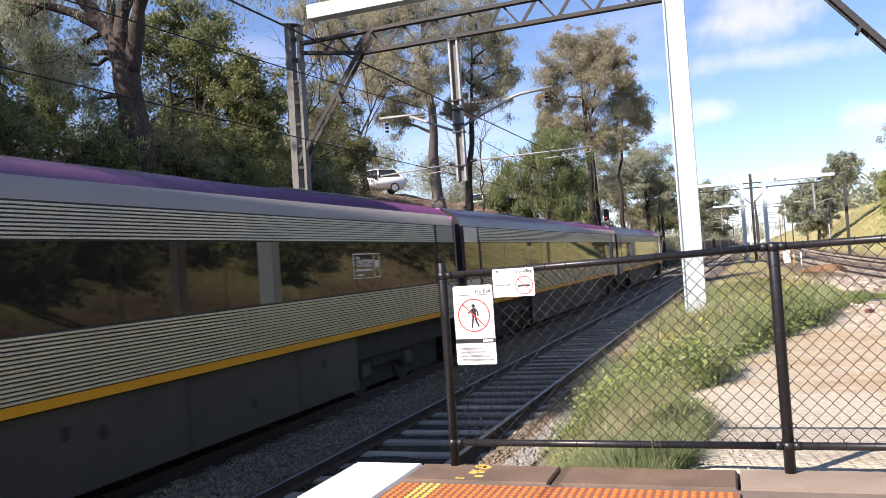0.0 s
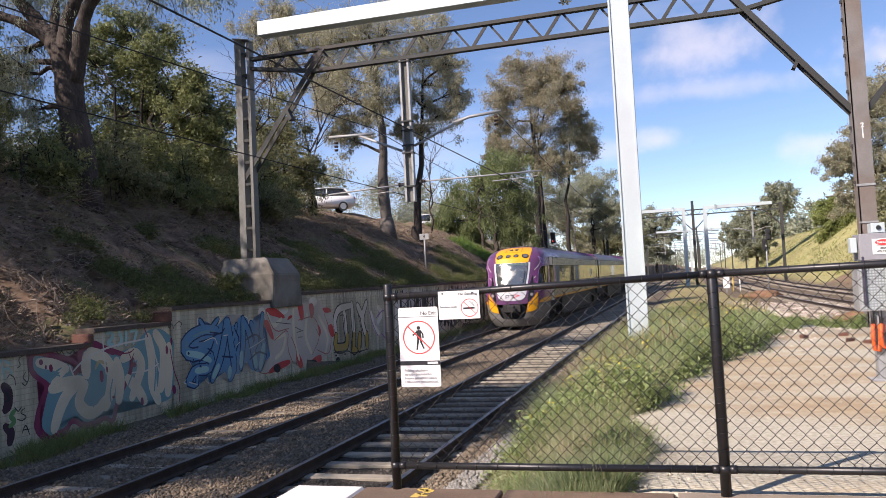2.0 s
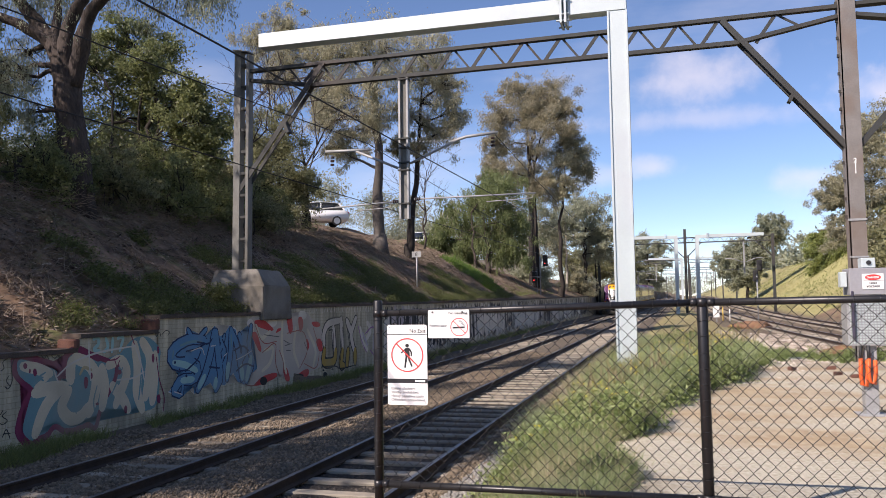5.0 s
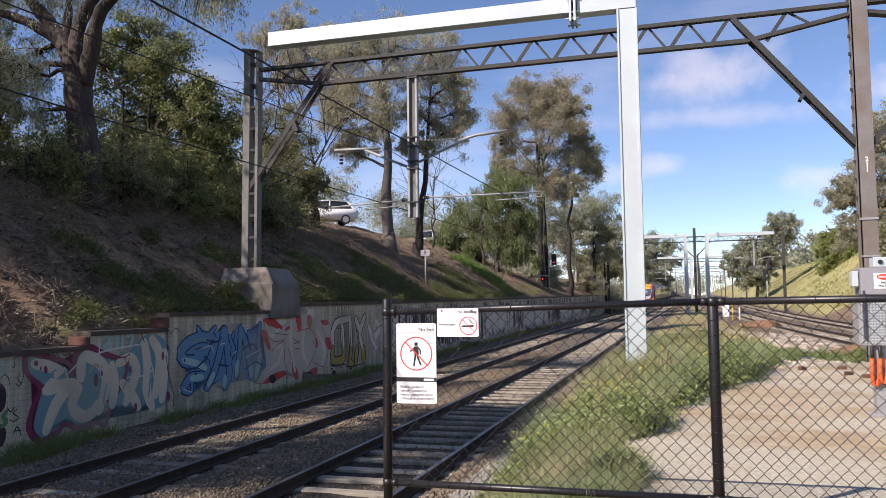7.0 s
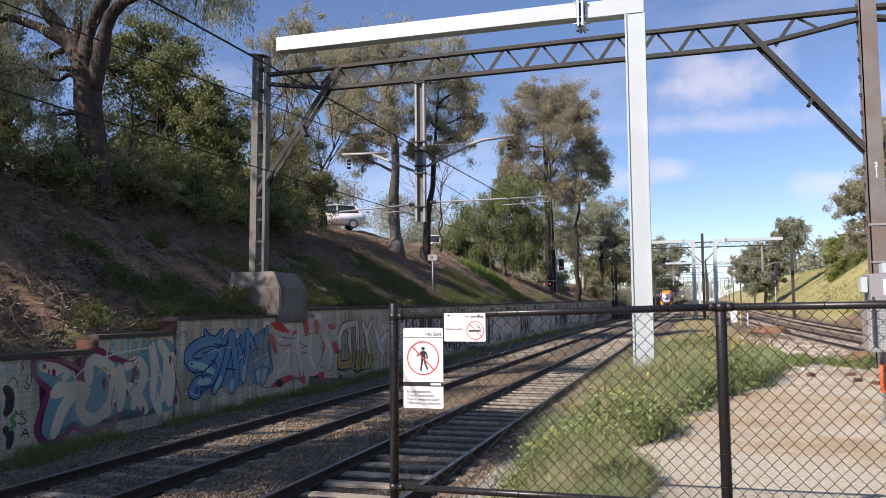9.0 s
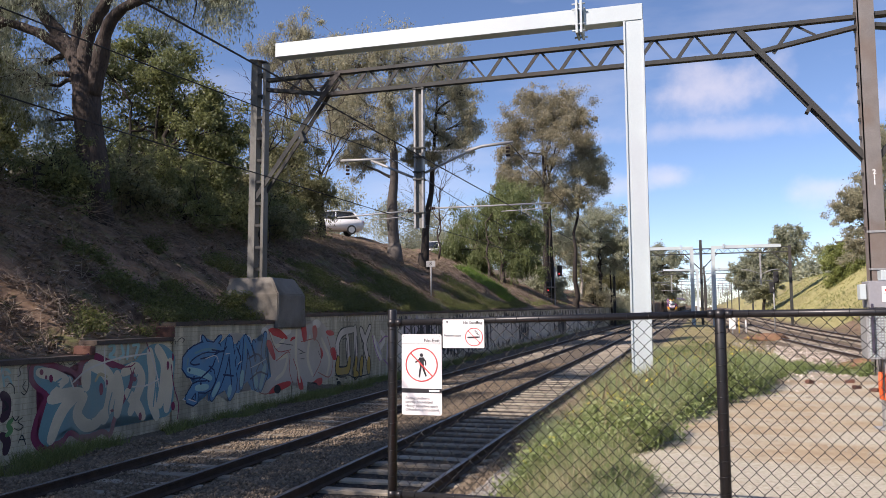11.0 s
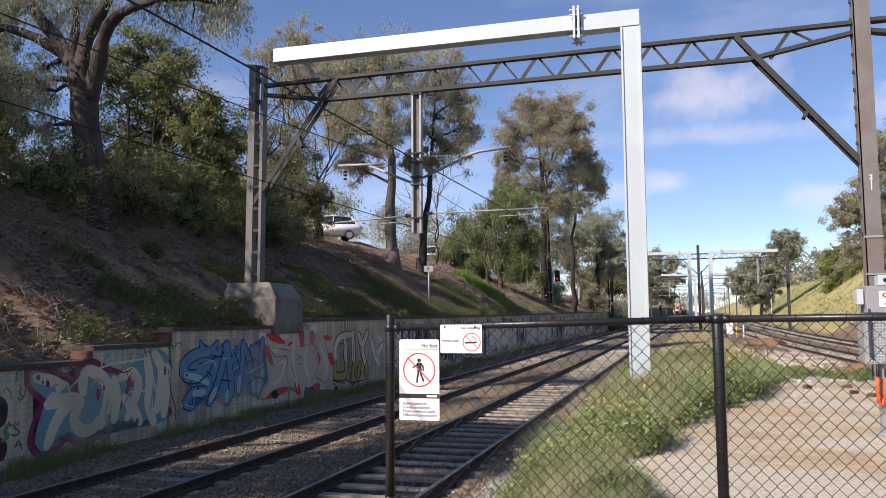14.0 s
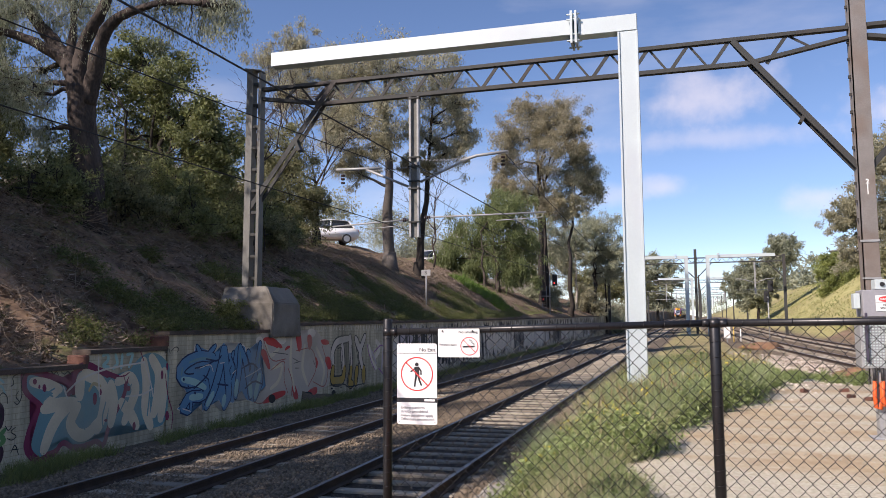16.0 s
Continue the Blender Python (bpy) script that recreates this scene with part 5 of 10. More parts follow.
    if cab:
        cab_shell(car)
        # cab side windows, number, facets
        for sx in (1, -1):
            part("cab_window", flat_poly([(0.56, 1.68), (1.1, 1.86), (1.6, 1.91), (1.86, 1.93), (1.84, 2.88), (1.14, 2.88), (1.0, 2.83), (0.88, 2.68), (0.78, 2.46), (0.64, 2.02)], sx, 0.012), LIV["glass"], car, "dark cab side window")
            for pts in ([(0.54, 1.62), (0.56, 1.66), (1.1, 1.84), (1.75, 1.91), (2.5, 1.95), (2.5, 1.925), (1.75, 1.885), (1.1, 1.81)], [(1.14, 2.895), (2.5, 2.90), (2.5, 2.925), (1.14, 2.92)],
                        [(0.62, 2.02), (0.76, 2.46), (0.86, 2.69), (0.99, 2.85), (1.14, 2.895), (1.14, 2.92), (0.97, 2.87), (0.84, 2.70), (0.74, 2.47), (0.60, 2.02)]):
                part("window_trim", flat_poly(pts, sx, 0.013), LIV["lilac"], car, "pale trim line")
            part("yellow_wedge", flat_poly([(0.52, 1.06), (0.58, 1.16), (0.74, 1.26), (1.2, 1.30), (2.5, 1.33), (2.5, 1.10), (1.5, 1.06)], sx, 0.0095), LIV["yellow"], car)
            part("cab_skirt", flat_poly([(0.98, 1.02), (2.5, 1.05), (2.5, 0.24), (0.82, 0.22), (0.66, 0.34), (0.74, 0.72)], sx, 0.008), LIV["skirt"], car, "dusty grey cab skirt")
            for pts, c in (([(0.56, 1.62), (0.54, 2.3), (0.62, 2.05), (0.6, 1.7)], "violet"), ([(0.56, 2.5), (0.7, 2.7), (0.88, 2.78), (0.72, 2.4), (0.62, 2.1)], "plum"), ([(0.56, 1.30), (0.56, 1.58), (1.0, 1.72), (1.2, 1.5), (0.74, 1.32)], "plum"),
                           ([(0.7, 2.72), (1.08, 3.12), (1.2, 2.94), (0.95, 2.88)], "violet"), ([(1.08, 3.12), (1.1, 3.4), (1.3, 3.3), (1.4, 2.96), (1.2, 2.94)], "lilac")):
                part("livery_facet", flat_poly(pts, sx, 0.006), LIV[c], car, "faceted purple livery panel")
            part("livery_line", flat_poly([(0.66, 2.70), (0.68, 2.68), (1.09, 3.11), (1.07, 3.13)], sx, 0.010), LIV["white"], car, "thin pale livery line")
            part("livery_line", flat_poly([(0.53, 2.29), (0.54, 2.27), (0.66, 2.38), (0.65, 2.40)], sx, 0.010), LIV["white"], car, "thin pale livery line")
        star(car, (2.24, 2.38), [(1.97, 1.97), (2.5, 1.96), (2.5, 2.3), (2.5, 2.88), (2.2, 2.89), (1.97, 2.89), (1.97, 2.4)], ("violet", "lilac", "plum", "violet", "plum", "violet", "plum"))
        star(car, (2.14, 1.68), [(1.2, 1.6), (1.75, 1.5), (2.3, 1.43), (2.5, 1.42), (2.5, 1.72), (2.5, 1.91), (2.0, 1.89), (1.5, 1.83)], ("violet", "plum", "violet", "lilac", "plum", "lilac", "violet", "plum"))
        star(car, (3.95, 2.42), [(3.67, 1.97), (3.99, 1.97), (4.33, 1.97), (4.33, 2.4), (4.33, 2.91), (3.89, 2.91), (3.67, 2.91), (3.67, 2.35)], ("violet", "lilac", "plum", "violet", "plum", "violet", "plum", "lilac"))
        star(car, (2.3, 3.20), [(1.5, 2.96), (2.5, 2.96), (2.5, 3.2), (2.5, 3.58), (1.7, 3.5), (1.3, 3.3)], ("plum", "violet", "plum", "violet", "plum", "violet"))
        star(car, (3.55, 3.46), [(2.56, 3.37), (3.2, 3.37), (4.3, 3.37), (4.3, 3.6), (3.3, 3.6), (2.56, 3.6)], ("violet", "plum", "violet", "lilac", "plum", "lilac"))
        star(car, (5.2, 3.46), [(4.32, 3.37), (5.4, 3.37), (6.1, 3.37), (6.1, 3.6), (5.0, 3.6), (4.32, 3.6)], ("plum", "violet", "plum", "violet", "lilac", "violet"))
        bm = bmesh.new()
        for sx in (1, -1):
            pts = [(sx * (tab(WZ, z) + 0.004), s - HL, z) for s, z in ((2.51, 3.36), (6.12, 3.36), (6.12, 3.61), (2.51, 3.61))]
            bm.faces.new([bm.verts.new(p) for p in (pts if sx > 0 else reversed(pts))])
        part("roof_band", bm, LIV["purple"], car)
        # brow lamps
        for fx, z, r in ((-0.44, 3.43, 0.165), (-0.135, 3.45, 0.125), (0.135, 3.45, 0.125), (0.44, 3.43, 0.165), (-0.11, 3.77, 0.095), (0.11, 3.77, 0.095)):
            p = on_nose(fx, z, 0.0)
            up = (on_nose(fx, z + 0.05, 0) - on_nose(fx, z - 0.05, 0)).normalized()
            rt = (on_nose(fx + 0.05, z, 0) - on_nose(fx - 0.05, z, 0)).normalized()
            nrm = rt.cross(up).normalized()
            if nrm.y > 0:
                nrm = -nrm
            part("lamp_bezel", atube([p - nrm * 0.03, p + nrm * 0.022], r, 20), LIV["rubber"], car, "black round lamp surround")
            part("lamp_lens", atube([p + nrm * 0.018, p + nrm * 0.026], r * 0.7, 16), LIV["lens"], car, "clear round lamp")
        # tail lights in their dark pods
        for sx in (-1, 1):
            bm = bmesh.new()
            lo = turned([(1.10, 0.53), (1.27, 0.515), (1.6, 0.55), (2.02, 0.59), (2.42, 0.66)], sx)
            hi = turned([(1.10, 0.535), (1.31, 0.62), (1.57, 0.705), (2.02, 0.70), (2.42, 0.675)], sx)
            nose_patch(bm, *((lo, hi) if sx > 0 else (hi, lo)), 0.012, 4)
            part("lamp_pod", bm, LIV["lamp"], car, "black light cluster")
            p = on_nose(sx * 0.65, 1.91, 0.024)
            part("tail_light", atube([p, p + Vector((sx * 0.012, -0.02, 0))], 0.055, 14), LIV["tail"], car, "lit red tail light")
            p = on_nose(sx * 0.64, 1.49, 0.024)
            part("headlight", atube([p, p + Vector((sx * 0.012, -0.02, 0))], 0.075, 14), LIV["silver"], car, "clear headlight")
        # sun band, wiper, frame, coupler
        bm = bmesh.new()
        top = [on_nose(f, 3.08, 0.022) for f in np.linspace(-0.52, 0.52, 9)]
        low = [on_nose(f, 2.98, 0.022) for f in np.linspace(-0.53, 0.53, 9)]
        for k in range(8):
            bm.faces.new([bm.verts.new(p) for p in (low[k], low[k + 1], top[k + 1], top[k])])
        part("sun_band", bm, plain("green_sun_band", (0.10, 0.15, 0.14), 0.2), car, "green tinted sun band")
        bm = bmesh.new()
        rim = [on_nose(h, z, 0.016) for z, h in SCREEN] + [on_nose(-h, z, 0.016) for z, h in reversed(SCREEN)]
        tube(bm, rim + [rim[0]], 0.018, 5, False)
        tube(bm, [on_nose(f, 2.0, 0.02) for f in np.linspace(-0.45, 0.45, 9)], 0.012, 5)
        part("windscreen_seal", bm, LIV["rubber"], car)
        bm = bmesh.new()
        tube(bm, [on_nose(f, z, 0.012) for f, z in ((-0.36, 3.90), (-0.34, 3.80), (-0.30, 3.66), (-0.1, 3.645), (0.1, 3.645), (0.30, 3.66), (0.34, 3.80), (0.36, 3.90))], 0.007, 4)
        for sx in (-1, 1):
            tube(bm, [on_nose(sx * f, 1.037, 0.010) for f in (0.53, 0.62, 0.7, 0.77, 0.83)], 0.006, 4)
        part("panel_seam", bm, LIV["rubber"], car, "dark seam between nose panels")
        bm = bmesh.new()
        for q in (0.0, 0.03, 0.06):
            tube(bm, [on_nose(-0.02 + q, 1.77, 0.03), on_nose(0.08 + q, 1.87, 0.05), on_nose(0.2 + q, 1.98 - q, 0.05)], 0.012, 6)
        tube(bm, [on_nose(0.38, 2.08, 0.04), on_nose(0.41, 2.3, 0.045), on_nose(0.44, 2.68, 0.04)], 0.014, 6)
        part("wiper", bm, LIV["rubber"], car, "black windscreen wiper")
        bm = bmesh.new()
        box(bm, -0.42, 0.42, -0.02 - HL, 0.35 - HL, 0.72, 1.02, 0.02)
        box(bm, -0.16, 0.16, -0.28 - HL, 0.1 - HL, 0.72, 0.98, 0.03)
        tube(bm, [(0.0, -0.2 - HL, 0.7), (0.03, -0.22 - HL, 0.5), (0.1, -0.1 - HL, 0.42)], 0.03, 6)
        part("coupler", bm, LIV["black"], car, "black automatic coupler")
        # lettering and emblems
        side = Matrix.Translation((1.467, 0, 0)) @ Matrix.Rotation(radians(90), 4, "Z") @ FACE
        for words, s, z, size in (("MADE IN", 6.72, 2.56, 0.165), ("VICTORIA", 6.72, 2.39, 0.165), ("FOR VICTORIA", 6.72, 2.25, 0.112)):
            text_mesh(words, size, LIV["white"], car, Matrix.Translation((0, s - HL, z)) @ side, bold=0.002)
        for sx in (1, -1):
            bm = bmesh.new()
            for q in (rect(6.62, 7.55, 2.73, 2.755), rect(6.62, 7.55, 2.17, 2.195), rect(6.6, 6.625, 2.17, 2.755), rect(7.53, 7.555, 2.17, 2.755)):
                side_poly(bm, q, 1.466, (sx,))
            part("decal_frame", bm, LIV["white"], car)
        text_mesh("Better", 0.26, LIV["white"], car, Matrix.Translation((0, 19.5 - HL, 2.45)) @ side, bold=0.004)
        for sx in (1, -1):
            bm = bmesh.new()
            for q in (rect(19.4, 20.47, 2.68, 2.70), rect(19.4, 20.47, 2.22, 2.235), rect(19.39, 19.41, 2.22, 2.70), rect(20.2, 20.22, 2.25, 2.67), rect(20.43, 20.45, 2.25, 2.67), rect(20.25, 20.41, 2.42, 2.56), rect(19.5, 20.1, 2.36, 2.40), rect(19.5, 19.75, 2.27, 2.30)):
                side_poly(bm, q, 1.466, (sx,))
            part("decal_frame", bm, LIV["white"], car)
        bm = bmesh.new()
        side_poly(bm, [(2.68, 1.36), (2.78, 1.36), (2.92, 1.66), (3.36, 1.74), (3.36, 1.78), (2.84, 1.74)], 1.466)
        side_poly(bm, rect(2.92, 3.32, 1.47, 1.56), 1.466)
        part("door_emblem", bm, LIV["rubber"], car, "dark stripe emblem on the door")
        bm = bmesh.new()
        for a, b in (((0.25, 1.66), (0.43, 1.60)), ((0.43, 1.60), (0.25, 1.53))):
            pa, pb = on_nose(a[0] - 0.16, a[1] - 0.15, 0.016), on_nose(b[0] - 0.16, b[1] - 0.15, 0.016)
            dz = Vector((0, 0, 0.016))
            bm.faces.new([bm.verts.new(p) for p in (pa - dz * 1.5, pb - dz * 1.5, pb + dz * 1.5, pa + dz * 1.5)])
        part("nose_emblem", bm, LIV["red"], car, "red arrow emblem")
        bm = bmesh.new()
        for f0, f1, z0, z1 in ((-0.16, -0.135, 1.48, 1.66), (-0.135, -0.06, 1.63, 1.66), (-0.135, -0.06, 1.55, 1.58), (-0.06, -0.035, 1.55, 1.66), (-0.01, 0.12, 1.63, 1.66), (0.045, 0.068, 1.48, 1.63)):
            bm.faces.new([bm.verts.new(on_nose(f - 0.03, z - 0.16, 0.016)) for f, z in ((f0, z0), (f1, z0), (f1, z1), (f0, z1))])
        part("nose_emblem", bm, LIV["rubber"], car, "black emblem on the nose")
        for f0, f1, z0, z1 in ((-0.34, -0.14, 1.80, 1.93), (0.16, 0.34, 1.76, 1.80)):
            bm = bmesh.new()
            bm.faces.new([bm.verts.new(on_nose(f, z, 0.024)) for f, z in ((f0, z0), (f1, z0), (f1, z1), (f0, z1))])
            part("number_bar", bm, LIV["white"], car, "plain white number bar")
        for sx in (1, -1):
            bm = bmesh.new()
            side_poly(bm, rect(2.08, 2.42, 2.72, 2.85), 1.4635, (sx,))
            part("number_bar", bm, LIV["white"], car, "plain white number bar")
    settle(car)
    return car


rear_car = build_car(True)
middle_car = build_car(False)
front_car = copy_thing(rear_car, Matrix.Identity(4))

# rear end of the train along y, by seconds
TRAIN = [(0.0, -6.8), (0.4, 1.65), (0.8, 10.15), (1.2, 18.9), (1.5, 25.6), (2.0, 36.5), (2.5, 47.0), (3.0, 57.8), (3.5, 68.5), (4.0, 79.0), (5.0, 99.7), (6.5, 130.5), (7.5, 151.0), (9.0, 181.0), (11.0, 219.0), (13.0, 255.0), (14.5, 283.5), (16.0, 312.0)]


def on_line(mid, flip=False):
    """A pose on the far track for a car whose middle is at y = mid."""
    a, b = mid - 8.3, mid + 8.3
    pa, pb = Vector((cx(a) - GAP, a, pz(a))), Vector((cx(b) - GAP, b, pz(b)))
    d = (pb - pa).normalized()
    q = d.to_track_quat("Y", "Z")
    m = Matrix.Translation((pa + pb) / 2) @ q.to_matrix().to_4x4()
    return m @ Matrix.Rotation(math.pi, 4, "Z") if flip else m


def motions():
    walk(rear_car, [(t, on_line(y + HL)) for t, y in TRAIN])
    walk(middle_car, [(t, on_line(y + HL + 25.05)) for t, y in TRAIN])
    walk(front_car, [(t, on_line(y + HL + 50.2, True)) for t, y in TRAIN])


# ---- trees ----
def leaf_cloud(rng, centers, radii, counts, length, width, droop=0.5, squash=0.8):
    """Loose narrow leaves in clumps round the centres: an array n x 4 x 3."""
    out = []
    for c, r, n in zip(centers, radii, counts):
        d = rng.normal(size=(n, 3)) * (r * 0.52)
        p = np.asarray(c) + d * np.array([1, 1, squash])
        ax = rng.normal(size=(n, 3))
        ax /= np.linalg.norm(ax, axis=1, keepdims=True)
        ax = ax * (1 - droop) + np.array([0, 0, -1.0]) * droop * rng.random((n, 1)) * 1.6
        ax /= np.linalg.norm(ax, axis=1, keepdims=True) + 1e-9
        sd = np.cross(ax, rng.normal(size=(n, 3)))
        sd /= np.linalg.norm(sd, axis=1, keepdims=True) + 1e-9
        L = length * (0.6 + 0.8 * rng.random((n, 1)))
        W = width * (0.6 + 0.8 * rng.random((n, 1)))
        q = np.stack([p - sd * W * 0.35, p + ax * L * 0.4 - sd * W * 0.5 + 0 * p, p + ax * L, p + ax * L * 0.45 + sd * W * 0.5], 1)
        out.append(q)
    return np.concatenate(out)


def limb(bm, a, b, r0, r1, rng, wob=0.12, n=5, sides=6):
    a, b = Vector(a), Vector(b)
    L = (b - a).length
    pts, rad = [], []
    for k in range(n + 1):
        t = k / n
        p = a.lerp(b, t) + Vector((rng.uniform(-1, 1), rng.uniform(-1, 1), rng.uniform(-0.5, 1))) * (wob * L * 0.35 * math.sin(math.pi * t))
        pts.append(p)
        rad.append(r0 + (r1 - r0) * t)
    tube(bm, pts, rad, sides, True)
    return pts


def flowing(pts, steps=5):
    """A smooth curve through the points."""
    out_pts = []
    for k in range(len(pts) - 1):
        p0, p1, p2, p3 = pts[max(k - 1, 0)], pts[k], pts[k + 1], pts[min(k + 2, len(pts) - 1)]
        for q in range(steps):
            u = q / steps
            out_pts.append(0.5 * (2 * p1 + (p2 - p0) * u + (2 * p0 - 5 * p1 + 4 * p2 - p3) * u * u + (3 * p1 - p0 - 3 * p2 + p3) * u ** 3))
    return out_pts + [pts[-1]]


def build_tree(seed, x, y, z, r, blobs, leaf, bark, label, leaves=1500, size=(0.16, 0.045), droop=0.5, stems=1, lean=(0, 0), fork=0.35, depth=0.8, clumps=30, category="tree", twigs=True, name="tree", hang=0.0, taper=0.18, wobble=0.10, limbs=()):
    """A tree whose crown fills the given masses (x, z, radius) in depth round y; limbs: bent boughs (points, first and last radius)."""
    rng, nr = random.Random(seed), np.random.default_rng(seed)
    z = min(z, ground_z(x, y, False))
    t = empty(name, x, y, z, label, category)
    o = Vector((x, y, z))
    bm = bmesh.new()
    top = max(b[1] for b in blobs) - z
    mid = Vector((sum(b[0] for b in blobs) / len(blobs) - x, 0, 0))
    stem_pts = []
    for bough, r0, r1 in limbs:
        pts = flowing([Vector(p) - o for p in bough])
        tube(bm, pts, [r0 + (r1 - r0) * k / (len(pts) - 1) for k in range(len(pts))], 14)
        stem_pts.append(pts)
    for s in range(0 if limbs else stems):
        off = Vector((rng.uniform(-1, 1), rng.uniform(-1, 1), 0)) * (0 if s == 0 else 0.9 + r * 2)
        tip = Vector((mid.x * 0.7 + lean[0] + off.x, lean[1] + off.y, top * (0.82 - 0.1 * s)))
        pts = limb(bm, off - Vector((0, 0, 0.4)), tip, r * (1 if s == 0 else 0.75), r * taper, rng, wobble, 9, 10)
        stem_pts.append(pts)
    # root flare
    tube(bm, [Vector((0, 0, -0.4)), Vector((0, 0, 0.25)), Vector((0, 0, 0.9))], [r * 1.7, r * 1.25, r * 1.0], 10)
    cs, rs, ns = [], [], []
    for i, (bx, bz, br) in enumerate(blobs):
        c = Vector((bx - x, rng.uniform(-depth, depth) * br * 1.2, bz - z))
        pts = [p for q in stem_pts for p in q] if limbs else stem_pts[i % stems]
        cand = [p for p in pts if p.z > top * fork * 0.6 and p.z < c.z + 0.2] or [pts[4]]
        a = min(cand, key=lambda p: (p - c).length + rng.uniform(0, 0.6))
        lp = limb(bm, a, c, max(0.03, r * 0.32), 0.022, rng, 0.22, 5)
        for k in range(clumps):
            d = Vector((rng.gauss(0, 1), rng.gauss(0, 1), rng.gauss(0, 1))) * br * 0.58
            d.z *= 0.95
            p = c + d
            if twigs and k % 2 == 0:
                limb(bm, lp[rng.choice((3, 4, 5))], p, 0.022, 0.008, rng, 0.25, 3, 4)
            rr = min(0.9, br * rng.uniform(0.22, 0.48))
            n = int(2.6 * leaves / clumps * rng.uniform(0.5, 1.5) * (min(1.0, br * br) if limbs else 1.0))
            cs.append(p), rs.append(rr), ns.append(n)
            if hang and rng.random() < 0.75:
                for q in range(5):
                    h = p + Vector((rng.uniform(-1, 1), rng.uniform(-1, 1), 0)) * rr
                    for w in range(5):
                        cs.append(h - Vector((0, 0, hang * w / 5 * rng.uniform(0.6, 1.1)))), rs.append(0.09), ns.append(max(2, n // 22))
    # knots and swellings
    for v in bm.verts:
        k = 0.5 * min(0.1, r * 0.25)
        v.co += k * (noise.noise_vector(v.co * 2.2) + 0.7 * noise.noise_vector(v.co * 6.5))
    part("trunk", bm, M[bark], t)
    v = leaf_cloud(nr, cs, rs, ns, size[0], size[1], droop)
    quads("crown", v, M[leaf], t)
    return t


# the pepper tree and shrubs on the near bank
PEPPER = [
    ([(-11.5, 18.6, 5.2), (-11.58, 18.6, 6.4), (-11.78, 18.6, 7.5), (-11.93, 18.6, 8.6), (-11.9, 18.6, 9.2)], 0.42, 0.36),
    ([(-12.0, 18.6, 8.7), (-12.4, 18.7, 9.8), (-12.9, 18.8, 10.4), (-13.5, 18.9, 11.05), (-14.3, 19.0, 11.9), (-15.0, 19.1, 12.8)], 0.29, 0.12),
    ([(-12.55, 18.7, 10.0), (-13.3, 18.3, 10.55), (-14.25, 18.0, 10.9), (-15.2, 17.8, 11.2)], 0.17, 0.08),
    ([(-11.95, 18.6, 8.9), (-12.08, 18.65, 9.9), (-11.98, 18.7, 10.6), (-11.5, 18.8, 11.5), (-11.1, 18.9, 12.6)], 0.24, 0.13),
    ([(-11.75, 18.6, 8.7), (-11.42, 18.5, 9.6), (-11.2, 18.4, 10.25), (-10.75, 18.3, 10.85), (-9.9, 18.2, 11.1), (-8.8, 18.1, 11.15), (-7.7, 18.1, 11.0)], 0.25, 0.05),
    ([(-12.6, 18.75, 10.15), (-12.75, 19.1, 11.2), (-13.1, 19.4, 12.4)], 0.15, 0.08),
]
build_tree(11, -11.54, 18.6, 5.6, 0.34, [(-14.9, 11.7, 0.9), (-15.6, 10.7, 0.8), (-14.4, 12.5, 1.2), (-12.9, 12.1, 1.0), (-11.0, 12.3, 1.2), (-9.6, 11.8, 0.85), (-8.4, 11.6, 0.7), (-7.6, 11.2, 0.55), (-7.1, 11.0, 0.4), (-13.6, 9.9, 0.6), (-13.3, 9.0, 0.55), (-13.1, 8.0, 0.4), (-14.4, 9.5, 0.6), (-12.2, 14.2, 2.0), (-9.5, 13.8, 1.6), (-15.5, 13.5, 1.8)],
           "leaf_pepper", "bark", "old pepper tree with forked trunk and hanging foliage on the bank", 1500, (0.11, 0.022), 0.75, fork=0.5, clumps=32, hang=1.1, limbs=PEPPER)
build_tree(12, -15.6, 17.2, 6.6, 0.2, [(-15.5, 10.6, 0.7), (-15.9, 9.7, 0.8), (-15.3, 9.0, 0.75), (-15.9, 8.3, 0.9), (-15.0, 7.7, 0.5)], "leaf_dark", "bark_dark", "dark leafy shrub at the top of the bank", 600, (0.13, 0.06), 0.3, category="shrub", name="shrub")
build_tree(32, -20.6, 24.0, 7.0, 0.16, [(-20.9, 13.4, 1.0), (-20.6, 12.1, 0.95), (-20.2, 11.0, 0.9), (-20.6, 9.9, 0.95), (-20.1, 8.9, 0.8), (-21.4, 11.2, 1.1)], "leaf_shrub", "bark_dark", "dark leafy tree beside the pepper tree", 900, (0.14, 0.05), 0.5, clumps=26, hang=0.5)
build_tree(13, -14.6, 26.0, 6.6, 0.16, [(-15.9, 13.1, 0.85), (-14.9, 12.7, 0.9), (-16.7, 11.8, 1.0), (-15.5, 11.3, 1.1), (-14.3, 11.5, 0.8), (-16.4, 10.1, 1.1), (-14.9, 9.9, 1.1), (-13.5, 10.2, 0.9), (-12.6, 10.4, 0.7), (-12.2, 9.3, 0.75), (-13.3, 8.8, 1.0), (-11.8, 8.2, 0.7), (-15.7, 8.5, 1.1), (-14.2, 8.1, 1.0), (-12.5, 7.5, 0.8)],
           "leaf_shrub", "bark_dark", "tall dense evergreen shrubs with dark gaps in their crowns", 1150, (0.15, 0.065), 0.35, clumps=24, stems=4, category="tree")
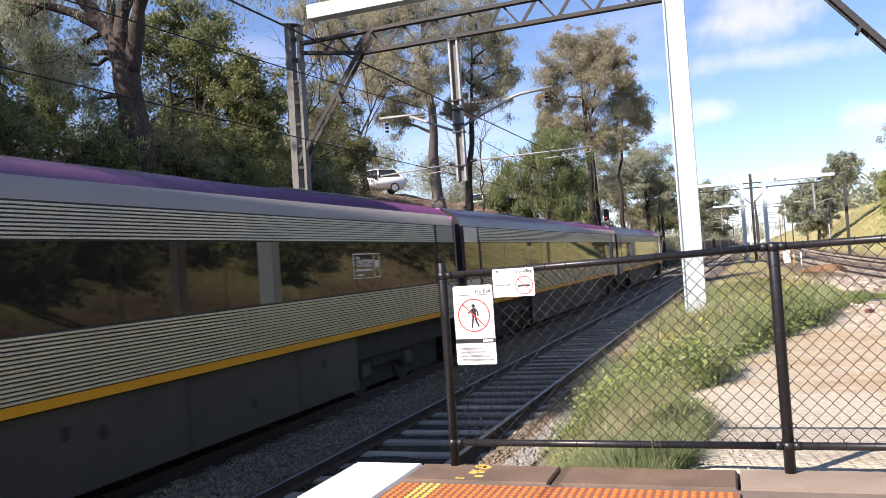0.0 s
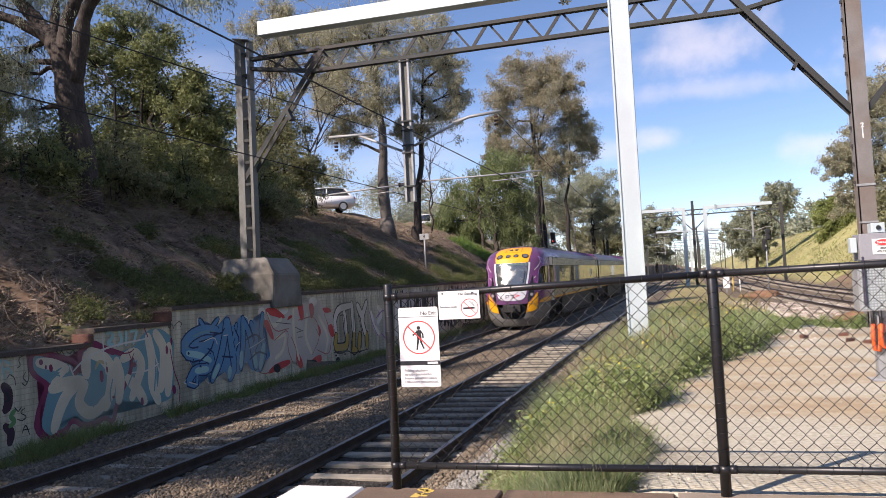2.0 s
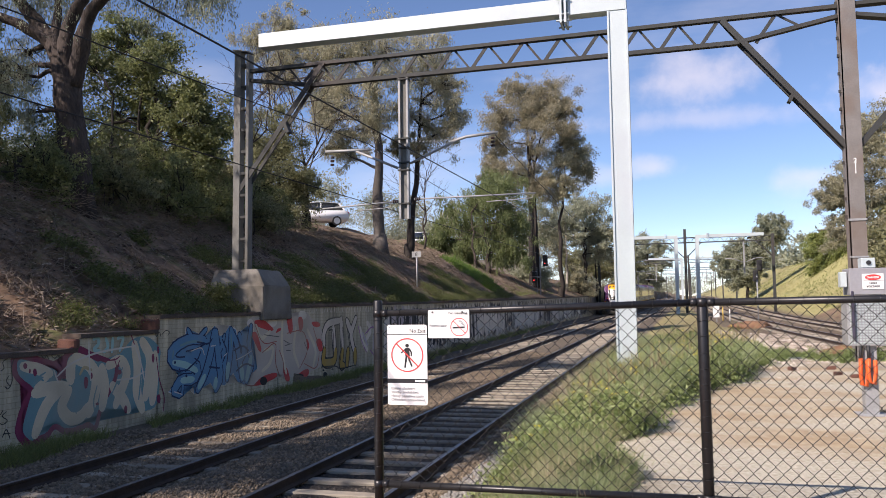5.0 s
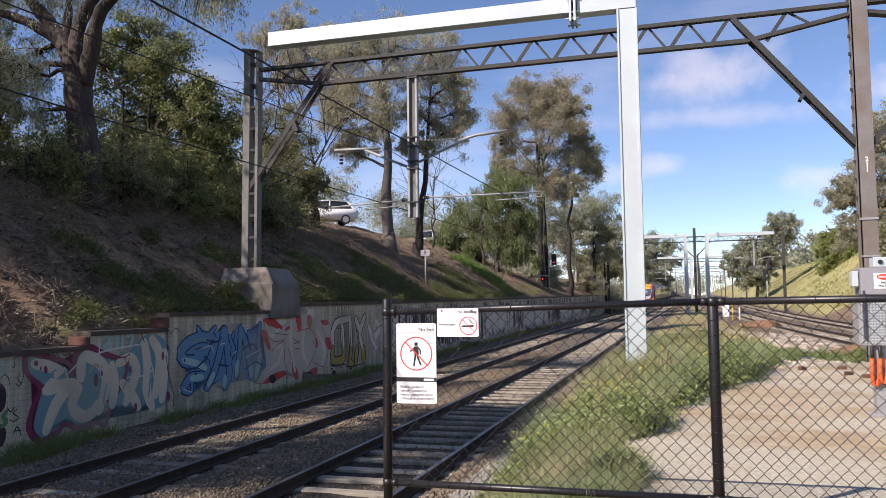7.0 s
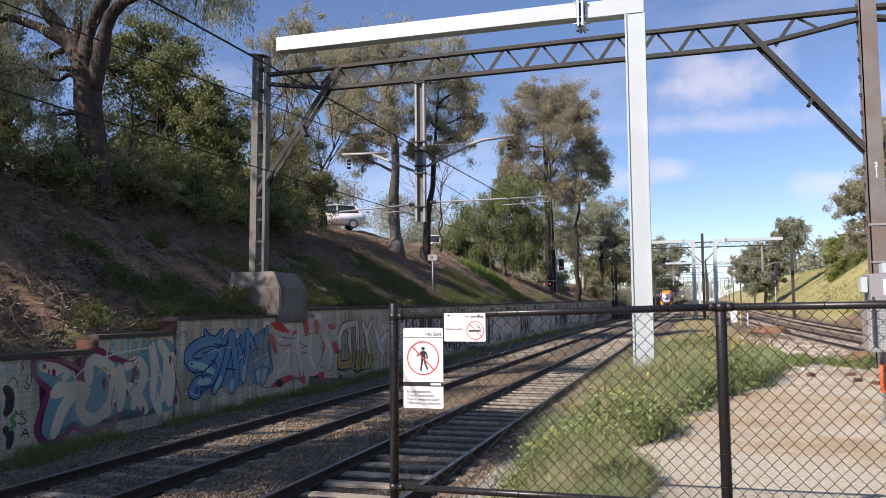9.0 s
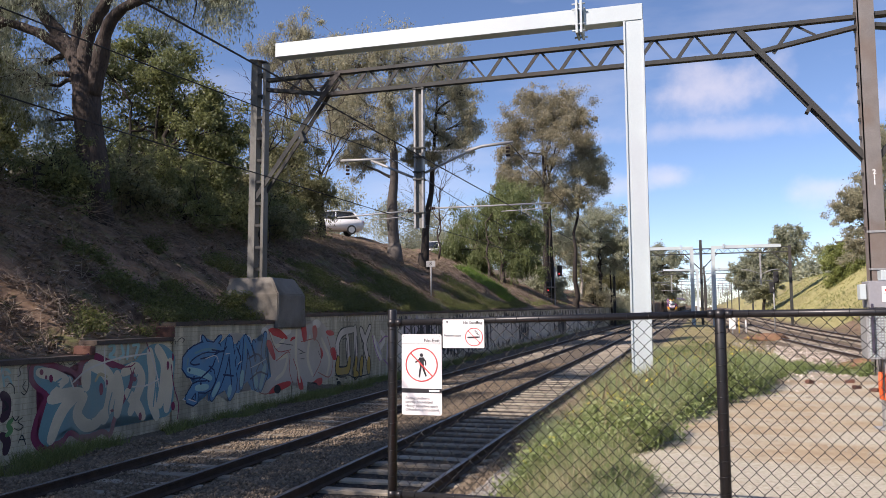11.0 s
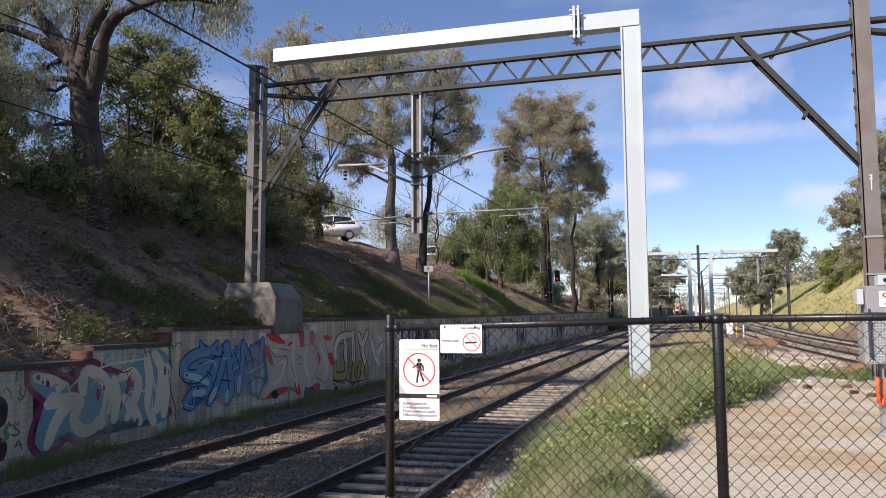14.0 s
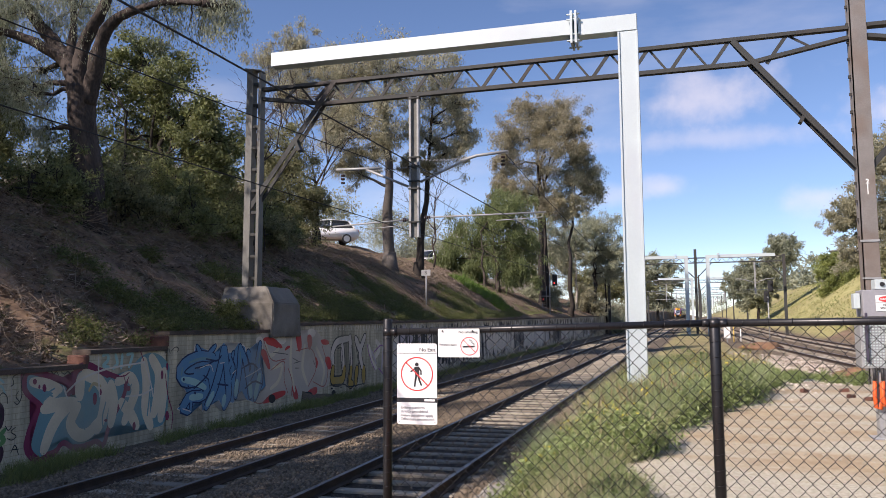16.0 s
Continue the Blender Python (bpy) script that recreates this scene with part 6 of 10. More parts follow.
build_tree(29, -19.3, 33.0, 7.6, 0.16, [(-21.6, 14.4, 1.5), (-19.5, 14.6, 1.5), (-20.5, 12.0, 1.7), (-18.3, 12.1, 1.5), (-17.0, 11.7, 1.1), (-21.1, 9.7, 1.5), (-18.6, 9.5, 1.5), (-16.5, 9.5, 1.2)],
           "leaf_dark", "bark_dark", "second dense evergreen tree behind the shrubs", 520, (0.17, 0.07), 0.35, stems=2)
build_tree(30, -20.5, 22.0, 8.0, 0.2, [(-20.8, 12.8, 1.3), (-21.4, 14.5, 1.6), (-24.0, 13.0, 1.5), (-19.4, 13.6, 1.0), (-22.3, 10.2, 1.4)],
           "leaf_pepper", "bark", "olive-green tree behind the pepper tree", 560, (0.15, 0.04), 0.6, clumps=32, hang=0.6)
build_tree(14, -23.2, 30.0, 8.0, 0.14, [(-24.8, 9.3, 1.3), (-26.8, 10.2, 1.35), (-23.2, 10.2, 1.0), (-22.5, 9.0, 1.1), (-20.5, 9.0, 1.0)], "leaf_pepper", "bark_dark", "sparse olive shrub behind the bank", 700, (0.14, 0.05), 0.35, category="shrub", name="shrub")
build_tree(15, -13.8, 35.5, 6.3, 0.18, [(-14.3, 11.0, 1.2), (-13.5, 9.4, 1.3), (-13.0, 7.6, 1.0), (-14.9, 8.6, 1.2), (-15.3, 10.5, 0.85), (-12.6, 8.4, 0.6), (-14.2, 7.4, 1.0), (-16.2, 8.3, 1.1)],
           "leaf_dark", "bark_dark", "dense dark green shrub beside the steel mast", 2300, (0.13, 0.055), 0.35, stems=3, category="shrub", name="shrub")
build_tree(24, -19.5, 33.0, 7.9, 0.14, [(-19.2, 9.2, 1.2), (-20.8, 10.2, 1.2), (-18.2, 9.0, 0.9), (-21.5, 9.0, 1.0)], "leaf_gum", "bark_dark", "olive shrub above the cutting", 1700, (0.15, 0.05), 0.4, category="shrub", name="shrub")
for k, (x, y, h) in enumerate(((-13.2, 15.0, 1.9), (-13.4, 21.0, 1.7), (-12.8, 23.5, 1.8), (-13.2, 26.5, 2.0), (-12.6, 29.5, 1.6), (-15.4, 23.0, 0.8), (-12.9, 32.0, 1.7), (-16.5, 29.0, 3.0), (-12.0, 17.0, 1.0), (-11.9, 20.5, 1.1), (-11.6, 23.0, 1.3), (-11.8, 25.5, 1.2), (-12.4, 19.0, 1.5), (-11.4, 28.0, 1.0), (-13.2, 13.0, 1.6))):
    z = ground_z(x, y, False)
    build_tree(60 + k, x, y, z, 0.06, [(x - 0.6, z + h * 0.55, 0.75), (x + 0.5, z + h * 0.5, 0.7), (x, z + h, 0.7), (x - 0.9, z + h * 0.3, 0.6), (x + 0.8, z + 0.35, 0.5)], ("leaf_shrub", "leaf_dark", "leaf_shrub", "leaf_shrub")[k % 4], "bark_dark", "low dark shrub along the crest of the bank", 850, (0.11, 0.045), 0.3, stems=2, category="shrub", name="shrub")
# gums further along
build_tree(16, -11.2, 42.5, 5.6, 0.36, [(-17.2, 19.0, 1.09), (-19.1, 18.5, 0.93), (-17.6, 17.3, 1.32), (-15.7, 17.4, 1.3), (-14.0, 17.0, 1.28), (-12.3, 17.4, 1.27), (-10.7, 17.3, 1.36), (-17.8, 16.1, 0.95), (-15.0, 15.5, 1.28), (-13.3, 14.6, 1.37), (-11.2, 15.0, 1.24), (-14.0, 13.1, 1.25), (-12.4, 12.6, 1.12), (-11.0, 13.2, 1.11), (-14.0, 11.5, 0.79), (-14.8, 13.8, 0.8)],
           "leaf_gum", "bark_pale", "tall gum tree with open bronze-green crown", 1800, (0.17, 0.042), 0.65, stems=1, fork=0.45, clumps=36, wobble=0.03, taper=0.3, lean=(2.0, 0))
build_tree(17, -10.6, 46.0, 5.7, 0.27, [(-9.9, 18.3, 1.34), (-8.7, 17.5, 1.2), (-10.0, 16.0, 1.2), (-9.0, 14.8, 1.19), (-9.3, 13.3, 0.99), (-10.4, 14.1, 0.95), (-9.8, 12.0, 0.66), (-8.5, 16.1, 0.95), (-11.2, 12.2, 0.59), (-7.9, 15.7, 0.83), (-7.6, 13.9, 0.82), (-7.9, 12.7, 0.7)],
           "leaf_gum", "bark_dark", "dark-trunked gum tree with grey-green crown", 1250, (0.17, 0.042), 0.6, fork=0.5, clumps=36, wobble=0.03)
build_tree(18, -8.2, 79.0, 5.2, 0.36, [(-9.4, 24.0, 1.5), (-6.3, 23.7, 1.6), (-4.8, 21.8, 1.18), (-11.0, 21.3, 1.6), (-8.5, 20.7, 2.05), (-6.0, 19.8, 1.95), (-11.5, 18.6, 1.5), (-8.3, 17.4, 2.15), (-11.9, 16.1, 1.25), (-10.0, 14.8, 1.63), (-7.3, 14.1, 1.47), (-7.4, 22.3, 1.5)],
           "leaf_gum_brown", "bark_dark", "very tall gum with dense bronze crown and dark trunks", 2500, (0.24, 0.07), 0.5, stems=3, fork=0.5, clumps=36, wobble=0.02)
build_tree(19, -5.6, 80.5, 5.0, 0.26, [(-4.1, 17.7, 1.6), (-3.4, 16.0, 1.24), (-5.7, 16.3, 1.8), (-5.3, 14.0, 1.16), (-4.6, 19.3, 1.1)], "leaf_gum", "bark_dark", "gum tree with dark grey-green crown", 2600, (0.24, 0.07), 0.5, fork=0.5, clumps=36)
build_tree(20, -10.4, 68.0, 5.1, 0.2, [(-13.5, 9.6, 2.0), (-11.4, 11.0, 1.9), (-8.9, 11.7, 1.7), (-12.5, 7.1, 1.5), (-9.9, 8.5, 2.0), (-7.9, 9.4, 1.5), (-15.1, 8.2, 1.35), (-10.4, 12.3, 1.4), (-8.4, 6.9, 1.2)],
           "leaf_light", "bark", "light green willow-like tree with hanging leaves on the bank", 2200, (0.22, 0.05), 0.75, stems=2, clumps=32, hang=1.2)
build_tree(21, -4.9, 100.0, 5.2, 0.24, [(-5.8, 14.3, 1.84), (-3.7, 13.5, 2.03), (-6.6, 12.2, 1.74), (-2.1, 11.0, 1.74), (-4.5, 10.6, 1.74), (-8.0, 10.8, 1.45), (-3.0, 8.8, 1.2)], "leaf_far", "bark_dark", "gum tree leaning over the cutting", 1700, (0.28, 0.085), 0.5, stems=2, fork=0.4, clumps=32)
build_tree(22, -1.6, 120.0, 5.6, 0.2, [(-2.0, 8.0, 2.3), (-4.0, 7.2, 2.0), (0.2, 7.2, 1.6), (-6.5, 8.0, 2.2), (-9.0, 8.6, 2.2)], "leaf_dark", "bark_dark", "dark shrubs along the far cutting", 1500, (0.3, 0.12), 0.3, category="shrub", name="shrub")
build_tree(23, -11.5, 96.0, 5.6, 0.2, [(-12.5, 12.0, 2.6), (-16.0, 11.0, 2.8), (-9.6, 10.0, 2.0), (-19.0, 12.0, 3.0), (-13.5, 8.2, 2.2)], "leaf_gum", "bark_dark", "grey-green gums behind the bank", 2000, (0.3, 0.1), 0.45, stems=2)
for k, (x, y, h, r) in enumerate(((-8.6, 82.0, 1.8, 1.1), (-5.6, 98.0, 2.0, 1.1), (-3.8, 108.0, 2.6, 1.3), (-2.6, 114.0, 3.0, 1.4), (-10.8, 90.0, 2.4, 1.4))):
    z = ground_z(x, y, False)
    build_tree(130 + k, x, y, z, 0.08, [(x - 1.2, z + h * 0.4, r), (x + 1.0, z + h * 0.45, r * 0.9), (x, z + h, r), (x - 0.4, z + h * 0.7, r), (x + 0.7, z + 0.5, r * 0.7)], ("leaf_far", "leaf_gum", "leaf_far")[k % 3], "bark_dark", "dull green shrub along the crest of the far bank", 800, (0.24, 0.08), 0.4, stems=3, category="shrub", name="shrub")
for k, (x, y, h, rr) in enumerate(((-6.9, 97.0, 13.5, 0.17), (-3.9, 104.0, 12.0, 0.16), (-8.9, 88.0, 13.0, 0.18))):
    z = ground_z(x, y, False)
    build_tree(140 + k, x, y, z, rr, [(x - 0.9, h - 1.5, 1.2), (x + 0.9, h - 0.8, 1.2), (x, h, 1.2), (x + 1.3, h - 3.0, 1.0), (x - 1.2, h - 3.6, 1.0)], "leaf_far", ("bark_white", "bark_dark")[k % 2], "slender gum tree on the far bank", 600, (0.26, 0.08), 0.5, stems=1, fork=0.5, wobble=0.04, taper=0.35)
build_tree(25, 1.0, 190.0, 4.5, 0.35, [(0.3, 15.6, 2.2), (3.7, 14.2, 1.8), (1.7, 11.7, 2.3), (-0.3, 8.2, 2.8), (4.3, 10.6, 1.3), (-2.0, 13.1, 1.9), (2.0, 7.4, 2.2)], "leaf_far", "bark_dark", "distant dark gum beside the line", 1300, (0.5, 0.2), 0.3, fork=0.4)
build_tree(26, 18.6, 150.0, 6.0, 0.3, [(22.2, 15.8, 1.44), (24.0, 15.3, 1.55), (21.7, 13.9, 1.44), (23.4, 13.4, 1.44), (20.3, 11.6, 1.6), (17.6, 11.7, 1.4), (18.9, 9.7, 1.6), (16.2, 10.8, 1.4), (14.8, 9.3, 1.3), (21.1, 10.2, 1.5), (17.5, 9.3, 1.4), (15.7, 7.4, 1.3), (18.6, 7.2, 1.5), (20.6, 8.0, 1.4), (17.2, 6.2, 1.3), (19.4, 5.6, 1.3)], "leaf_far", "bark_dark", "grey-green gum on the far grassy bank", 1300, (0.42, 0.16), 0.3, fork=0.35)
build_tree(27, 26.9, 125.0, 6.5, 0.2, [(26.7, 11.5, 0.75), (25.7, 10.7, 0.94), (27.2, 10.5, 1.00), (28.7, 10.8, 0.94), (25.1, 9.5, 0.94), (26.7, 9.4, 1.19), (28.5, 9.3, 1.12), (25.8, 8.3, 1.00), (27.6, 8.0, 1.12), (28.9, 7.7, 1.00), (26.8, 7.0, 1.00), (25.8, 6.7, 0.88), (28.2, 6.5, 1.00), (29.9, 8.9, 1.00)], "leaf_pine", "bark_dark", "bushy pine on the grassy bank", 900, (0.32, 0.1), 0.15, fork=0.1)
build_tree(28, 21.8, 80.0, 6.4, 0.26, [(24.1, 18.5, 1.6), (22.6, 16.9, 1.5), (24.1, 15.7, 2.1), (21.5, 14.4, 1.4), (23.1, 13.3, 1.8), (20.2, 12.7, 1.18), (19.3, 11.4, 1.02), (21.1, 11.8, 1.42), (23.6, 10.8, 1.82), (20.3, 8.6, 1.3), (23.8, 8.4, 1.8), (26.0, 13.0, 2.2), (27.0, 16.5, 2.2)], "leaf_gum", "bark_dark", "gum tree at the top of the grassy bank", 1900, (0.25, 0.08), 0.45, fork=0.35)
# unseen trees on the right bank, added to darken what the train windows reflect
for k, (x, y, h) in enumerate(((31, 8, 15), (33, 24, 16), (30, 40, 15), (32, -10, 16), (34, 58, 15), (30, -28, 15))):
    z = ground_z(x, y, False)
    build_tree(80 + k, x, y, z, 0.3, [(x - 2.5, z + 3.0, 2.4), (x + 2.2, z + 3.6, 2.4), (x, z + 6.0, 2.6), (x - 1.5, z + 8.0, 2.2), (x + 0.6, z + 1.6, 2.4), (x - 3.5, z + 1.4, 2.0)], "leaf_gum", "bark_dark", "unseen dense gum tree added to darken the window reflections", 700, (0.45, 0.2), 0.35, twigs=False)
# dark shrubs, mostly out of view, added for the train windows to reflect
for k in range(15):
    y = -12 + 6.6 * k
    x = cx2(y) + 10.5 + (k % 3) * 1.3
    z = ground_z(x, y, False)
    build_tree(100 + k, x, y, z, 0.14, [(x - 0.8, z + 1.4, 1.6), (x + 0.6, z + 2.6, 1.7), (x, z + 4.2, 1.6), (x - 0.4, z + 1.2, 1.8), (x + 0.4, z + 3.2, 1.9)], "leaf_dark", "bark_dark", "dense dark shrub added mostly out of view to darken window reflections", 420, (0.42, 0.22), 0.3, twigs=False, category="shrub", name="shrub")
# unseen trees along the bank beside and behind the platform, added to shade the cutting
build_tree(46, -10.6, 3.6, 5.4, 0.3, [(-8.0, 10.4, 1.5), (-8.7, 11.5, 1.5), (-7.6, 9.5, 1.0)], "leaf_dark", "bark", "unseen leafy tree added to shade the near track", 1500, (0.24, 0.09), 0.35, twigs=False)
build_tree(47, -10.9, 6.6, 5.4, 0.24, [(-8.3, 10.5, 1.0), (-8.9, 11.4, 1.1)], "leaf_dark", "bark", "unseen slender leafy tree added to shade the near track", 1100, (0.24, 0.09), 0.35, twigs=False)
for k, (x, y, h) in enumerate(((-14.5, 8.5, 13.0), (-13.0, 0.0, 13.5), (-18.0, 13.0, 14.0), (-16.5, -8.0, 14.0), (-21.0, 4.0, 15.0))):
    build_tree(40 + k, x, y, 6.8, 0.3, [(x - 1.5, h - 2.6, 2.0), (x + 1.6, h - 2.4, 2.0), (x, h - 0.6, 2.2), (x + 0.6, h - 4.4, 1.8), (x - 2.6, h - 4.0, 1.6)], "leaf_dark", "bark", "unseen leafy tree added to shade the bank and wall", 1500, (0.24, 0.09), 0.35, twigs=False)


def build_bare_tree(seed, x, y, z, h, r, label, spread=0.5):
    rng = random.Random(seed)
    t = empty("bare_tree", x, y, z, label, "tree")
    bm = bmesh.new()

    def grow(p, d, L, rad, lvl):
        q = p + d * L
        pts = limb(bm, p, q, rad, rad * 0.55, rng, 0.16, 4, 5 if lvl < 2 else 4)
        if lvl >= 5:
            return
        for k in range(3 if lvl < 4 else 2):
            nd = (d + Vector((rng.gauss(0, 1), rng.gauss(0, 1), rng.gauss(0.15, 0.7))) * spread).normalized()
            grow(pts[-1] if k < 2 else pts[2], nd, L * rng.uniform(0.55, 0.8), rad * 0.58, lvl + 1)

    grow(Vector((0, 0, -0.3)), Vector((0.05, 0, 1)), h * 0.36, r, 0)
    part("trunk", bm, M["bark"], t)


build_bare_tree(3, -14.8, 40.0, 7.0, 9.5, 0.11, "leafless tree with fine grey twigs", 0.5)
build_bare_tree(4, -15.8, 38.5, 7.2, 11.5, 0.10, "leafless tree with fine grey twigs", 0.42)
build_bare_tree(8, -13.0, 30.0, 6.3, 7.5, 0.08, "leafless tree with fine grey twigs", 0.5)
build_bare_tree(5, -14.4, 62.0, 7.2, 8.5, 0.10, "leafless tree with pinkish twigs", 0.4)


# ---- low growth and stones ----
def blades(rng, pts, h, w, lean=0.35):
    n = len(pts)
    hh = h * (0.4 + 0.9 * rng.random((n, 1)))
    a = rng.random((n, 1)) * 6.283
    side = np.concatenate([np.cos(a), np.sin(a), np.zeros((n, 1))], 1)
    tip = np.concatenate([rng.normal(size=(n, 2)) * lean, np.ones((n, 1))], 1) * hh
    ww = w * (0.6 + 0.8 * rng.random((n, 1)))
    return np.stack([pts - side * ww, pts + side * ww, pts + tip * 0.6 + side * ww * 0.7, pts + tip], 1)


def on_ground(rng, n, xr, yr, keep, power=1.0):
    out = []
    while len(out) < n:
        x, y = rng.uniform(*xr), yr[0] + (yr[1] - yr[0]) * rng.random() ** power
        if keep(x, y):
            out.append((x, y, ground_z(x, y)))
    return np.array(out)


def patch(x, y, s, k):
    return noise.noise((x * s, y * s, k))


def build_low_growth():
    nr = np.random.default_rng(7)

    def strip_ok(x, y):
        return x - cx(y) > 2.25 - 0.35 * smooth(9, 13, y) + 0.3 * patch(x, y, 1.3, 3) and x < pad_edge(y) - 0.05 + 0.35 * patch(0.3, y, 0.8, 0)

    p = on_ground(nr, 150000, (1.9, 8), (5.45, 34), lambda x, y: strip_ok(x, y) and patch(x, y, 1.6, 40) > -0.15 + 0.28 * smooth(8, 11, y) and (y < 22 or x < 5.6), 1.3)
    tall = np.array([[0.19 + 0.43 * smooth(7.0, 13, y) + (0.22 + 0.14 * smooth(7, 11, y)) * patch(x, y, 1.3, 41) - 0.16 * (1 - smooth(2.1, 2.9, x - cx(y)))] for x, y, z in p]).clip(0.12, 1.05)
    tall *= np.array([[1 - 0.65 * smooth(5.2, 6.4, x) * smooth(13, 20, y)] for x, y, z in p])
    q = blades(nr, p, tall, 0.0017 + 0.00026 * p[:, 1:2], 0.42)
    quads("long_grass", q, M["grass_long"])
    tagged(bpy.context.scene.objects["long_grass"], "long seeding green grass on the bank beside the track", "grass", kind="stuff")
    p = on_ground(nr, 30000, (1.9, 8), (5.45, 30), lambda x, y: strip_ok(x, y) and (y < 8.4 + 1.5 * patch(x, y, 0.7, 9) or patch(x, y, 0.7, 9) > 0.12 and x < 4.2 or patch(x, y, 0.5, 19) > 0.28), 1.0)
    quads("dry_grass", blades(nr, p, 0.32 + 0.18 * (p[:, 1:2] > 9), 0.0014 + 0.00024 * p[:, 1:2], 0.55), M["grass_dry"])
    tagged(bpy.context.scene.objects["dry_grass"], "dry straw-coloured grass among the green", "grass", kind="stuff")
    # leafy weeds with yellow flowers
    cs, rs, ns, fl = [], [], [], []
    c = on_ground(nr, 3600, (2.5, 8.2), (6.2, 32), lambda x, y: strip_ok(x, y) and (x - cx(y)) > 2.5 + 0.4 * patch(x, y, 0.6, 4) and (patch(x, y, 0.5, 12) > -0.12 or y > 10.5) and 8.6 + 1.5 * patch(x, y, 0.8, 13) - 1.6 * smooth(3.2, 3.8, x) < y < 27, 1.0)
    for x, y, z in c:
        h = (nr.uniform(0.15, 0.55) + 0.35 * smooth(10, 15, y) * nr.random()) * (1 - 0.5 * smooth(5.2, 6.4, x) * smooth(13, 20, y))
        for k in range(4):
            cs.append((x + nr.normal() * 0.14, y + nr.normal() * 0.14, z + h * (k + 0.3) / 4))
            rs.append(0.15), ns.append(60)
        if nr.random() < 0.07:
            for k in range(4):
                fl.append((x + nr.normal() * 0.12, y + nr.normal() * 0.12, z + h * 1.1 + nr.uniform(0, 0.15)))
    quads("weeds", leaf_cloud(nr, cs, rs, ns, 0.055, 0.026, 0.15, 0.8), M["weed"])
    tagged(bpy.context.scene.objects["weeds"], "leafy green weeds beside the gravel pad", "weeds", kind="stuff")
    fl = np.array(fl)
    quads("weed_flowers", leaf_cloud(nr, fl, [0.02] * len(fl), [3] * len(fl), 0.022, 0.02, 0.0), M["flower"])
    tagged(bpy.context.scene.objects["weed_flowers"], "small yellow flowers on the weeds", "flowers", kind="stuff")
    cs, rs, ns = [], [], []
    for x, y, z in on_ground(nr, 900, (1.9, 4.4), (5.5, 10), lambda x, y: strip_ok(x, y) and patch(x, y, 1.1, 15) > -0.15, 1.2):
        h = nr.uniform(0.06, 0.26)
        for k in range(3):
            cs.append((x + nr.normal() * 0.05, y + nr.normal() * 0.05, z + h * (k + 0.3) / 3)), rs.append(0.10), ns.append(34)
    quads("fine_weeds", leaf_cloud(nr, cs, rs, ns, 0.075, 0.009, 0.0, 1.2), M["weed_dark"])
    tagged(bpy.context.scene.objects["fine_weeds"], "fine dark green weeds in the grass by the fence", "weeds", kind="stuff")
    # broad-leaved weed clumps along the edge of the pad and behind it
    cs, rs, ns = [], [], []
    pts = np.concatenate([on_ground(nr, 700, (2.6, 8.4), (8.9, 24), lambda x, y: strip_ok(x, y) and x > pad_edge(y) - (1.5 + 1.5 * smooth(10, 13, y)) + 0.5 * patch(x, y, 0.7, 60), 1.0),
                          on_ground(nr, 120, (6.2, 12.5), (18, 37), lambda x, y: x > pad_edge(y) - 0.3 and patch(x, y, 0.45, 61) > -0.02 and y > 20 and y < 34, 1.0)])
    tallw = np.array([(x, y, ground_z(x, y)) for x, y in zip(nr.normal(5.0, 0.5, 70), nr.normal(23.5, 2.2, 70))])
    for x, y, z in tallw:
        h = nr.uniform(0.5, 1.25)
        for k in range(5):
            cs.append((x + nr.normal() * 0.1, y + nr.normal() * 0.1, z + h * (k + 0.4) / 5)), rs.append(0.2), ns.append(45)
    for x, y, z in pts:
        h, r = nr.uniform(0.15, 0.5) * (1 - 0.35 * smooth(6, 7, x)), nr.uniform(0.14, 0.3)
        for k in range(3):
            cs.append((x + nr.normal() * 0.06, y + nr.normal() * 0.06, z + h * (k + 0.2) / 3)), rs.append(r * (1.1 - 0.2 * k)), ns.append(130)
    quads("broad_weeds", leaf_cloud(nr, cs, rs, ns, 0.07, 0.026, 0.0, 0.8), M["weed_dark"])
    tagged(bpy.context.scene.objects["broad_weeds"], "broad-leaved dark green weeds in clumps by the gravel", "weeds", kind="stuff")
    # tall dry stalks and seed heads towards the mast and beyond
    p = on_ground(nr, 900, (2.4, 8.5), (9, 33), lambda x, y: strip_ok(x, y) and patch(x, y, 0.6, 50) > 0.0, 1.0)
    p = np.concatenate([p, np.repeat(tallw, 5, 0) + nr.normal(size=(len(tallw) * 5, 3)) * np.array([0.2, 0.2, 0])])
    quads("tall_stalks", np.concatenate([blades(nr, p, 0.95, 0.008, 0.14), blades(nr, np.repeat(p, 3, 0) + nr.normal(size=(len(p) * 3, 3)) * np.array([0.05, 0.05, 0.1]) + np.array([0, 0, 0.55]), 0.22, 0.01, 0.5)]), M["stalk"])
    tagged(bpy.context.scene.objects["tall_stalks"], "tall brownish weed stalks with seed heads", "weeds", kind="stuff")
    # bank: green ground cover, dead sticks, litter
    def bank(x, y):
        return x - cx(y) < -6.95
    def cover(x, y):
        """Where the green creeper grows: along the wall, thinning up the slope."""
        up = -6.8 - (x - cx(y))
        return patch(x, y, 0.28, 21) - 0.9 * (1 - smooth(12.0, 17.0, y)) + 0.55 * patch(x, y, 0.9, 22) + 0.5 - 0.24 * up > 0.05 + 0.15 * smooth(30, 45, y)

    p = on_ground(nr, 46000, (-11.5, -6.3), (8.5, 80), lambda x, y: bank(x, y) and cover(x, y), 1.5)
    quads("bank_grass", blades(nr, p, 0.12, 0.005, 0.6), M["bank_green"])
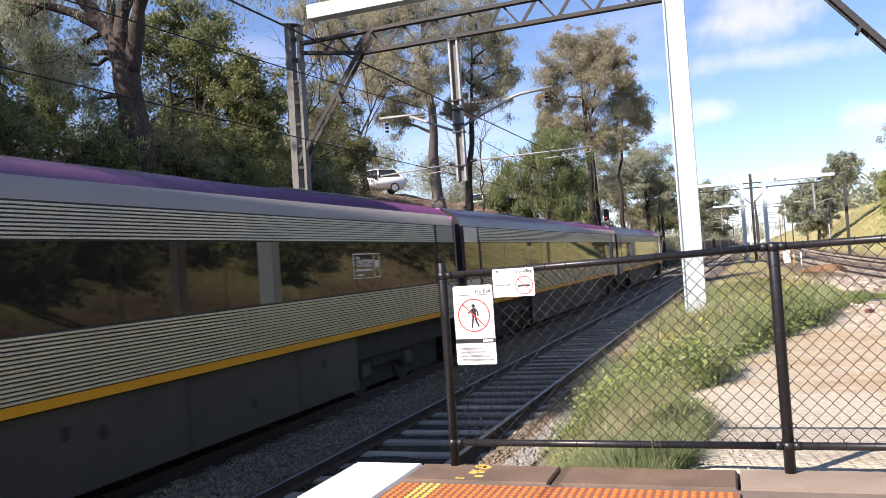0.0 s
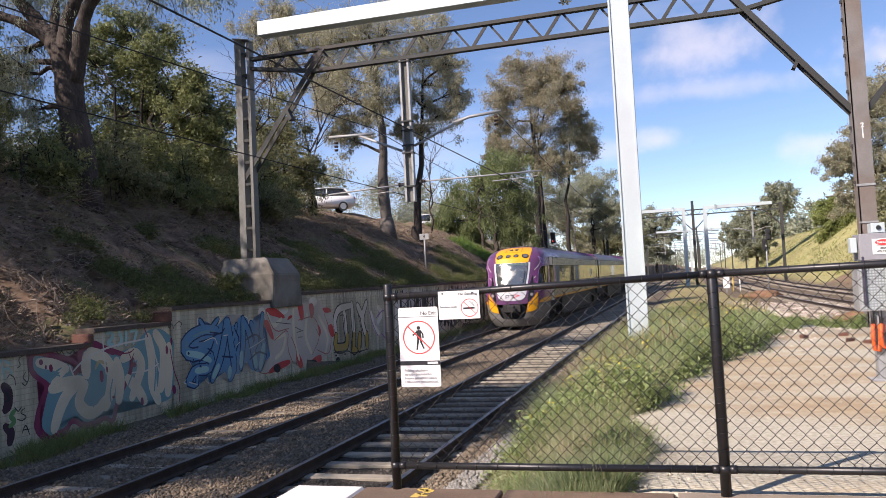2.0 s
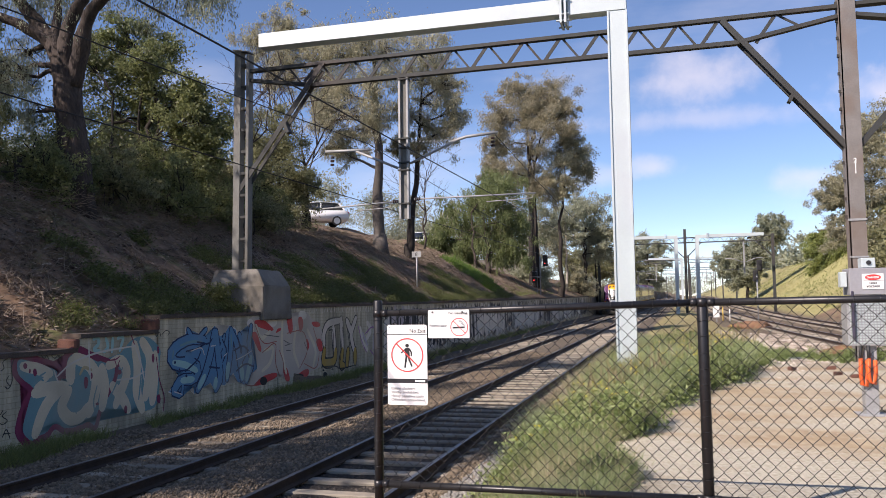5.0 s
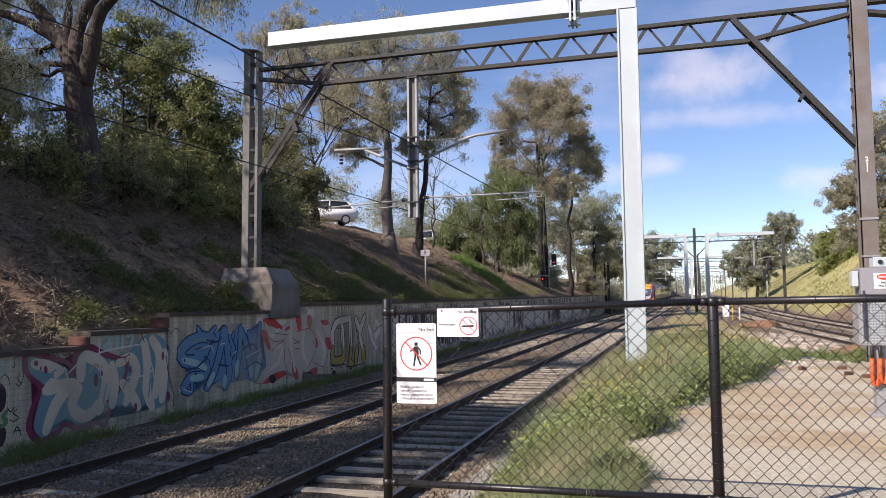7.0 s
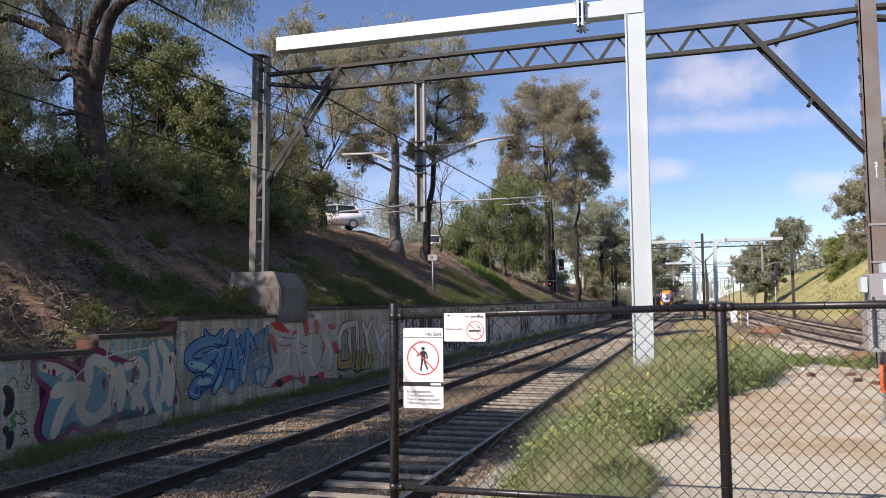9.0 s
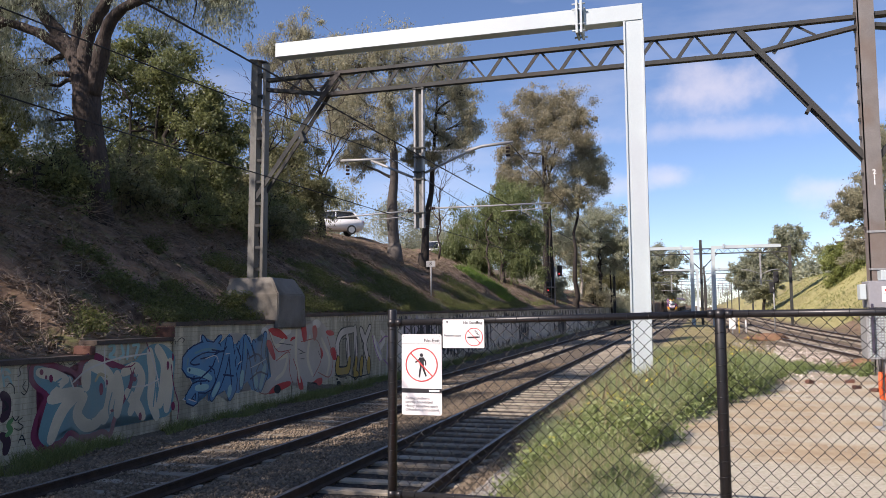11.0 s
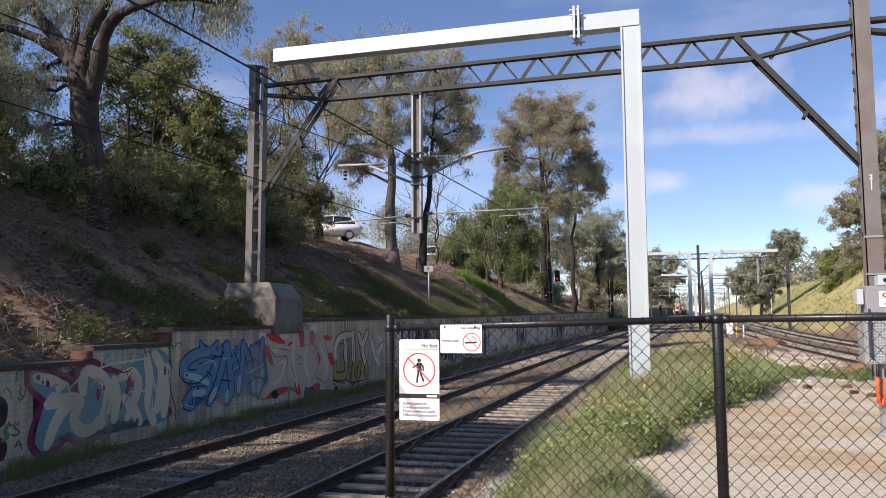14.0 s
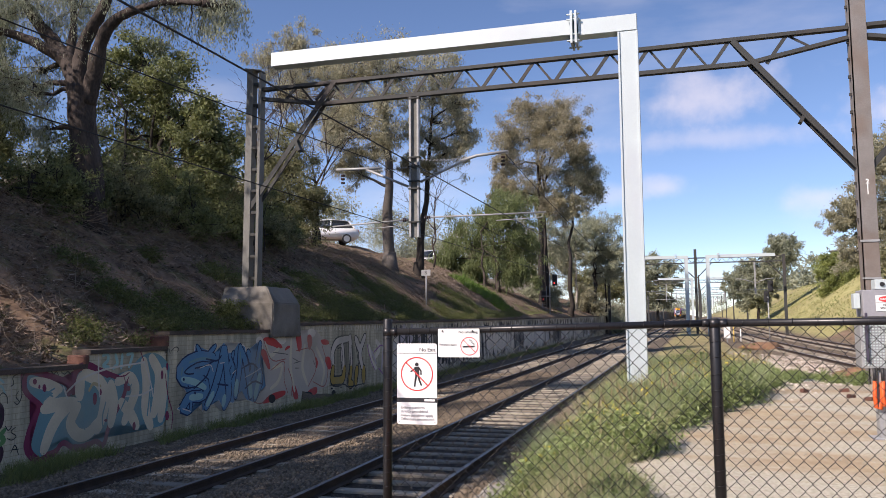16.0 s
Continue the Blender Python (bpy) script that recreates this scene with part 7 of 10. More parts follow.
    tagged(bpy.context.scene.objects["bank_grass"], "patchy green ground cover on the bank", "ground cover", kind="stuff")
    cs, rs, ns = [], [], []
    for x, y, z in on_ground(nr, 1500, (-10.5, -6.3), (8.5, 60), lambda x, y: bank(x, y) and cover(x, y), 1.4):
        cs.append((x, y, z + nr.uniform(0.03, 0.14))), rs.append(nr.uniform(0.12, 0.4)), ns.append(110)
    for k in range(46):
        cs.append((nr.uniform(-8.0, -6.95), nr.uniform(18.7, 19.4), nr.uniform(2.3, 2.95))), rs.append(nr.uniform(0.15, 0.28)), ns.append(120)
    quads("bank_weeds", leaf_cloud(nr, cs, rs, ns, 0.055, 0.034, 0.0, 0.45), M["creeper"])
    tagged(bpy.context.scene.objects["bank_weeds"], "low dark green weeds along the top of the wall", "weeds", kind="stuff")
    p = on_ground(nr, 5200, (-11.6, -6.9), (50, 63), lambda x, y: bank(x, y) and abs(y - 55 + (x + 7.1) * 0.7 + 2.0 * patch(x, y, 0.5, 71)) < 2.0, 1.0)
    quads("agapanthus", blades(nr, p, 0.42, 0.022, 0.5), M["grass_green"])
    tagged(bpy.context.scene.objects["agapanthus"], "bright green strap-leaved plants on the bank", "plants", kind="stuff")
    p = on_ground(nr, 95000, (-15, -6.3), (8, 80), lambda x, y: bank(x, y) and patch(x, y, 0.6, 95) > -0.25, 1.5) + np.array([0, 0, 0.015])
    n = len(p)
    a = nr.random((n, 1)) * 6.283
    d = np.concatenate([np.cos(a), np.sin(a), nr.normal(size=(n, 1)) * 0.3], 1)
    s = np.cross(d, nr.normal(size=(n, 3)) * 0.3 + np.array([0, 0, 1.0]))
    L, W = 0.04 + 0.16 * nr.random((n, 1)), 0.008 + 0.025 * nr.random((n, 1))
    quads("leaf_litter", np.stack([p, p + d * L * 0.5 - s * W, p + d * L, p + d * L * 0.5 + s * W], 1), M["litter"])
    tagged(bpy.context.scene.objects["leaf_litter"], "dead leaves and bark scattered over the bank", "leaf litter", kind="stuff")
    bm, rng = bmesh.new(), random.Random(9)
    for x, y, z in on_ground(nr, 1900, (-14.5, -6.8), (9, 70), bank, 1.5):
        L = rng.uniform(0.3, 1.6)
        a = rng.uniform(0, 6.28)
        b = Vector((x + L * math.cos(a), y + L * math.sin(a), 0))
        if b.x - cx(b.y) > -7.0:
            continue
        b.z = ground_z(b.x, b.y) + rng.uniform(0.02, 0.35)
        limb(bm, (x, y, z + 0.02), b, 0.009, 0.004, rng, 0.3, 4, 3)
    # strips of shed bark and straw further along the slope
    for x, y, z in on_ground(nr, 1500, (-13.5, -6.9), (22, 75), bank, 1.1):
        L, a = rng.uniform(0.4, 1.3), rng.uniform(-0.9, 0.5)
        b = Vector((x + L * math.cos(a), y + L * math.sin(a), 0))
        if b.x - cx(b.y) > -7.0:
            continue
        b.z = ground_z(b.x, b.y) + rng.uniform(0.02, 0.12)
        limb(bm, (x, y, z + 0.03), b, 0.016, 0.008, rng, 0.2, 3, 3)
    # brushwood piled under the shrubs along the crest
    for k in range(900):
        y = rng.uniform(10, 40)
        x = cx(y) - rng.uniform(10.6, 12.6)
        z = ground_z(x, y)
        a, L = rng.uniform(-2.2, 0.9), rng.uniform(0.4, 1.5)
        limb(bm, (x, y, z + rng.uniform(0, 0.3)), (x + L * math.cos(a), y + L * math.sin(a), z + rng.uniform(-0.35, 0.5)), 0.010, 0.004, rng, 0.4, 4, 3)
    tagged(part("dead_sticks", bm, M["stick"]), "dead branches lying on the bank", "sticks", kind="stuff")
    # lying straw and dead grass on the bank
    p = on_ground(nr, 24000, (-14.5, -6.8), (9, 46), lambda x, y: bank(x, y) and (patch(x, y, 0.35, 90) > -0.02 or y < 16), 1.5)
    quads("bank_straw", blades(nr, p, 0.16, 0.007, 1.6), M["stick"])
    tagged(bpy.context.scene.objects["bank_straw"], "flattened dead grass on the bank", "dead grass", kind="stuff")
    # tussocks on the grassy bank beyond the far tracks
    p = on_ground(nr, 26000, (20, 50), (30, 190), lambda x, y: cx2(y) - cx(y) + 8.0 < x - cx(y) < cx2(y) - cx(y) + 26 and patch(x, y, 0.25, 80) > -0.25, 1.0)
    q = blades(nr, p, 0.24, 0.04, 0.7)
    quads("bank_tussocks", q, [M["tussock"], M["bank_green"]], idx=(np.array([patch(x, y, 0.12, 81) for x, y, z in p]) > 0.12).astype(np.int32))
    tagged(bpy.context.scene.objects["bank_tussocks"], "yellow-green grass tussocks on the far bank", "grass", kind="stuff")
    # grass and dry stalks at the foot of the wall
    p = on_ground(nr, 22000, (-6.6, -5.0), (8.5, 70), lambda x, y: -6.47 < x - cx(y) < -5.85 + 0.5 * patch(x, y, 0.5, 2) and patch(x, y, 0.7, 97) > -0.22, 1.5)
    quads("wall_foot_grass", blades(nr, p, 0.21, 0.005, 0.5), M["bank_green"])
    tagged(bpy.context.scene.objects["wall_foot_grass"], "short grass along the foot of the graffitied wall", "grass", kind="stuff")


M["creeper"] = leaf_mat("dull_green_creeper", (0.20, 0.225, 0.08), (0.06, 0.072, 0.027), 0.45)
M["weed_dark"] = leaf_mat("dark_green_weeds", (0.29, 0.37, 0.14), (0.075, 0.11, 0.036), 0.4)
M["bank_green"] = leaf_mat("olive_ground_cover", (0.28, 0.32, 0.11), (0.10, 0.12, 0.042), 0.4)
M["tussock"] = leaf_mat("yellow_green_tussocks", (0.46, 0.45, 0.21), (0.27, 0.28, 0.115), 0.35)
M["stick"] = mat("dry_dead_wood", (0.36, 0.29, 0.22), (0.16, 0.12, 0.09), 0.95, 0, 1.5, 30, 0.1, 0.9)
M["stalk"] = leaf_mat("brown_weed_stalks", (0.36, 0.29, 0.17), (0.17, 0.15, 0.07), 0.3)
M["grass_green"] = leaf_mat("bright_strap_leaves", (0.17, 0.27, 0.05), (0.08, 0.14, 0.03), 0.4)
build_low_growth()


def build_stones():
    nr = np.random.default_rng(4)
    base = np.array([(1, 0, 0), (-1, 0, 0), (0, 1, 0), (0, -1, 0), (0, 0, 0.8), (0, 0, -0.8)], float)
    tri = np.array([(0, 2, 4), (2, 1, 4), (1, 3, 4), (3, 0, 4), (2, 0, 5), (1, 2, 5), (3, 1, 5), (0, 3, 5)])

    def scatter(name, pts, size, material, label, cat):
        n = len(pts)
        v = base[None] * (0.7 + 0.6 * nr.random((n, 6, 1)))
        v = v + nr.normal(size=(n, 6, 3)) * 0.12
        th = nr.random(n) * 6.283
        R = np.zeros((n, 3, 3))
        R[:, 0, 0] = R[:, 1, 1] = np.cos(th)
        R[:, 0, 1], R[:, 1, 0], R[:, 2, 2] = -np.sin(th), np.sin(th), 1
        v = np.einsum("nij,nkj->nki", R, v) * (size * (0.55 + 0.9 * nr.random((n, 1, 1)))) + pts[:, None]
        f = (tri[None] + (np.arange(n) * 6)[:, None, None]).reshape(-1, 3)
        me = bpy.data.meshes.new(name)
        me.vertices.add(n * 6)
        me.vertices.foreach_set("co", v.astype(np.float32).ravel())
        me.loops.add(len(f) * 3)
        me.loops.foreach_set("vertex_index", f.astype(np.int32).ravel())
        me.polygons.add(len(f))
        me.polygons.foreach_set("loop_start", np.arange(0, len(f) * 3, 3, dtype=np.int32))
        me.update(calc_edges=True)
        me.materials.append(material)
        tagged(new(name, me), label, cat, kind="stuff")

    pts = on_ground(nr, 62000, (-6.3, 2.9), (5.5, 36), lambda x, y: -6.0 < x - cx(y) < 1.55 and abs(x - cx(y)) > 0.8, 1.5)
    scatter("ballast_stones", pts + np.array([0, 0, 0.004]), 0.027, M["stone"], "loose grey crushed-rock ballast between the rails", "ballast")
    pts = on_ground(nr, 9000, (-1, 1.5), (5.5, 40), lambda x, y: abs(x - cx(y)) < 0.78 and (y + 60 + 0.15) % 0.66 > 0.30, 1.4)
    scatter("oily_ballast", pts - np.array([0, 0, 0.004]), 0.022, M["stone_dark"], "dark oil-stained ballast between the sleepers", "ballast")
    pts = on_ground(nr, 24000, (1.3, 3.6), (5.42, 24), lambda x, y: 1.42 < x - cx(y) < 2.75 + 0.5 * patch(x, y, 0.9, 33), 1.9)
    scatter("shoulder_stones", pts + np.array([0, 0, 0.01]), 0.03, M["shoulder_stone"], "pale grey crushed rock on the shoulder beside the track", "gravel")
    pts = on_ground(nr, 9000, (3.6, 12), (5.45, 30), lambda x, y: x > pad_edge(y) - 0.4 and (patch(x, y, 0.5, 30) > 0.05 or x < pad_edge(y) + 0.5 or y > 17), 1.3)
    scatter("gravel_stones", pts, 0.0125, M["pale_stone"], "pale crushed gravel on the pad", "gravel")
    pts = np.concatenate([on_ground(nr, 110, (4.5, 9), (14.5, 19.5), lambda x, y: pad_edge(y) - 0.3 < x < pad_edge(y) + 1.3, 1.0), on_ground(nr, 5200, (7, 14), (36, 54), lambda x, y: x > 7.4 + 0.04 * (y - 38), 1.0), on_ground(nr, 1500, (6.4, 12), (19.5, 36), lambda x, y: x > pad_edge(y) + 0.2, 1.0)])
    scatter("rubble", pts, 0.034, M["rubble"], "broken brick and white rubble along the pad edge", "rubble")


M["stone_dark"] = mat("oily_ballast_stone", (0.105, 0.09, 0.073), (0.038, 0.033, 0.028), 0.95, 0, 9, 70, 0.3, 0.9, island=0.45)
M["shoulder_stone"] = mat("pale_grey_crushed_rock", (0.33, 0.32, 0.29), (0.17, 0.163, 0.147), 0.95, 0, 5, 60, 0.2, 0.9, island=0.35)
M["pale_stone"] = mat("pale_gravel_stone", (0.47, 0.43, 0.345), (0.32, 0.285, 0.225), 0.95, 0, 5, 60, 0.2, 0.9, island=0.3)
M["rubble"] = mat("brick_and_stone_rubble", (0.70, 0.66, 0.59), (0.40, 0.30, 0.22), 0.95, 0, 1.1, 30, 0.2, 0.5, island=0.3)
build_stones()


# ---- graffiti on the retaining wall ----
def paint(name, base, base2=None):
    base = tuple(min(0.8, v * k) for v, k in zip(base, (1.28, 1.22, 1.14)))
    return mat(name, base, base2 or tuple(v * 0.78 for v in base), 0.85, 0, 2.0, 30, 0.1, 0.9, dirt=(0.33, 0.30, 0.225), dirt_amt=0.5)


G = dict(cream=paint("cream_spray_paint", (0.58, 0.54, 0.43)), sky=paint("light_blue_spray_paint", (0.13, 0.28, 0.33)), maroon=paint("maroon_spray_paint", (0.20, 0.03, 0.085)),
         blue=paint("blue_spray_paint", (0.09, 0.24, 0.42)), navy=paint("navy_spray_paint", (0.018, 0.035, 0.10)), white=paint("white_spray_paint", (0.62, 0.60, 0.55)), cyan=paint("cyan_spray_paint", (0.28, 0.50, 0.52)),
         red=paint("red_spray_paint", (0.50, 0.06, 0.06)), grey=paint("grey_spray_paint", (0.46, 0.425, 0.385)), black=paint("black_spray_paint", (0.025, 0.025, 0.028)),
         gold=paint("gold_spray_paint", (0.38, 0.27, 0.07)), lilac=paint("lilac_spray_paint", (0.45, 0.42, 0.48)), purple=paint("purple_spray_paint", (0.28, 0.10, 0.32)),
         gold_pale=paint("pale_ochre_spray_paint", (0.42, 0.36, 0.22)), white_thin=paint("thin_white_overspray", (0.56, 0.55, 0.52)), red_thin=paint("thin_red_spray_paint", (0.34, 0.10, 0.09)), grey_dark=paint("dark_grey_spray_paint", (0.10, 0.10, 0.10)),
         silver=paint("silver_spray_paint", (0.56, 0.53, 0.49)), green=paint("green_spray_paint", (0.10, 0.24, 0.10)), darkplum=paint("dark_plum_spray_paint", (0.05, 0.025, 0.04)))


def spray(bm, strokes, w, off, dy=0.0, dz=0.0, taper=1.0):
    """Flat strokes on the wall's face, with rounded ends and joints."""
    for s in strokes:
        pts = [Vector((y + dy, z + dz)) for y, z in s]

        def v(p):
            return bm.verts.new((cx(p.x) - 6.5 + off + 0.00004 * len(bm.faces), p.x, p.y))

        n = len(pts)
        for k, p in enumerate(pts):
            r = w / 2 * (1 - (1 - taper) * k / max(1, n - 1))
            bm.faces.new([v(p + Vector((math.cos(a), math.sin(a))) * r) for a in [2 * math.pi * q / 10 for q in range(10)]])
            if k:
                q = pts[k - 1]
                r0 = w / 2 * (1 - (1 - taper) * (k - 1) / max(1, n - 1))
                d = (p - q).normalized()
                nn = Vector((-d.y, d.x))
                bm.faces.new([v(t) for t in (q + nn * r0, q - nn * r0, p - nn * r, p + nn * r)])
    for f in bm.faces:
        if f.normal.x < 0:
            f.normal_flip()


def piece(strokes, layers, label):
    g = empty("graffiti", cx(15) - 6.5, strokes[0][0][0], 1.0, label, "graffiti", "graffiti on the wall")
    o = Matrix.Translation(-Vector(g.location))
    for i, (col, w, dy, dz) in enumerate(layers):
        bm = bmesh.new()
        spray(bm, strokes, w, 0.003 + 0.003 * i, dy, dz)
        bm.transform(o)
        tagged(part("paint_stroke", bm, G[col], g), kind="stuff")
    return g


def rounded(pts, closed, times=2):
    """Corner cutting: a softer line through the same places."""
    pts = [Vector(p) for p in pts]
    for _ in range(times):
        new_pts = [] if closed else [pts[0]]
        for p, q in zip(pts, pts[1:] + pts[:1] if closed else pts[1:]):
            new_pts += [p.lerp(q, 0.22), p.lerp(q, 0.78)]
        pts = new_pts if closed else new_pts + [pts[-1]]
    return pts


def wall_vert(bm, g, layer, p):
    """A point (y, z) on the wall's face; later paint lies a hair further out."""
    k = len(g.children) + 0.02 * len(bm.faces)
    return bm.verts.new((cx(p[0]) - 6.5 + 0.003 + 0.0012 * layer + 0.00007 * k - g.location.x, p[0] - g.location.y, p[1] - g.location.z))


def face_out(bm):
    for f in bm.faces:
        f.normal_update()
        if f.normal.x < 0:
            f.normal_flip()


def spray_patch(g, col, layer, pts, soft=True):
    """One flat patch of paint on the wall's face, from corners (y, z)."""
    bm = bmesh.new()
    f = bm.faces.new([wall_vert(bm, g, layer, p) for p in rounded(pts, True, 2 if soft else 0)])
    bmesh.ops.triangulate(bm, faces=[f])
    face_out(bm)
    part("paint_patch", bm, G[col], g)


def stroke(g, col, layer, pts, w):
    """One line of spray paint with round ends along (y, z)."""
    bm = bmesh.new()
    pts = rounded(pts, False, 1 if col in ("navy", "blue", "white") else 2)
    n = len(pts)
    sides = []
    for k, p in enumerate(pts):
        d = (pts[min(k + 1, n - 1)] - pts[max(k - 1, 0)]).normalized()
        nn = Vector((-d.y, d.x)) * w * (0.5 if n < 4 else 0.42 + 0.16 * math.sin(math.pi * k / (n - 1)))
        sides.append((wall_vert(bm, g, layer, p + nn), wall_vert(bm, g, layer, p - nn), d, nn))
    for (a, b, _, _), (c, d, _, _) in zip(sides, sides[1:]):
        bm.faces.new((a, b, d, c))
    for p, (a, b, d, nn), way in ((pts[0], sides[0], -1), (pts[-1], sides[-1], 1)):
        arc = [wall_vert(bm, g, layer, p + nn * math.cos(q) + way * d * nn.length * math.sin(q)) for q in (0.6, 1.2, 1.8, 2.5)]
        bm.faces.new([a] + arc + [b])
    face_out(bm)
    part("paint_stroke", bm, G[col], g)


g = empty("graffiti", cx(15) - 6.5, 11.13, 1.0, "cream and pale blue bubble letters edged in maroon, worn and overpainted", "graffiti", "graffiti on the wall")
spray_patch(g, "maroon", 0, [(11.1, 1.57), (11.27, 1.61), (11.76, 1.48), (12.19, 1.34), (12.33, 1.06), (12.29, 1.32), (12.31, 1.53), (12.47, 1.63), (12.71, 1.63), (12.93, 1.52), (13.3, 1.39), (13.75, 1.25), (13.69, 0.94), (13.26, 0.43), (13.15, 0.02), (12.92, 0.2), (12.66, 0.08), (12.37, 0.1), (12.08, 0.3), (11.89, 0.08), (11.72, 0.05), (11.6, -0.08), (11.21, 0.25), (11.29, 0.58), (11.41, 0.81), (11.55, 0.97), (11.14, 1.24)])
spray_patch(g, "sky", 1, [(11.2, 1.5), (11.3, 1.53), (11.77, 1.39), (12.16, 1.25), (12.07, 1.14), (12.22, 1.03), (12.44, 1.05), (12.35, 1.32), (12.39, 1.49), (12.6, 1.56), (12.9, 1.46), (13.22, 1.32), (13.58, 1.29), (13.88, 1.49), (14.13, 1.71), (14.43, 1.79), (14.74, 1.75), (15.01, 1.59), (15.16, 1.42), (15.03, 1.06), (15.12, 0.69), (15.02, 0.22), (14.46, 0.2), (14.3, 0.36), (14.1, 0.24), (13.67, 0.27), (13.41, 0.47), (13.18, 0.39), (13.11, 0.07), (12.92, 0.3), (12.65, 0.17), (12.37, 0.18), (12.09, 0.42), (11.88, 0.15), (11.71, 0.2), (11.58, 0.06), (11.33, 0.28), (11.44, 0.64), (11.53, 0.89), (11.65, 0.97), (11.22, 1.25)])
stroke(g, "maroon", 1, [(11.1, 1.57), (11.27, 1.61), (11.76, 1.48), (12.19, 1.34), (12.33, 1.06), (12.29, 1.32), (12.31, 1.53), (12.47, 1.63), (12.71, 1.63), (12.93, 1.52), (13.3, 1.39), (13.75, 1.25), (13.69, 0.94), (13.26, 0.43), (13.15, 0.02), (12.92, 0.2), (12.66, 0.08), (12.37, 0.1), (12.08, 0.3), (11.89, 0.08), (11.72, 0.05), (11.6, -0.08), (11.21, 0.25), (11.29, 0.58), (11.41, 0.81), (11.55, 0.97), (11.14, 1.24), (11.1, 1.57)], 0.09)
stroke(g, "cream", 2, [(11.33, 1.4), (11.64, 1.34), (11.96, 1.22)], 0.18)
stroke(g, "cream", 2, [(11.96, 1.2), (11.75, 1.07), (11.63, 1.01)], 0.09)
stroke(g, "cream", 2, [(11.61, 0.91), (11.92, 0.96), (12.33, 0.96)], 0.21)
stroke(g, "cream", 2, [(12.22, 0.91), (11.95, 0.75), (11.78, 0.52), (11.64, 0.2)], 0.21)
stroke(g, "cream", 2, [(12.48, 1.41), (12.45, 1.21), (12.47, 1.05)], 0.21)
stroke(g, "cream", 2, [(12.57, 1.46), (12.94, 1.33), (13.17, 1.05), (13.09, 0.65), (12.95, 0.39)], 0.236)
stroke(g, "cream", 2, [(12.42, 0.87), (12.21, 0.58), (12.45, 0.33), (12.74, 0.33), (12.94, 0.52)], 0.21)
stroke(g, "cream", 2, [(13.29, 1.22), (13.4, 0.86), (13.32, 0.45)], 0.214)
stroke(g, "cream", 2, [(13.48, 1.25), (13.85, 1.36), (14.06, 1.07), (13.9, 0.76), (13.71, 0.45)], 0.214)
stroke(g, "cream", 2, [(13.6, 0.84), (13.91, 0.56), (14.09, 0.31)], 0.214)
stroke(g, "cream", 2, [(14.26, 1.61), (14.39, 1.11), (14.33, 0.63), (14.53, 0.26)], 0.238)
stroke(g, "cream", 2, [(14.51, 1.67), (14.79, 1.35), (14.73, 0.85), (14.63, 0.5)], 0.237)
stroke(g, "cream", 2, [(14.94, 1.36), (14.92, 0.83), (14.86, 0.38)], 0.237)
stroke(g, "sky", 3, [(12.62, 1.04), (12.48, 0.74), (12.62, 0.43)], 0.0338)
stroke(g, "sky", 3, [(13.16, 0.88), (13.06, 0.59), (13.13, 0.32)], 0.03)
stroke(g, "sky", 3, [(13.89, 1.17), (13.76, 0.94), (13.6, 0.7)], 0.0337)
stroke(g, "sky", 3, [(14.51, 1.34), (14.47, 0.87), (14.41, 0.48)], 0.0375)
stroke(g, "sky", 3, [(11.84, 1.25), (11.67, 1.18), (11.8, 1.11)], 0.03)
stroke(g, "gold_pale", 3, [(12.7, 1.14), (12.79, 1.28), (13, 1.2)], 0.0563)
spray_patch(g, "maroon", 3, [(11.43, 1.4), (11.41, 1.35), (11.36, 1.35), (11.33, 1.4), (11.35, 1.45), (11.4, 1.45)])
spray_patch(g, "maroon", 3, [(11.51, 1.3), (11.5, 1.27), (11.47, 1.27), (11.46, 1.3), (11.47, 1.34), (11.5, 1.34)])
spray_patch(g, "maroon", 3, [(11.65, 1.27), (11.63, 1.2), (11.58, 1.21), (11.55, 1.28), (11.57, 1.34), (11.62, 1.34)])
spray_patch(g, "maroon", 3, [(12.92, 0.97), (12.89, 0.86), (12.83, 0.86), (12.8, 0.98), (12.82, 1.09), (12.89, 1.08)])
spray_patch(g, "maroon", 3, [(13.04, 1.09), (13.03, 1.03), (12.99, 1.03), (12.98, 1.09), (12.99, 1.15), (13.02, 1.14)])
spray_patch(g, "maroon", 3, [(13.87, 1.08), (13.84, 1.04), (13.77, 1.04), (13.74, 1.09), (13.77, 1.14), (13.84, 1.14)])
spray_patch(g, "maroon", 3, [(13.8, 1.21), (13.78, 1.19), (13.75, 1.19), (13.73, 1.22), (13.75, 1.25), (13.78, 1.25)])
spray_patch(g, "maroon", 3, [(14.92, 1.29), (14.89, 1.2), (14.85, 1.2), (14.82, 1.3), (14.84, 1.39), (14.89, 1.39)])
spray_patch(g, "maroon", 3, [(15.08, 1.46), (15.06, 1.38), (15.02, 1.38), (15, 1.47), (15.01, 1.55), (15.05, 1.55)])
spray_patch(g, "maroon", 3, [(15.15, 0.4), (15.12, 0.31), (15.04, 0.32), (15, 0.42), (15.03, 0.51), (15.11, 0.5)])
spray_patch(g, "maroon", 3, [(14.06, 0.32), (14.04, 0.24), (13.98, 0.24), (13.95, 0.33), (13.98, 0.4), (14.03, 0.4)])
spray_patch(g, "maroon", 3, [(13.22, 0.53), (13.2, 0.5), (13.15, 0.51), (13.12, 0.54), (13.15, 0.56), (13.2, 0.56)])
stroke(g, "maroon", 3, [(14.1, 1.9), (14.26, 1.61), (14.41, 1.35)], 0.0225)
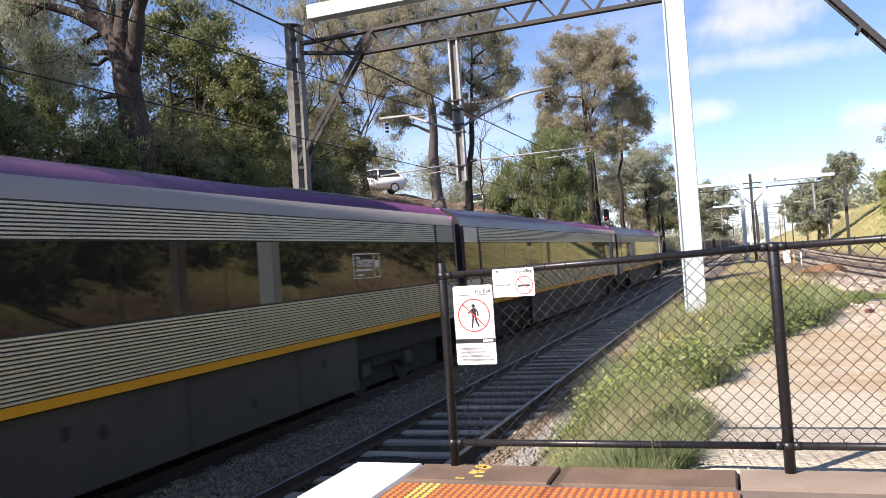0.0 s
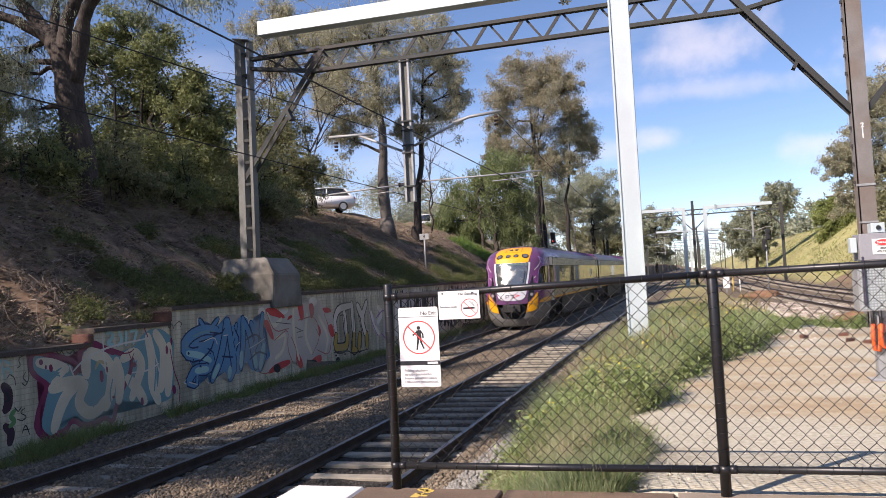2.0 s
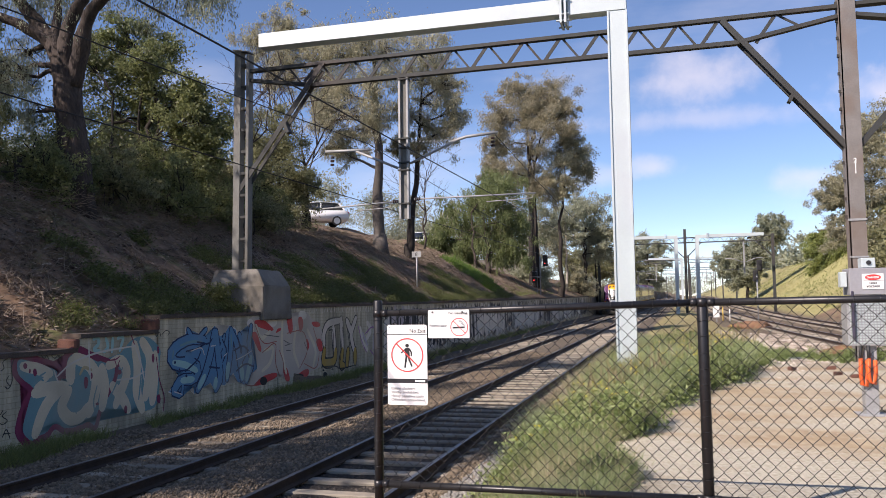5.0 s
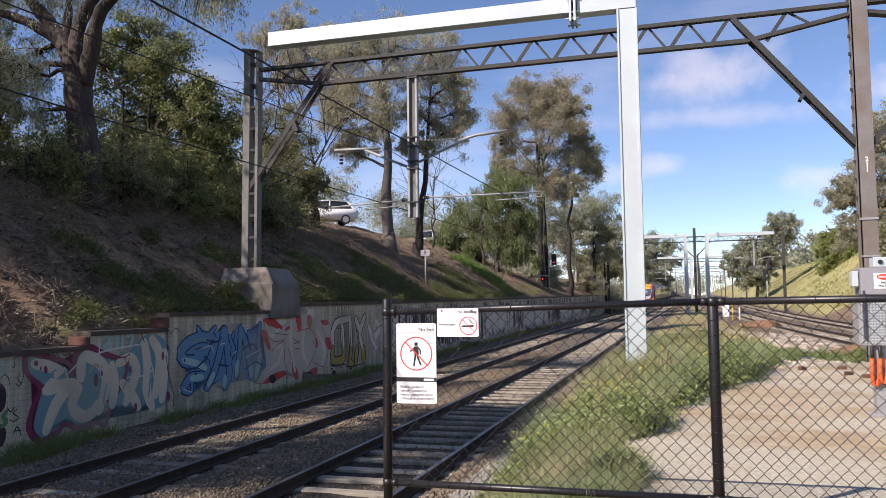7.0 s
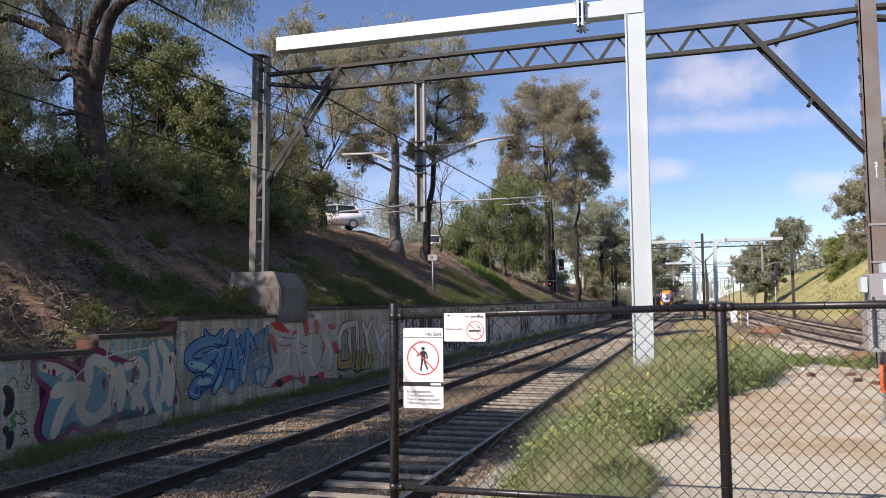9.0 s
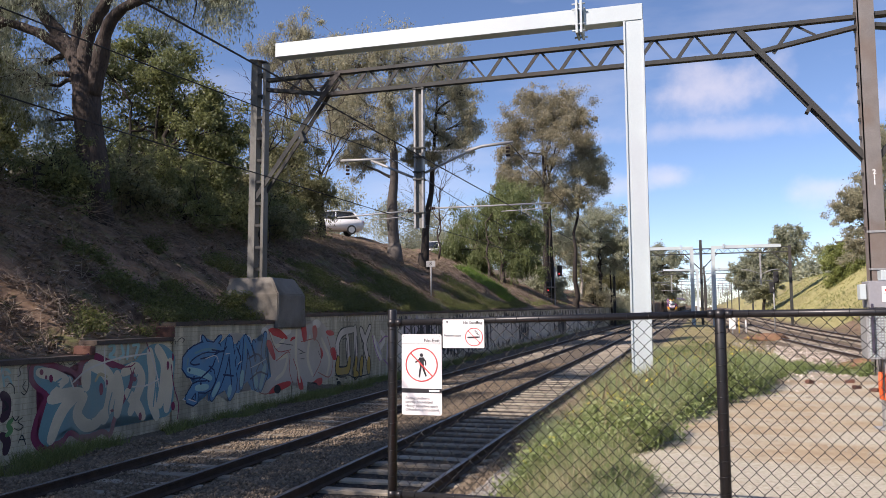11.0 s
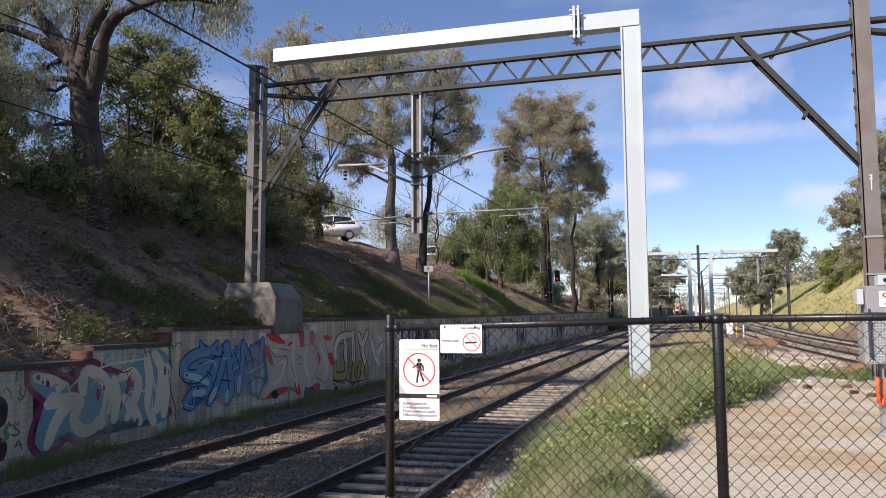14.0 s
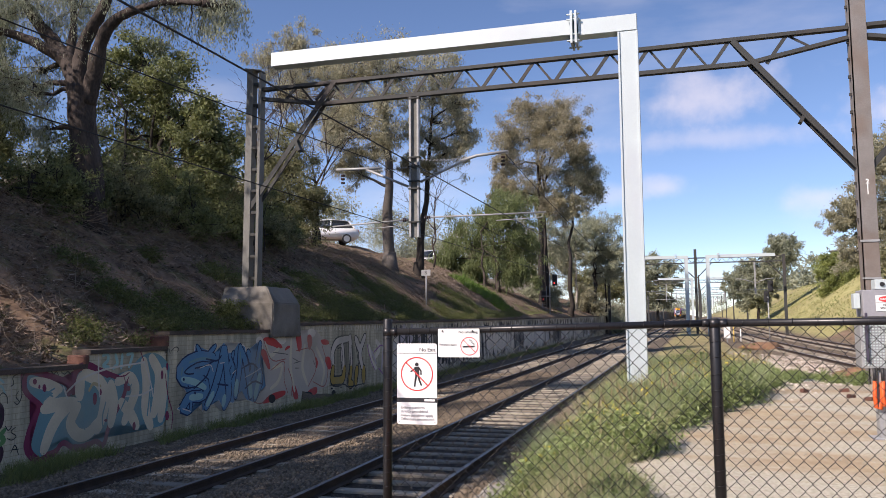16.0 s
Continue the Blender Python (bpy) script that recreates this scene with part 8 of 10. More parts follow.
stroke(g, "maroon", 3, [(14.98, 1.31), (15.08, 0.82), (15.29, 0.43), (15.24, 0.12)], 0.025)
stroke(g, "maroon", 3, [(12.9, 1.46), (13.3, 1.36), (13.68, 1.34), (13.81, 1.41)], 0.0225)
stroke(g, "maroon", 3, [(13.64, 1.37), (13.73, 1.19), (13.64, 1.08), (13.81, 1.33)], 0.02)
stroke(g, "white_thin", 4, [(12.13, 1.16), (12.46, 1.38), (13.15, 1.53), (14.26, 1.59)], 0.0338)
stroke(g, "white_thin", 4, [(12.91, 1.85), (12.93, 1.44), (12.98, 1)], 0.03)
stroke(g, "white_thin", 4, [(14.26, 1.61), (14.49, 1.18), (14.58, 0.86)], 0.0338)
stroke(g, "white_thin", 4, [(12.04, 1.27), (12.15, 1.04)], 0.03)
stroke(g, "white_thin", 4, [(13.73, 0.94), (14.21, 0.92), (14.57, 1.03)], 0.0337)
stroke(g, "cyan", 3, [(13.04, 1.78), (13.17, 1.82), (13.2, 1.68), (13.02, 1.58), (13.21, 1.55)], 0.0675)
stroke(g, "cyan", 3, [(13.39, 1.79), (13.47, 1.6), (13.34, 1.52)], 0.0675)
stroke(g, "cyan", 3, [(13.59, 1.78), (13.57, 1.51)], 0.0675)
stroke(g, "cyan", 3, [(13.73, 1.77), (13.93, 1.81), (13.8, 1.52)], 0.0675)
stroke(g, "black", 3, [(11.73, 1.56), (11.81, 1.49), (11.86, 1.56), (11.92, 1.47)], 0.016)
stroke(g, "black", 3, [(11.97, 1.54), (12.06, 1.47), (12.14, 1.55), (12.23, 1.46), (12.14, 1.51)], 0.016)
stroke(g, "black", 3, [(14.93, 1.85), (14.97, 1.73), (15.08, 1.87), (15.13, 1.74)], 0.02)
stroke(g, "black", 3, [(15.16, 1.79), (15.32, 1.89), (15.45, 1.83), (15.37, 1.76)], 0.02)
g = empty("graffiti", cx(15) - 6.5, 10.64, 1.0, "black, green and pale blue tags sprayed over one another", "graffiti", "graffiti on the wall")
stroke(g, "darkplum", 0, [(10.59, 1.09), (10.68, 0.99), (10.67, 0.77), (10.61, 0.7)], 0.16)
stroke(g, "darkplum", 0, [(10.6, 0.43), (10.72, 0.32), (10.68, 0.15)], 0.14)
stroke(g, "green", 1, [(10.79, 0.66), (10.7, 0.58), (10.8, 0.48), (10.69, 0.42)], 0.0788)
stroke(g, "black", 2, [(10.62, 0.98), (10.71, 0.87), (10.62, 0.83)], 0.0438)
stroke(g, "cyan", 0, [(10.55, 1.48), (10.64, 1.51), (10.73, 1.43)], 0.035)
stroke(g, "cyan", 0, [(10.58, 1.35), (10.69, 1.39), (10.76, 1.26)], 0.035)
stroke(g, "cyan", 0, [(10.54, 1.54), (10.61, 1.22)], 0.035)
stroke(g, "black", 3, [(11.01, 1.56), (10.89, 1.51), (10.94, 1.39), (10.87, 1.36)], 0.018)
stroke(g, "black", 3, [(11.15, 1.57), (11.08, 1.42), (11.12, 1.17), (11.03, 1.03), (10.96, 1.09)], 0.018)
stroke(g, "black", 3, [(11.04, 1.27), (10.97, 1.18), (11.08, 1.08)], 0.0158)
stroke(g, "black", 3, [(11, 0.67), (10.89, 0.61), (11.05, 0.52), (10.94, 0.46), (10.84, 0.51)], 0.0158)
stroke(g, "black", 3, [(10.93, 0.26), (11.01, 0.41), (11.09, 0.21)], 0.018)
stroke(g, "black", 3, [(10.95, 0.31), (11.09, 0.3)], 0.0158)
stroke(g, "black", 3, [(10.65, 1.21), (10.71, 1.28), (10.81, 1.2), (10.82, 1.08)], 0.0158)
stroke(g, "black", 3, [(10.79, 0.72), (10.86, 0.62), (10.93, 0.7)], 0.0158)
stroke(g, "grey", 2, [(11.01, 0.41), (11.12, 0.13)], 0.02)
stroke(g, "grey", 2, [(10.87, 1.52), (10.91, 1.09)], 0.0175)
g = empty("graffiti", cx(15) - 6.5, 15.43, 1.0, "jagged blue and cyan lettering with dark and white outlines", "graffiti", "graffiti on the wall")
spray_patch(g, "white", 0, [(15.38, 1.39), (15.6, 1.64), (16, 1.67), (16.04, 1.92), (16.27, 1.8), (16.39, 1.64), (16.89, 1.91), (16.8, 1.69), (17.07, 1.75), (17.26, 1.94), (17.46, 1.67), (17.67, 1.7), (17.93, 1.91), (18.22, 1.81), (18.28, 1.67), (18.47, 1.76), (18.79, 1.66), (18.98, 1.95), (19.11, 1.8), (18.97, 1.24), (19.18, 0.93), (19.34, 0.71), (18.99, 0.57), (18.82, 0.31), (18.34, 0.44), (18.12, 0.69), (17.86, 0.57), (17.73, 0.42), (17.5, 0.45), (17.3, 0.25), (17.08, 0.55), (16.72, 0.51), (16.38, 0.35), (16.53, 0.6), (16.08, 0.6), (15.88, 0.32), (15.41, 0.51), (15.82, 0.74), (15.92, 0.95), (15.54, 1.08)], False)
spray_patch(g, "blue", 1, [(15.42, 1.38), (15.63, 1.62), (16.03, 1.66), (16.07, 1.9), (16.29, 1.79), (16.4, 1.63), (16.9, 1.89), (16.81, 1.68), (17.07, 1.74), (17.25, 1.92), (17.46, 1.65), (17.66, 1.69), (17.9, 1.89), (18.2, 1.79), (18.25, 1.65), (18.44, 1.74), (18.74, 1.65), (18.93, 1.93), (19.05, 1.78), (18.92, 1.24), (19.13, 0.94), (19.28, 0.72), (18.94, 0.59), (18.77, 0.33), (18.31, 0.46), (18.09, 0.7), (17.84, 0.58), (17.71, 0.43), (17.49, 0.47), (17.3, 0.28), (17.08, 0.56), (16.73, 0.53), (16.4, 0.37), (16.55, 0.61), (16.11, 0.61), (15.9, 0.34), (15.45, 0.52), (15.85, 0.75), (15.95, 0.95), (15.57, 1.08)], False)
stroke(g, "navy", 2, [(16.78, 1.59), (16.23, 1.65), (15.71, 1.52), (15.45, 1.31), (15.68, 1.09), (16.25, 1.1), (16.59, 0.92), (16.39, 0.7), (15.86, 0.75), (15.66, 0.57)], 0.302)
stroke(g, "navy", 2, [(17.21, 1.77), (17.1, 1.31), (16.85, 0.79), (16.54, 0.45)], 0.261)
stroke(g, "navy", 2, [(17.29, 1.77), (17.4, 1.16), (17.52, 0.63), (17.3, 0.38)], 0.261)
stroke(g, "navy", 2, [(17.98, 1.8), (17.97, 1.27), (17.8, 0.58)], 0.234)
stroke(g, "navy", 2, [(17.98, 1.78), (18.26, 1.42), (18.41, 0.9), (18.5, 0.51)], 0.234)
stroke(g, "navy", 2, [(18.96, 1.85), (18.82, 1.34), (19.07, 0.91), (18.73, 0.44)], 0.24)
stroke(g, "navy", 2, [(18.37, 1.65), (18.66, 1.23), (18.38, 0.93)], 0.24)
stroke(g, "navy", 2, [(16.13, 1.86), (16.32, 1.65)], 0.165)
stroke(g, "navy", 2, [(16.87, 1.85), (16.55, 1.64)], 0.165)
stroke(g, "navy", 2, [(17.67, 1.67), (17.48, 1.29)], 0.165)
stroke(g, "navy", 2, [(15.82, 0.7), (15.49, 0.51), (15.92, 0.36), (15.95, 0.61)], 0.15)
stroke(g, "blue", 3, [(16.78, 1.59), (16.23, 1.65), (15.71, 1.52), (15.45, 1.31), (15.68, 1.09), (16.25, 1.1), (16.59, 0.92), (16.39, 0.7), (15.86, 0.75), (15.66, 0.57)], 0.234)
stroke(g, "blue", 3, [(17.21, 1.77), (17.1, 1.31), (16.85, 0.79), (16.54, 0.45)], 0.192)
stroke(g, "blue", 3, [(17.29, 1.77), (17.4, 1.16), (17.52, 0.63), (17.3, 0.38)], 0.193)
stroke(g, "blue", 3, [(17.98, 1.8), (17.97, 1.27), (17.8, 0.58)], 0.165)
stroke(g, "blue", 3, [(17.98, 1.78), (18.26, 1.42), (18.41, 0.9), (18.5, 0.51)], 0.165)
stroke(g, "blue", 3, [(18.96, 1.85), (18.82, 1.34), (19.07, 0.91), (18.73, 0.44)], 0.165)
stroke(g, "blue", 3, [(18.37, 1.65), (18.66, 1.23), (18.38, 0.93)], 0.165)
stroke(g, "blue", 3, [(16.13, 1.86), (16.32, 1.65)], 0.0962)
stroke(g, "blue", 3, [(16.87, 1.85), (16.55, 1.64)], 0.0962)
stroke(g, "blue", 3, [(17.67, 1.67), (17.48, 1.29)], 0.0963)
stroke(g, "blue", 3, [(15.82, 0.7), (15.49, 0.51), (15.92, 0.36), (15.95, 0.61)], 0.0875)
stroke(g, "blue", 3, [(17.52, 1.6), (17.68, 1.28), (17.54, 0.96)], 0.0963)
stroke(g, "blue", 3, [(18.53, 1.64), (18.71, 1.37)], 0.105)
stroke(g, "blue", 3, [(16.59, 1.55), (16.97, 1.56)], 0.0963)
stroke(g, "blue", 3, [(16.06, 1.24), (16.51, 1.24)], 0.0875)
stroke(g, "cyan", 4, [(15.6, 1.15), (16.07, 1.06), (16.48, 0.9)], 0.138)
stroke(g, "cyan", 4, [(16.35, 0.71), (15.91, 0.72)], 0.137)
stroke(g, "cyan", 4, [(17.85, 0.94), (17.8, 0.63)], 0.151)
stroke(g, "cyan", 4, [(18.47, 0.83), (18.53, 0.54)], 0.165)
stroke(g, "cyan", 4, [(18.95, 1.03), (18.84, 0.75), (18.73, 0.49)], 0.165)
stroke(g, "cyan", 4, [(17.3, 0.62), (17.25, 0.43)], 0.151)
stroke(g, "cyan", 4, [(16.81, 0.74), (16.58, 0.5)], 0.138)
stroke(g, "sky", 4, [(16.69, 1.55), (16.27, 1.59), (15.84, 1.51)], 0.055)
stroke(g, "sky", 4, [(15.59, 1.4), (15.55, 1.25)], 0.05)
stroke(g, "sky", 4, [(18.99, 1.72), (18.88, 1.36)], 0.06)
stroke(g, "sky", 4, [(17.98, 1.66), (17.99, 1.38)], 0.06)
stroke(g, "navy", 5, [(16.99, 0.94), (17.44, 0.88)], 0.0412)
stroke(g, "navy", 5, [(16.5, 1.56), (16.98, 1.48), (17.12, 1.61)], 0.0413)
stroke(g, "navy", 5, [(16.06, 1.37), (16.51, 1.4), (16.79, 1.49)], 0.0375)
stroke(g, "navy", 5, [(18.1, 1.26), (18.54, 1.38), (18.83, 1.22)], 0.045)
stroke(g, "navy", 5, [(16.03, 0.91), (16.52, 1.14), (16.65, 1.34)], 0.0412)
stroke(g, "navy", 5, [(18.23, 0.74), (18.66, 0.91), (19.07, 0.79)], 0.045)
stroke(g, "navy", 5, [(17.57, 1.57), (17.79, 1.28), (17.59, 1.01)], 0.0413)
stroke(g, "white_thin", 5, [(16.24, 1.36), (16.69, 1.44), (16.79, 1.25)], 0.022)
stroke(g, "white_thin", 5, [(17.63, 1.15), (17.79, 1.22)], 0.022)
stroke(g, "white_thin", 5, [(18.22, 1.02), (18.66, 1.11), (19, 1.21)], 0.024)
stroke(g, "white_thin", 5, [(15.62, 0.5), (15.92, 0.41)], 0.022)
stroke(g, "white_thin", 5, [(17.07, 1.43), (17.27, 1.44)], 0.022)
spray_patch(g, "navy", 5, [(15.68, 1.14), (15.66, 1.11), (15.62, 1.11), (15.6, 1.15), (15.62, 1.18), (15.66, 1.18)])
spray_patch(g, "navy", 5, [(15.84, 0.98), (15.83, 0.96), (15.8, 0.96), (15.78, 0.98), (15.79, 1), (15.83, 1)])
spray_patch(g, "navy", 5, [(16.12, 0.8), (16.1, 0.77), (16.06, 0.78), (16.03, 0.81), (16.05, 0.84), (16.1, 0.84)])
spray_patch(g, "navy", 5, [(16.43, 0.83), (16.41, 0.81), (16.37, 0.81), (16.34, 0.84), (16.36, 0.86), (16.41, 0.85)])
spray_patch(g, "navy", 5, [(16.51, 1.06), (16.49, 1.04), (16.46, 1.04), (16.44, 1.06), (16.45, 1.08), (16.49, 1.08)])
g = empty("graffiti", cx(15) - 6.5, 19.04, 1.0, "faded grey bubble letters over broad red strokes", "graffiti", "graffiti on the wall")
spray_patch(g, "grey", 0, [(18.75, 1.96), (19.04, 2.13), (19.58, 2.09), (19.96, 1.93), (20.35, 2.05), (20.96, 2.17), (21.6, 2.06), (21.89, 2.23), (22.28, 2.19), (22.52, 1.95), (23.25, 1.82), (23.51, 0.96), (23.18, 0.41), (22.65, 0.39), (22.07, 0.3), (21.16, 0.28), (20.48, 0.5), (19.68, 0.41), (19.08, 0.28), (18.65, 0.39), (18.84, 0.78), (19.06, 1.21)])
spray_patch(g, "white", 1, [(19.13, 1.92), (19.03, 1.81), (18.83, 1.81), (18.72, 1.93), (18.82, 2.04), (19.03, 2.04)])
spray_patch(g, "white", 1, [(20.42, 1.92), (20.27, 1.8), (19.98, 1.81), (19.84, 1.94), (19.98, 2.05), (20.27, 2.05)])
spray_patch(g, "white", 1, [(22.28, 2.09), (22.13, 1.96), (21.82, 1.96), (21.67, 2.1), (21.82, 2.23), (22.12, 2.22)])
spray_patch(g, "white", 1, [(20.96, 2.14), (20.86, 2.04), (20.65, 2.04), (20.55, 2.14), (20.65, 2.24), (20.85, 2.24)])
spray_patch(g, "red", 2, [(19.07, 2.01), (19.65, 2.02), (20.26, 1.71), (19.97, 1.68), (19.71, 1.75), (19.28, 1.83)])
spray_patch(g, "red", 2, [(18.93, 1.69), (19.26, 1.71), (19.54, 1.18), (19.42, 1.13), (19.17, 1.38)])
spray_patch(g, "red", 2, [(20.26, 1.59), (20.76, 1.74), (20.42, 1.76)])
spray_patch(g, "red", 2, [(20.89, 2.19), (21.27, 2.13), (21.36, 1.64), (21.11, 1.52)])
spray_patch(g, "red", 2, [(21.64, 2.03), (21.94, 2.06), (22.05, 1.78), (21.79, 1.52)])
spray_patch(g, "red", 2, [(22.52, 1.88), (23.08, 1.88), (23.25, 1.72), (22.76, 1.7)])
spray_patch(g, "red", 2, [(22.84, 1.31), (23.25, 1.36), (23.42, 0.96), (23.13, 0.91)])
spray_patch(g, "red", 2, [(19.02, 0.26), (19.5, 0.49), (20.38, 0.54), (20.38, 0.38), (19.56, 0.27)])
spray_patch(g, "red", 2, [(20.71, 0.7), (20.98, 0.61), (21.2, 0.21), (20.86, 0.21)])
spray_patch(g, "red", 2, [(21.27, 0.2), (21.92, 0.44), (22.38, 0.48), (22.38, 0.24), (21.78, 0.22)])
spray_patch(g, "red", 2, [(22.21, 1.44), (22.45, 1.19), (22.29, 0.96)])
stroke(g, "cream", 3, [(19.22, 1.86), (19.47, 1.46), (19.97, 1.68)], 0.105)
stroke(g, "cream", 3, [(20.69, 1.92), (20.63, 1.12), (20.92, 0.46)], 0.114)
stroke(g, "cream", 3, [(21.53, 1.73), (21.33, 1.08), (21.7, 0.59)], 0.122)
stroke(g, "cream", 3, [(22.29, 1.64), (22.93, 0.99), (22.69, 0.52)], 0.123)
stroke(g, "cream", 3, [(19.66, 1.17), (20.23, 1.27), (19.99, 0.78), (19.55, 0.63)], 0.105)
stroke(g, "red_thin", 4, [(19.1, 1.98), (19.54, 1.33), (20.36, 1.39)], 0.024)
stroke(g, "red_thin", 4, [(20.5, 1.13), (20.78, 0.76), (20.72, 0.32)], 0.026)
stroke(g, "red_thin", 4, [(20.97, 1.59), (22.05, 1.68), (22.37, 1.02), (21.77, 0.52)], 0.028)
stroke(g, "red_thin", 4, [(22.68, 1.7), (23.17, 0.98), (22.93, 0.36), (22.07, 0.64)], 0.028)
stroke(g, "red_thin", 4, [(19.54, 1.12), (20.36, 1.42), (20.24, 0.83), (20.51, 0.43)], 0.024)
stroke(g, "red_thin", 4, [(18.68, 0.35), (19.08, 0.26), (19.43, 0.43)], 0.024)
stroke(g, "grey_dark", 4, [(20.76, 1.4), (21.11, 1.29)], 0.0211)
stroke(g, "grey_dark", 4, [(20.84, 1.24), (21.25, 1.28)], 0.0211)
stroke(g, "grey_dark", 4, [(20.91, 1.1), (21.19, 1.09)], 0.0211)
stroke(g, "grey_dark", 4, [(19.66, 1.6), (20.49, 1.51)], 0.0211)
stroke(g, "grey_dark", 4, [(22.06, 1.28), (22.29, 1.03)], 0.0211)
spray_patch(g, "black", 1, [(19.84, 0.33), (19.73, 0.23), (19.52, 0.25), (19.41, 0.37), (19.51, 0.48), (19.73, 0.46)])
spray_patch(g, "black", 1, [(22.15, 0.19), (21.96, 0.06), (21.6, 0.1), (21.41, 0.26), (21.59, 0.38), (21.96, 0.35)])
g = empty("graffiti", cx(15) - 6.5, 23.58, 1.0, "silver and gold block letters with thick black outline", "graffiti", "graffiti on the wall")
stroke(g, "black", 0, [(24.74, 1.87), (23.75, 1.81), (23.42, 1.46), (23.5, 1.14)], 0.28)
stroke(g, "black", 0, [(24.2, 1.66), (24.29, 0.92)], 0.3)
stroke(g, "black", 0, [(24.83, 1.92), (24.93, 0.88)], 0.3)
stroke(g, "black", 0, [(25.31, 1.85), (25.7, 1.42)], 0.32)
stroke(g, "black", 0, [(26.11, 1.92), (25.61, 1.38), (25.91, 0.83)], 0.3)
stroke(g, "black", 0, [(23.51, 0.96), (23.38, 0.54), (24.29, 0.51), (24.38, 0.91)], 0.319)
stroke(g, "black", 0, [(24.93, 0.88), (24.75, 0.37), (25.03, 0.35)], 0.319)
stroke(g, "black", 0, [(25.41, 0.85), (25.32, 0.36)], 0.319)
stroke(g, "black", 0, [(26.01, 0.82), (26.01, 0.39)], 0.34)
stroke(g, "silver", 1, [(24.74, 1.87), (23.75, 1.81), (23.42, 1.46), (23.5, 1.14)], 0.193)
stroke(g, "silver", 1, [(24.2, 1.66), (24.29, 0.92)], 0.206)
stroke(g, "silver", 1, [(24.83, 1.92), (24.93, 0.88)], 0.206)
stroke(g, "silver", 1, [(25.31, 1.85), (25.7, 1.42)], 0.22)
stroke(g, "silver", 1, [(26.11, 1.92), (25.61, 1.38), (25.91, 0.83)], 0.206)
stroke(g, "gold", 1, [(23.51, 0.96), (23.38, 0.54), (24.29, 0.51), (24.38, 0.91)], 0.225)
stroke(g, "gold", 1, [(24.93, 0.88), (24.75, 0.37), (25.03, 0.35)], 0.225)
stroke(g, "gold", 1, [(25.41, 0.85), (25.32, 0.36)], 0.225)
stroke(g, "gold", 1, [(26.01, 0.82), (26.01, 0.39)], 0.24)
stroke(g, "black", 2, [(23.84, 1.56), (24.2, 1.62), (24.2, 0.74)], 0.035)
stroke(g, "black", 2, [(24.93, 1.64), (24.84, 0.89), (24.66, 0.3)], 0.0375)
stroke(g, "black", 2, [(25.31, 1.62), (25.61, 0.84), (25.41, 0.4)], 0.0375)
stroke(g, "black", 2, [(23.26, 0.44), (24.39, 0.4), (24.66, 0.26), (26.01, 0.29)], 0.0375)
spray_patch(g, "black", 0, [(23.73, 0.16), (23.64, 0.07), (23.47, 0.09), (23.39, 0.19), (23.47, 0.27), (23.64, 0.26)])
spray_patch(g, "black", 0, [(24.21, 0.3), (24.16, 0.27), (24.07, 0.28), (24.03, 0.31), (24.07, 0.34), (24.16, 0.33)])
spray_patch(g, "black", 0, [(23.51, 0.32), (23.47, 0.29), (23.39, 0.3), (23.34, 0.33), (23.39, 0.36), (23.47, 0.35)])
g = empty("graffiti", cx(15) - 6.5, 26.63, 1.0, "pale lilac and white letters with purple shadows", "graffiti", "graffiti on the wall")
stroke(g, "white", 0, [(26.52, 1.55), (26.73, 1.02), (27.17, 0.76)], 0.18)
stroke(g, "white", 0, [(27.17, 1.73), (27.61, 1.48), (27.06, 1.13)], 0.191)
stroke(g, "white", 0, [(27.84, 1.68), (27.84, 0.93)], 0.191)
stroke(g, "lilac", 1, [(26.73, 1.38), (27.17, 0.92)], 0.1)
stroke(g, "lilac", 1, [(27.84, 1.34), (27.72, 0.73)], 0.106)
stroke(g, "lilac", 1, [(28.19, 1.54), (28.18, 0.7)], 0.1)
stroke(g, "purple", 2, [(26.31, 1.64), (26.63, 1.07), (27.06, 0.68)], 0.04)
stroke(g, "purple", 2, [(27.39, 0.74), (27.84, 0.51)], 0.04)
stroke(g, "purple", 2, [(26.95, 1.33), (27.61, 1.6), (28.07, 1.46)], 0.04)
g = empty("graffiti", cx(15) - 6.5, 22.51, 1.0, "row of short white paint strokes under the coping", "graffiti", "graffiti on the wall")
stroke(g, "white", 0, [(22.51, 2.34), (22.46, 2.2)], 0.0385)
stroke(g, "white", 0, [(22.63, 2.35), (22.62, 2.14)], 0.0385)
stroke(g, "white", 0, [(22.84, 2.31), (22.81, 2.18)], 0.0385)
stroke(g, "white", 0, [(22.98, 2.34), (22.94, 2.21)], 0.0412)
stroke(g, "white", 0, [(23.22, 2.31), (23.26, 2.15)], 0.0385)
stroke(g, "white", 0, [(23.35, 2.33), (23.37, 2.15)], 0.0412)
stroke(g, "white", 0, [(23.59, 2.3), (23.54, 2.17)], 0.0385)
stroke(g, "white", 0, [(23.8, 2.32), (23.75, 2.18)], 0.0385)
stroke(g, "white", 0, [(23.92, 2.3), (23.97, 2.17)], 0.0385)
stroke(g, "white", 0, [(24.08, 2.3), (24.09, 2.13)], 0.0385)
stroke(g, "white", 0, [(24.32, 2.32), (24.31, 2.16)], 0.0385)
stroke(g, "white", 0, [(24.5, 2.34), (24.48, 2.13)], 0.0412)
stroke(g, "white", 0, [(24.62, 2.34), (24.64, 2.19)], 0.0412)
stroke(g, "white", 0, [(24.83, 2.32), (24.81, 2.11)], 0.044)
stroke(g, "white", 0, [(24.98, 2.32), (24.94, 2.15)], 0.044)
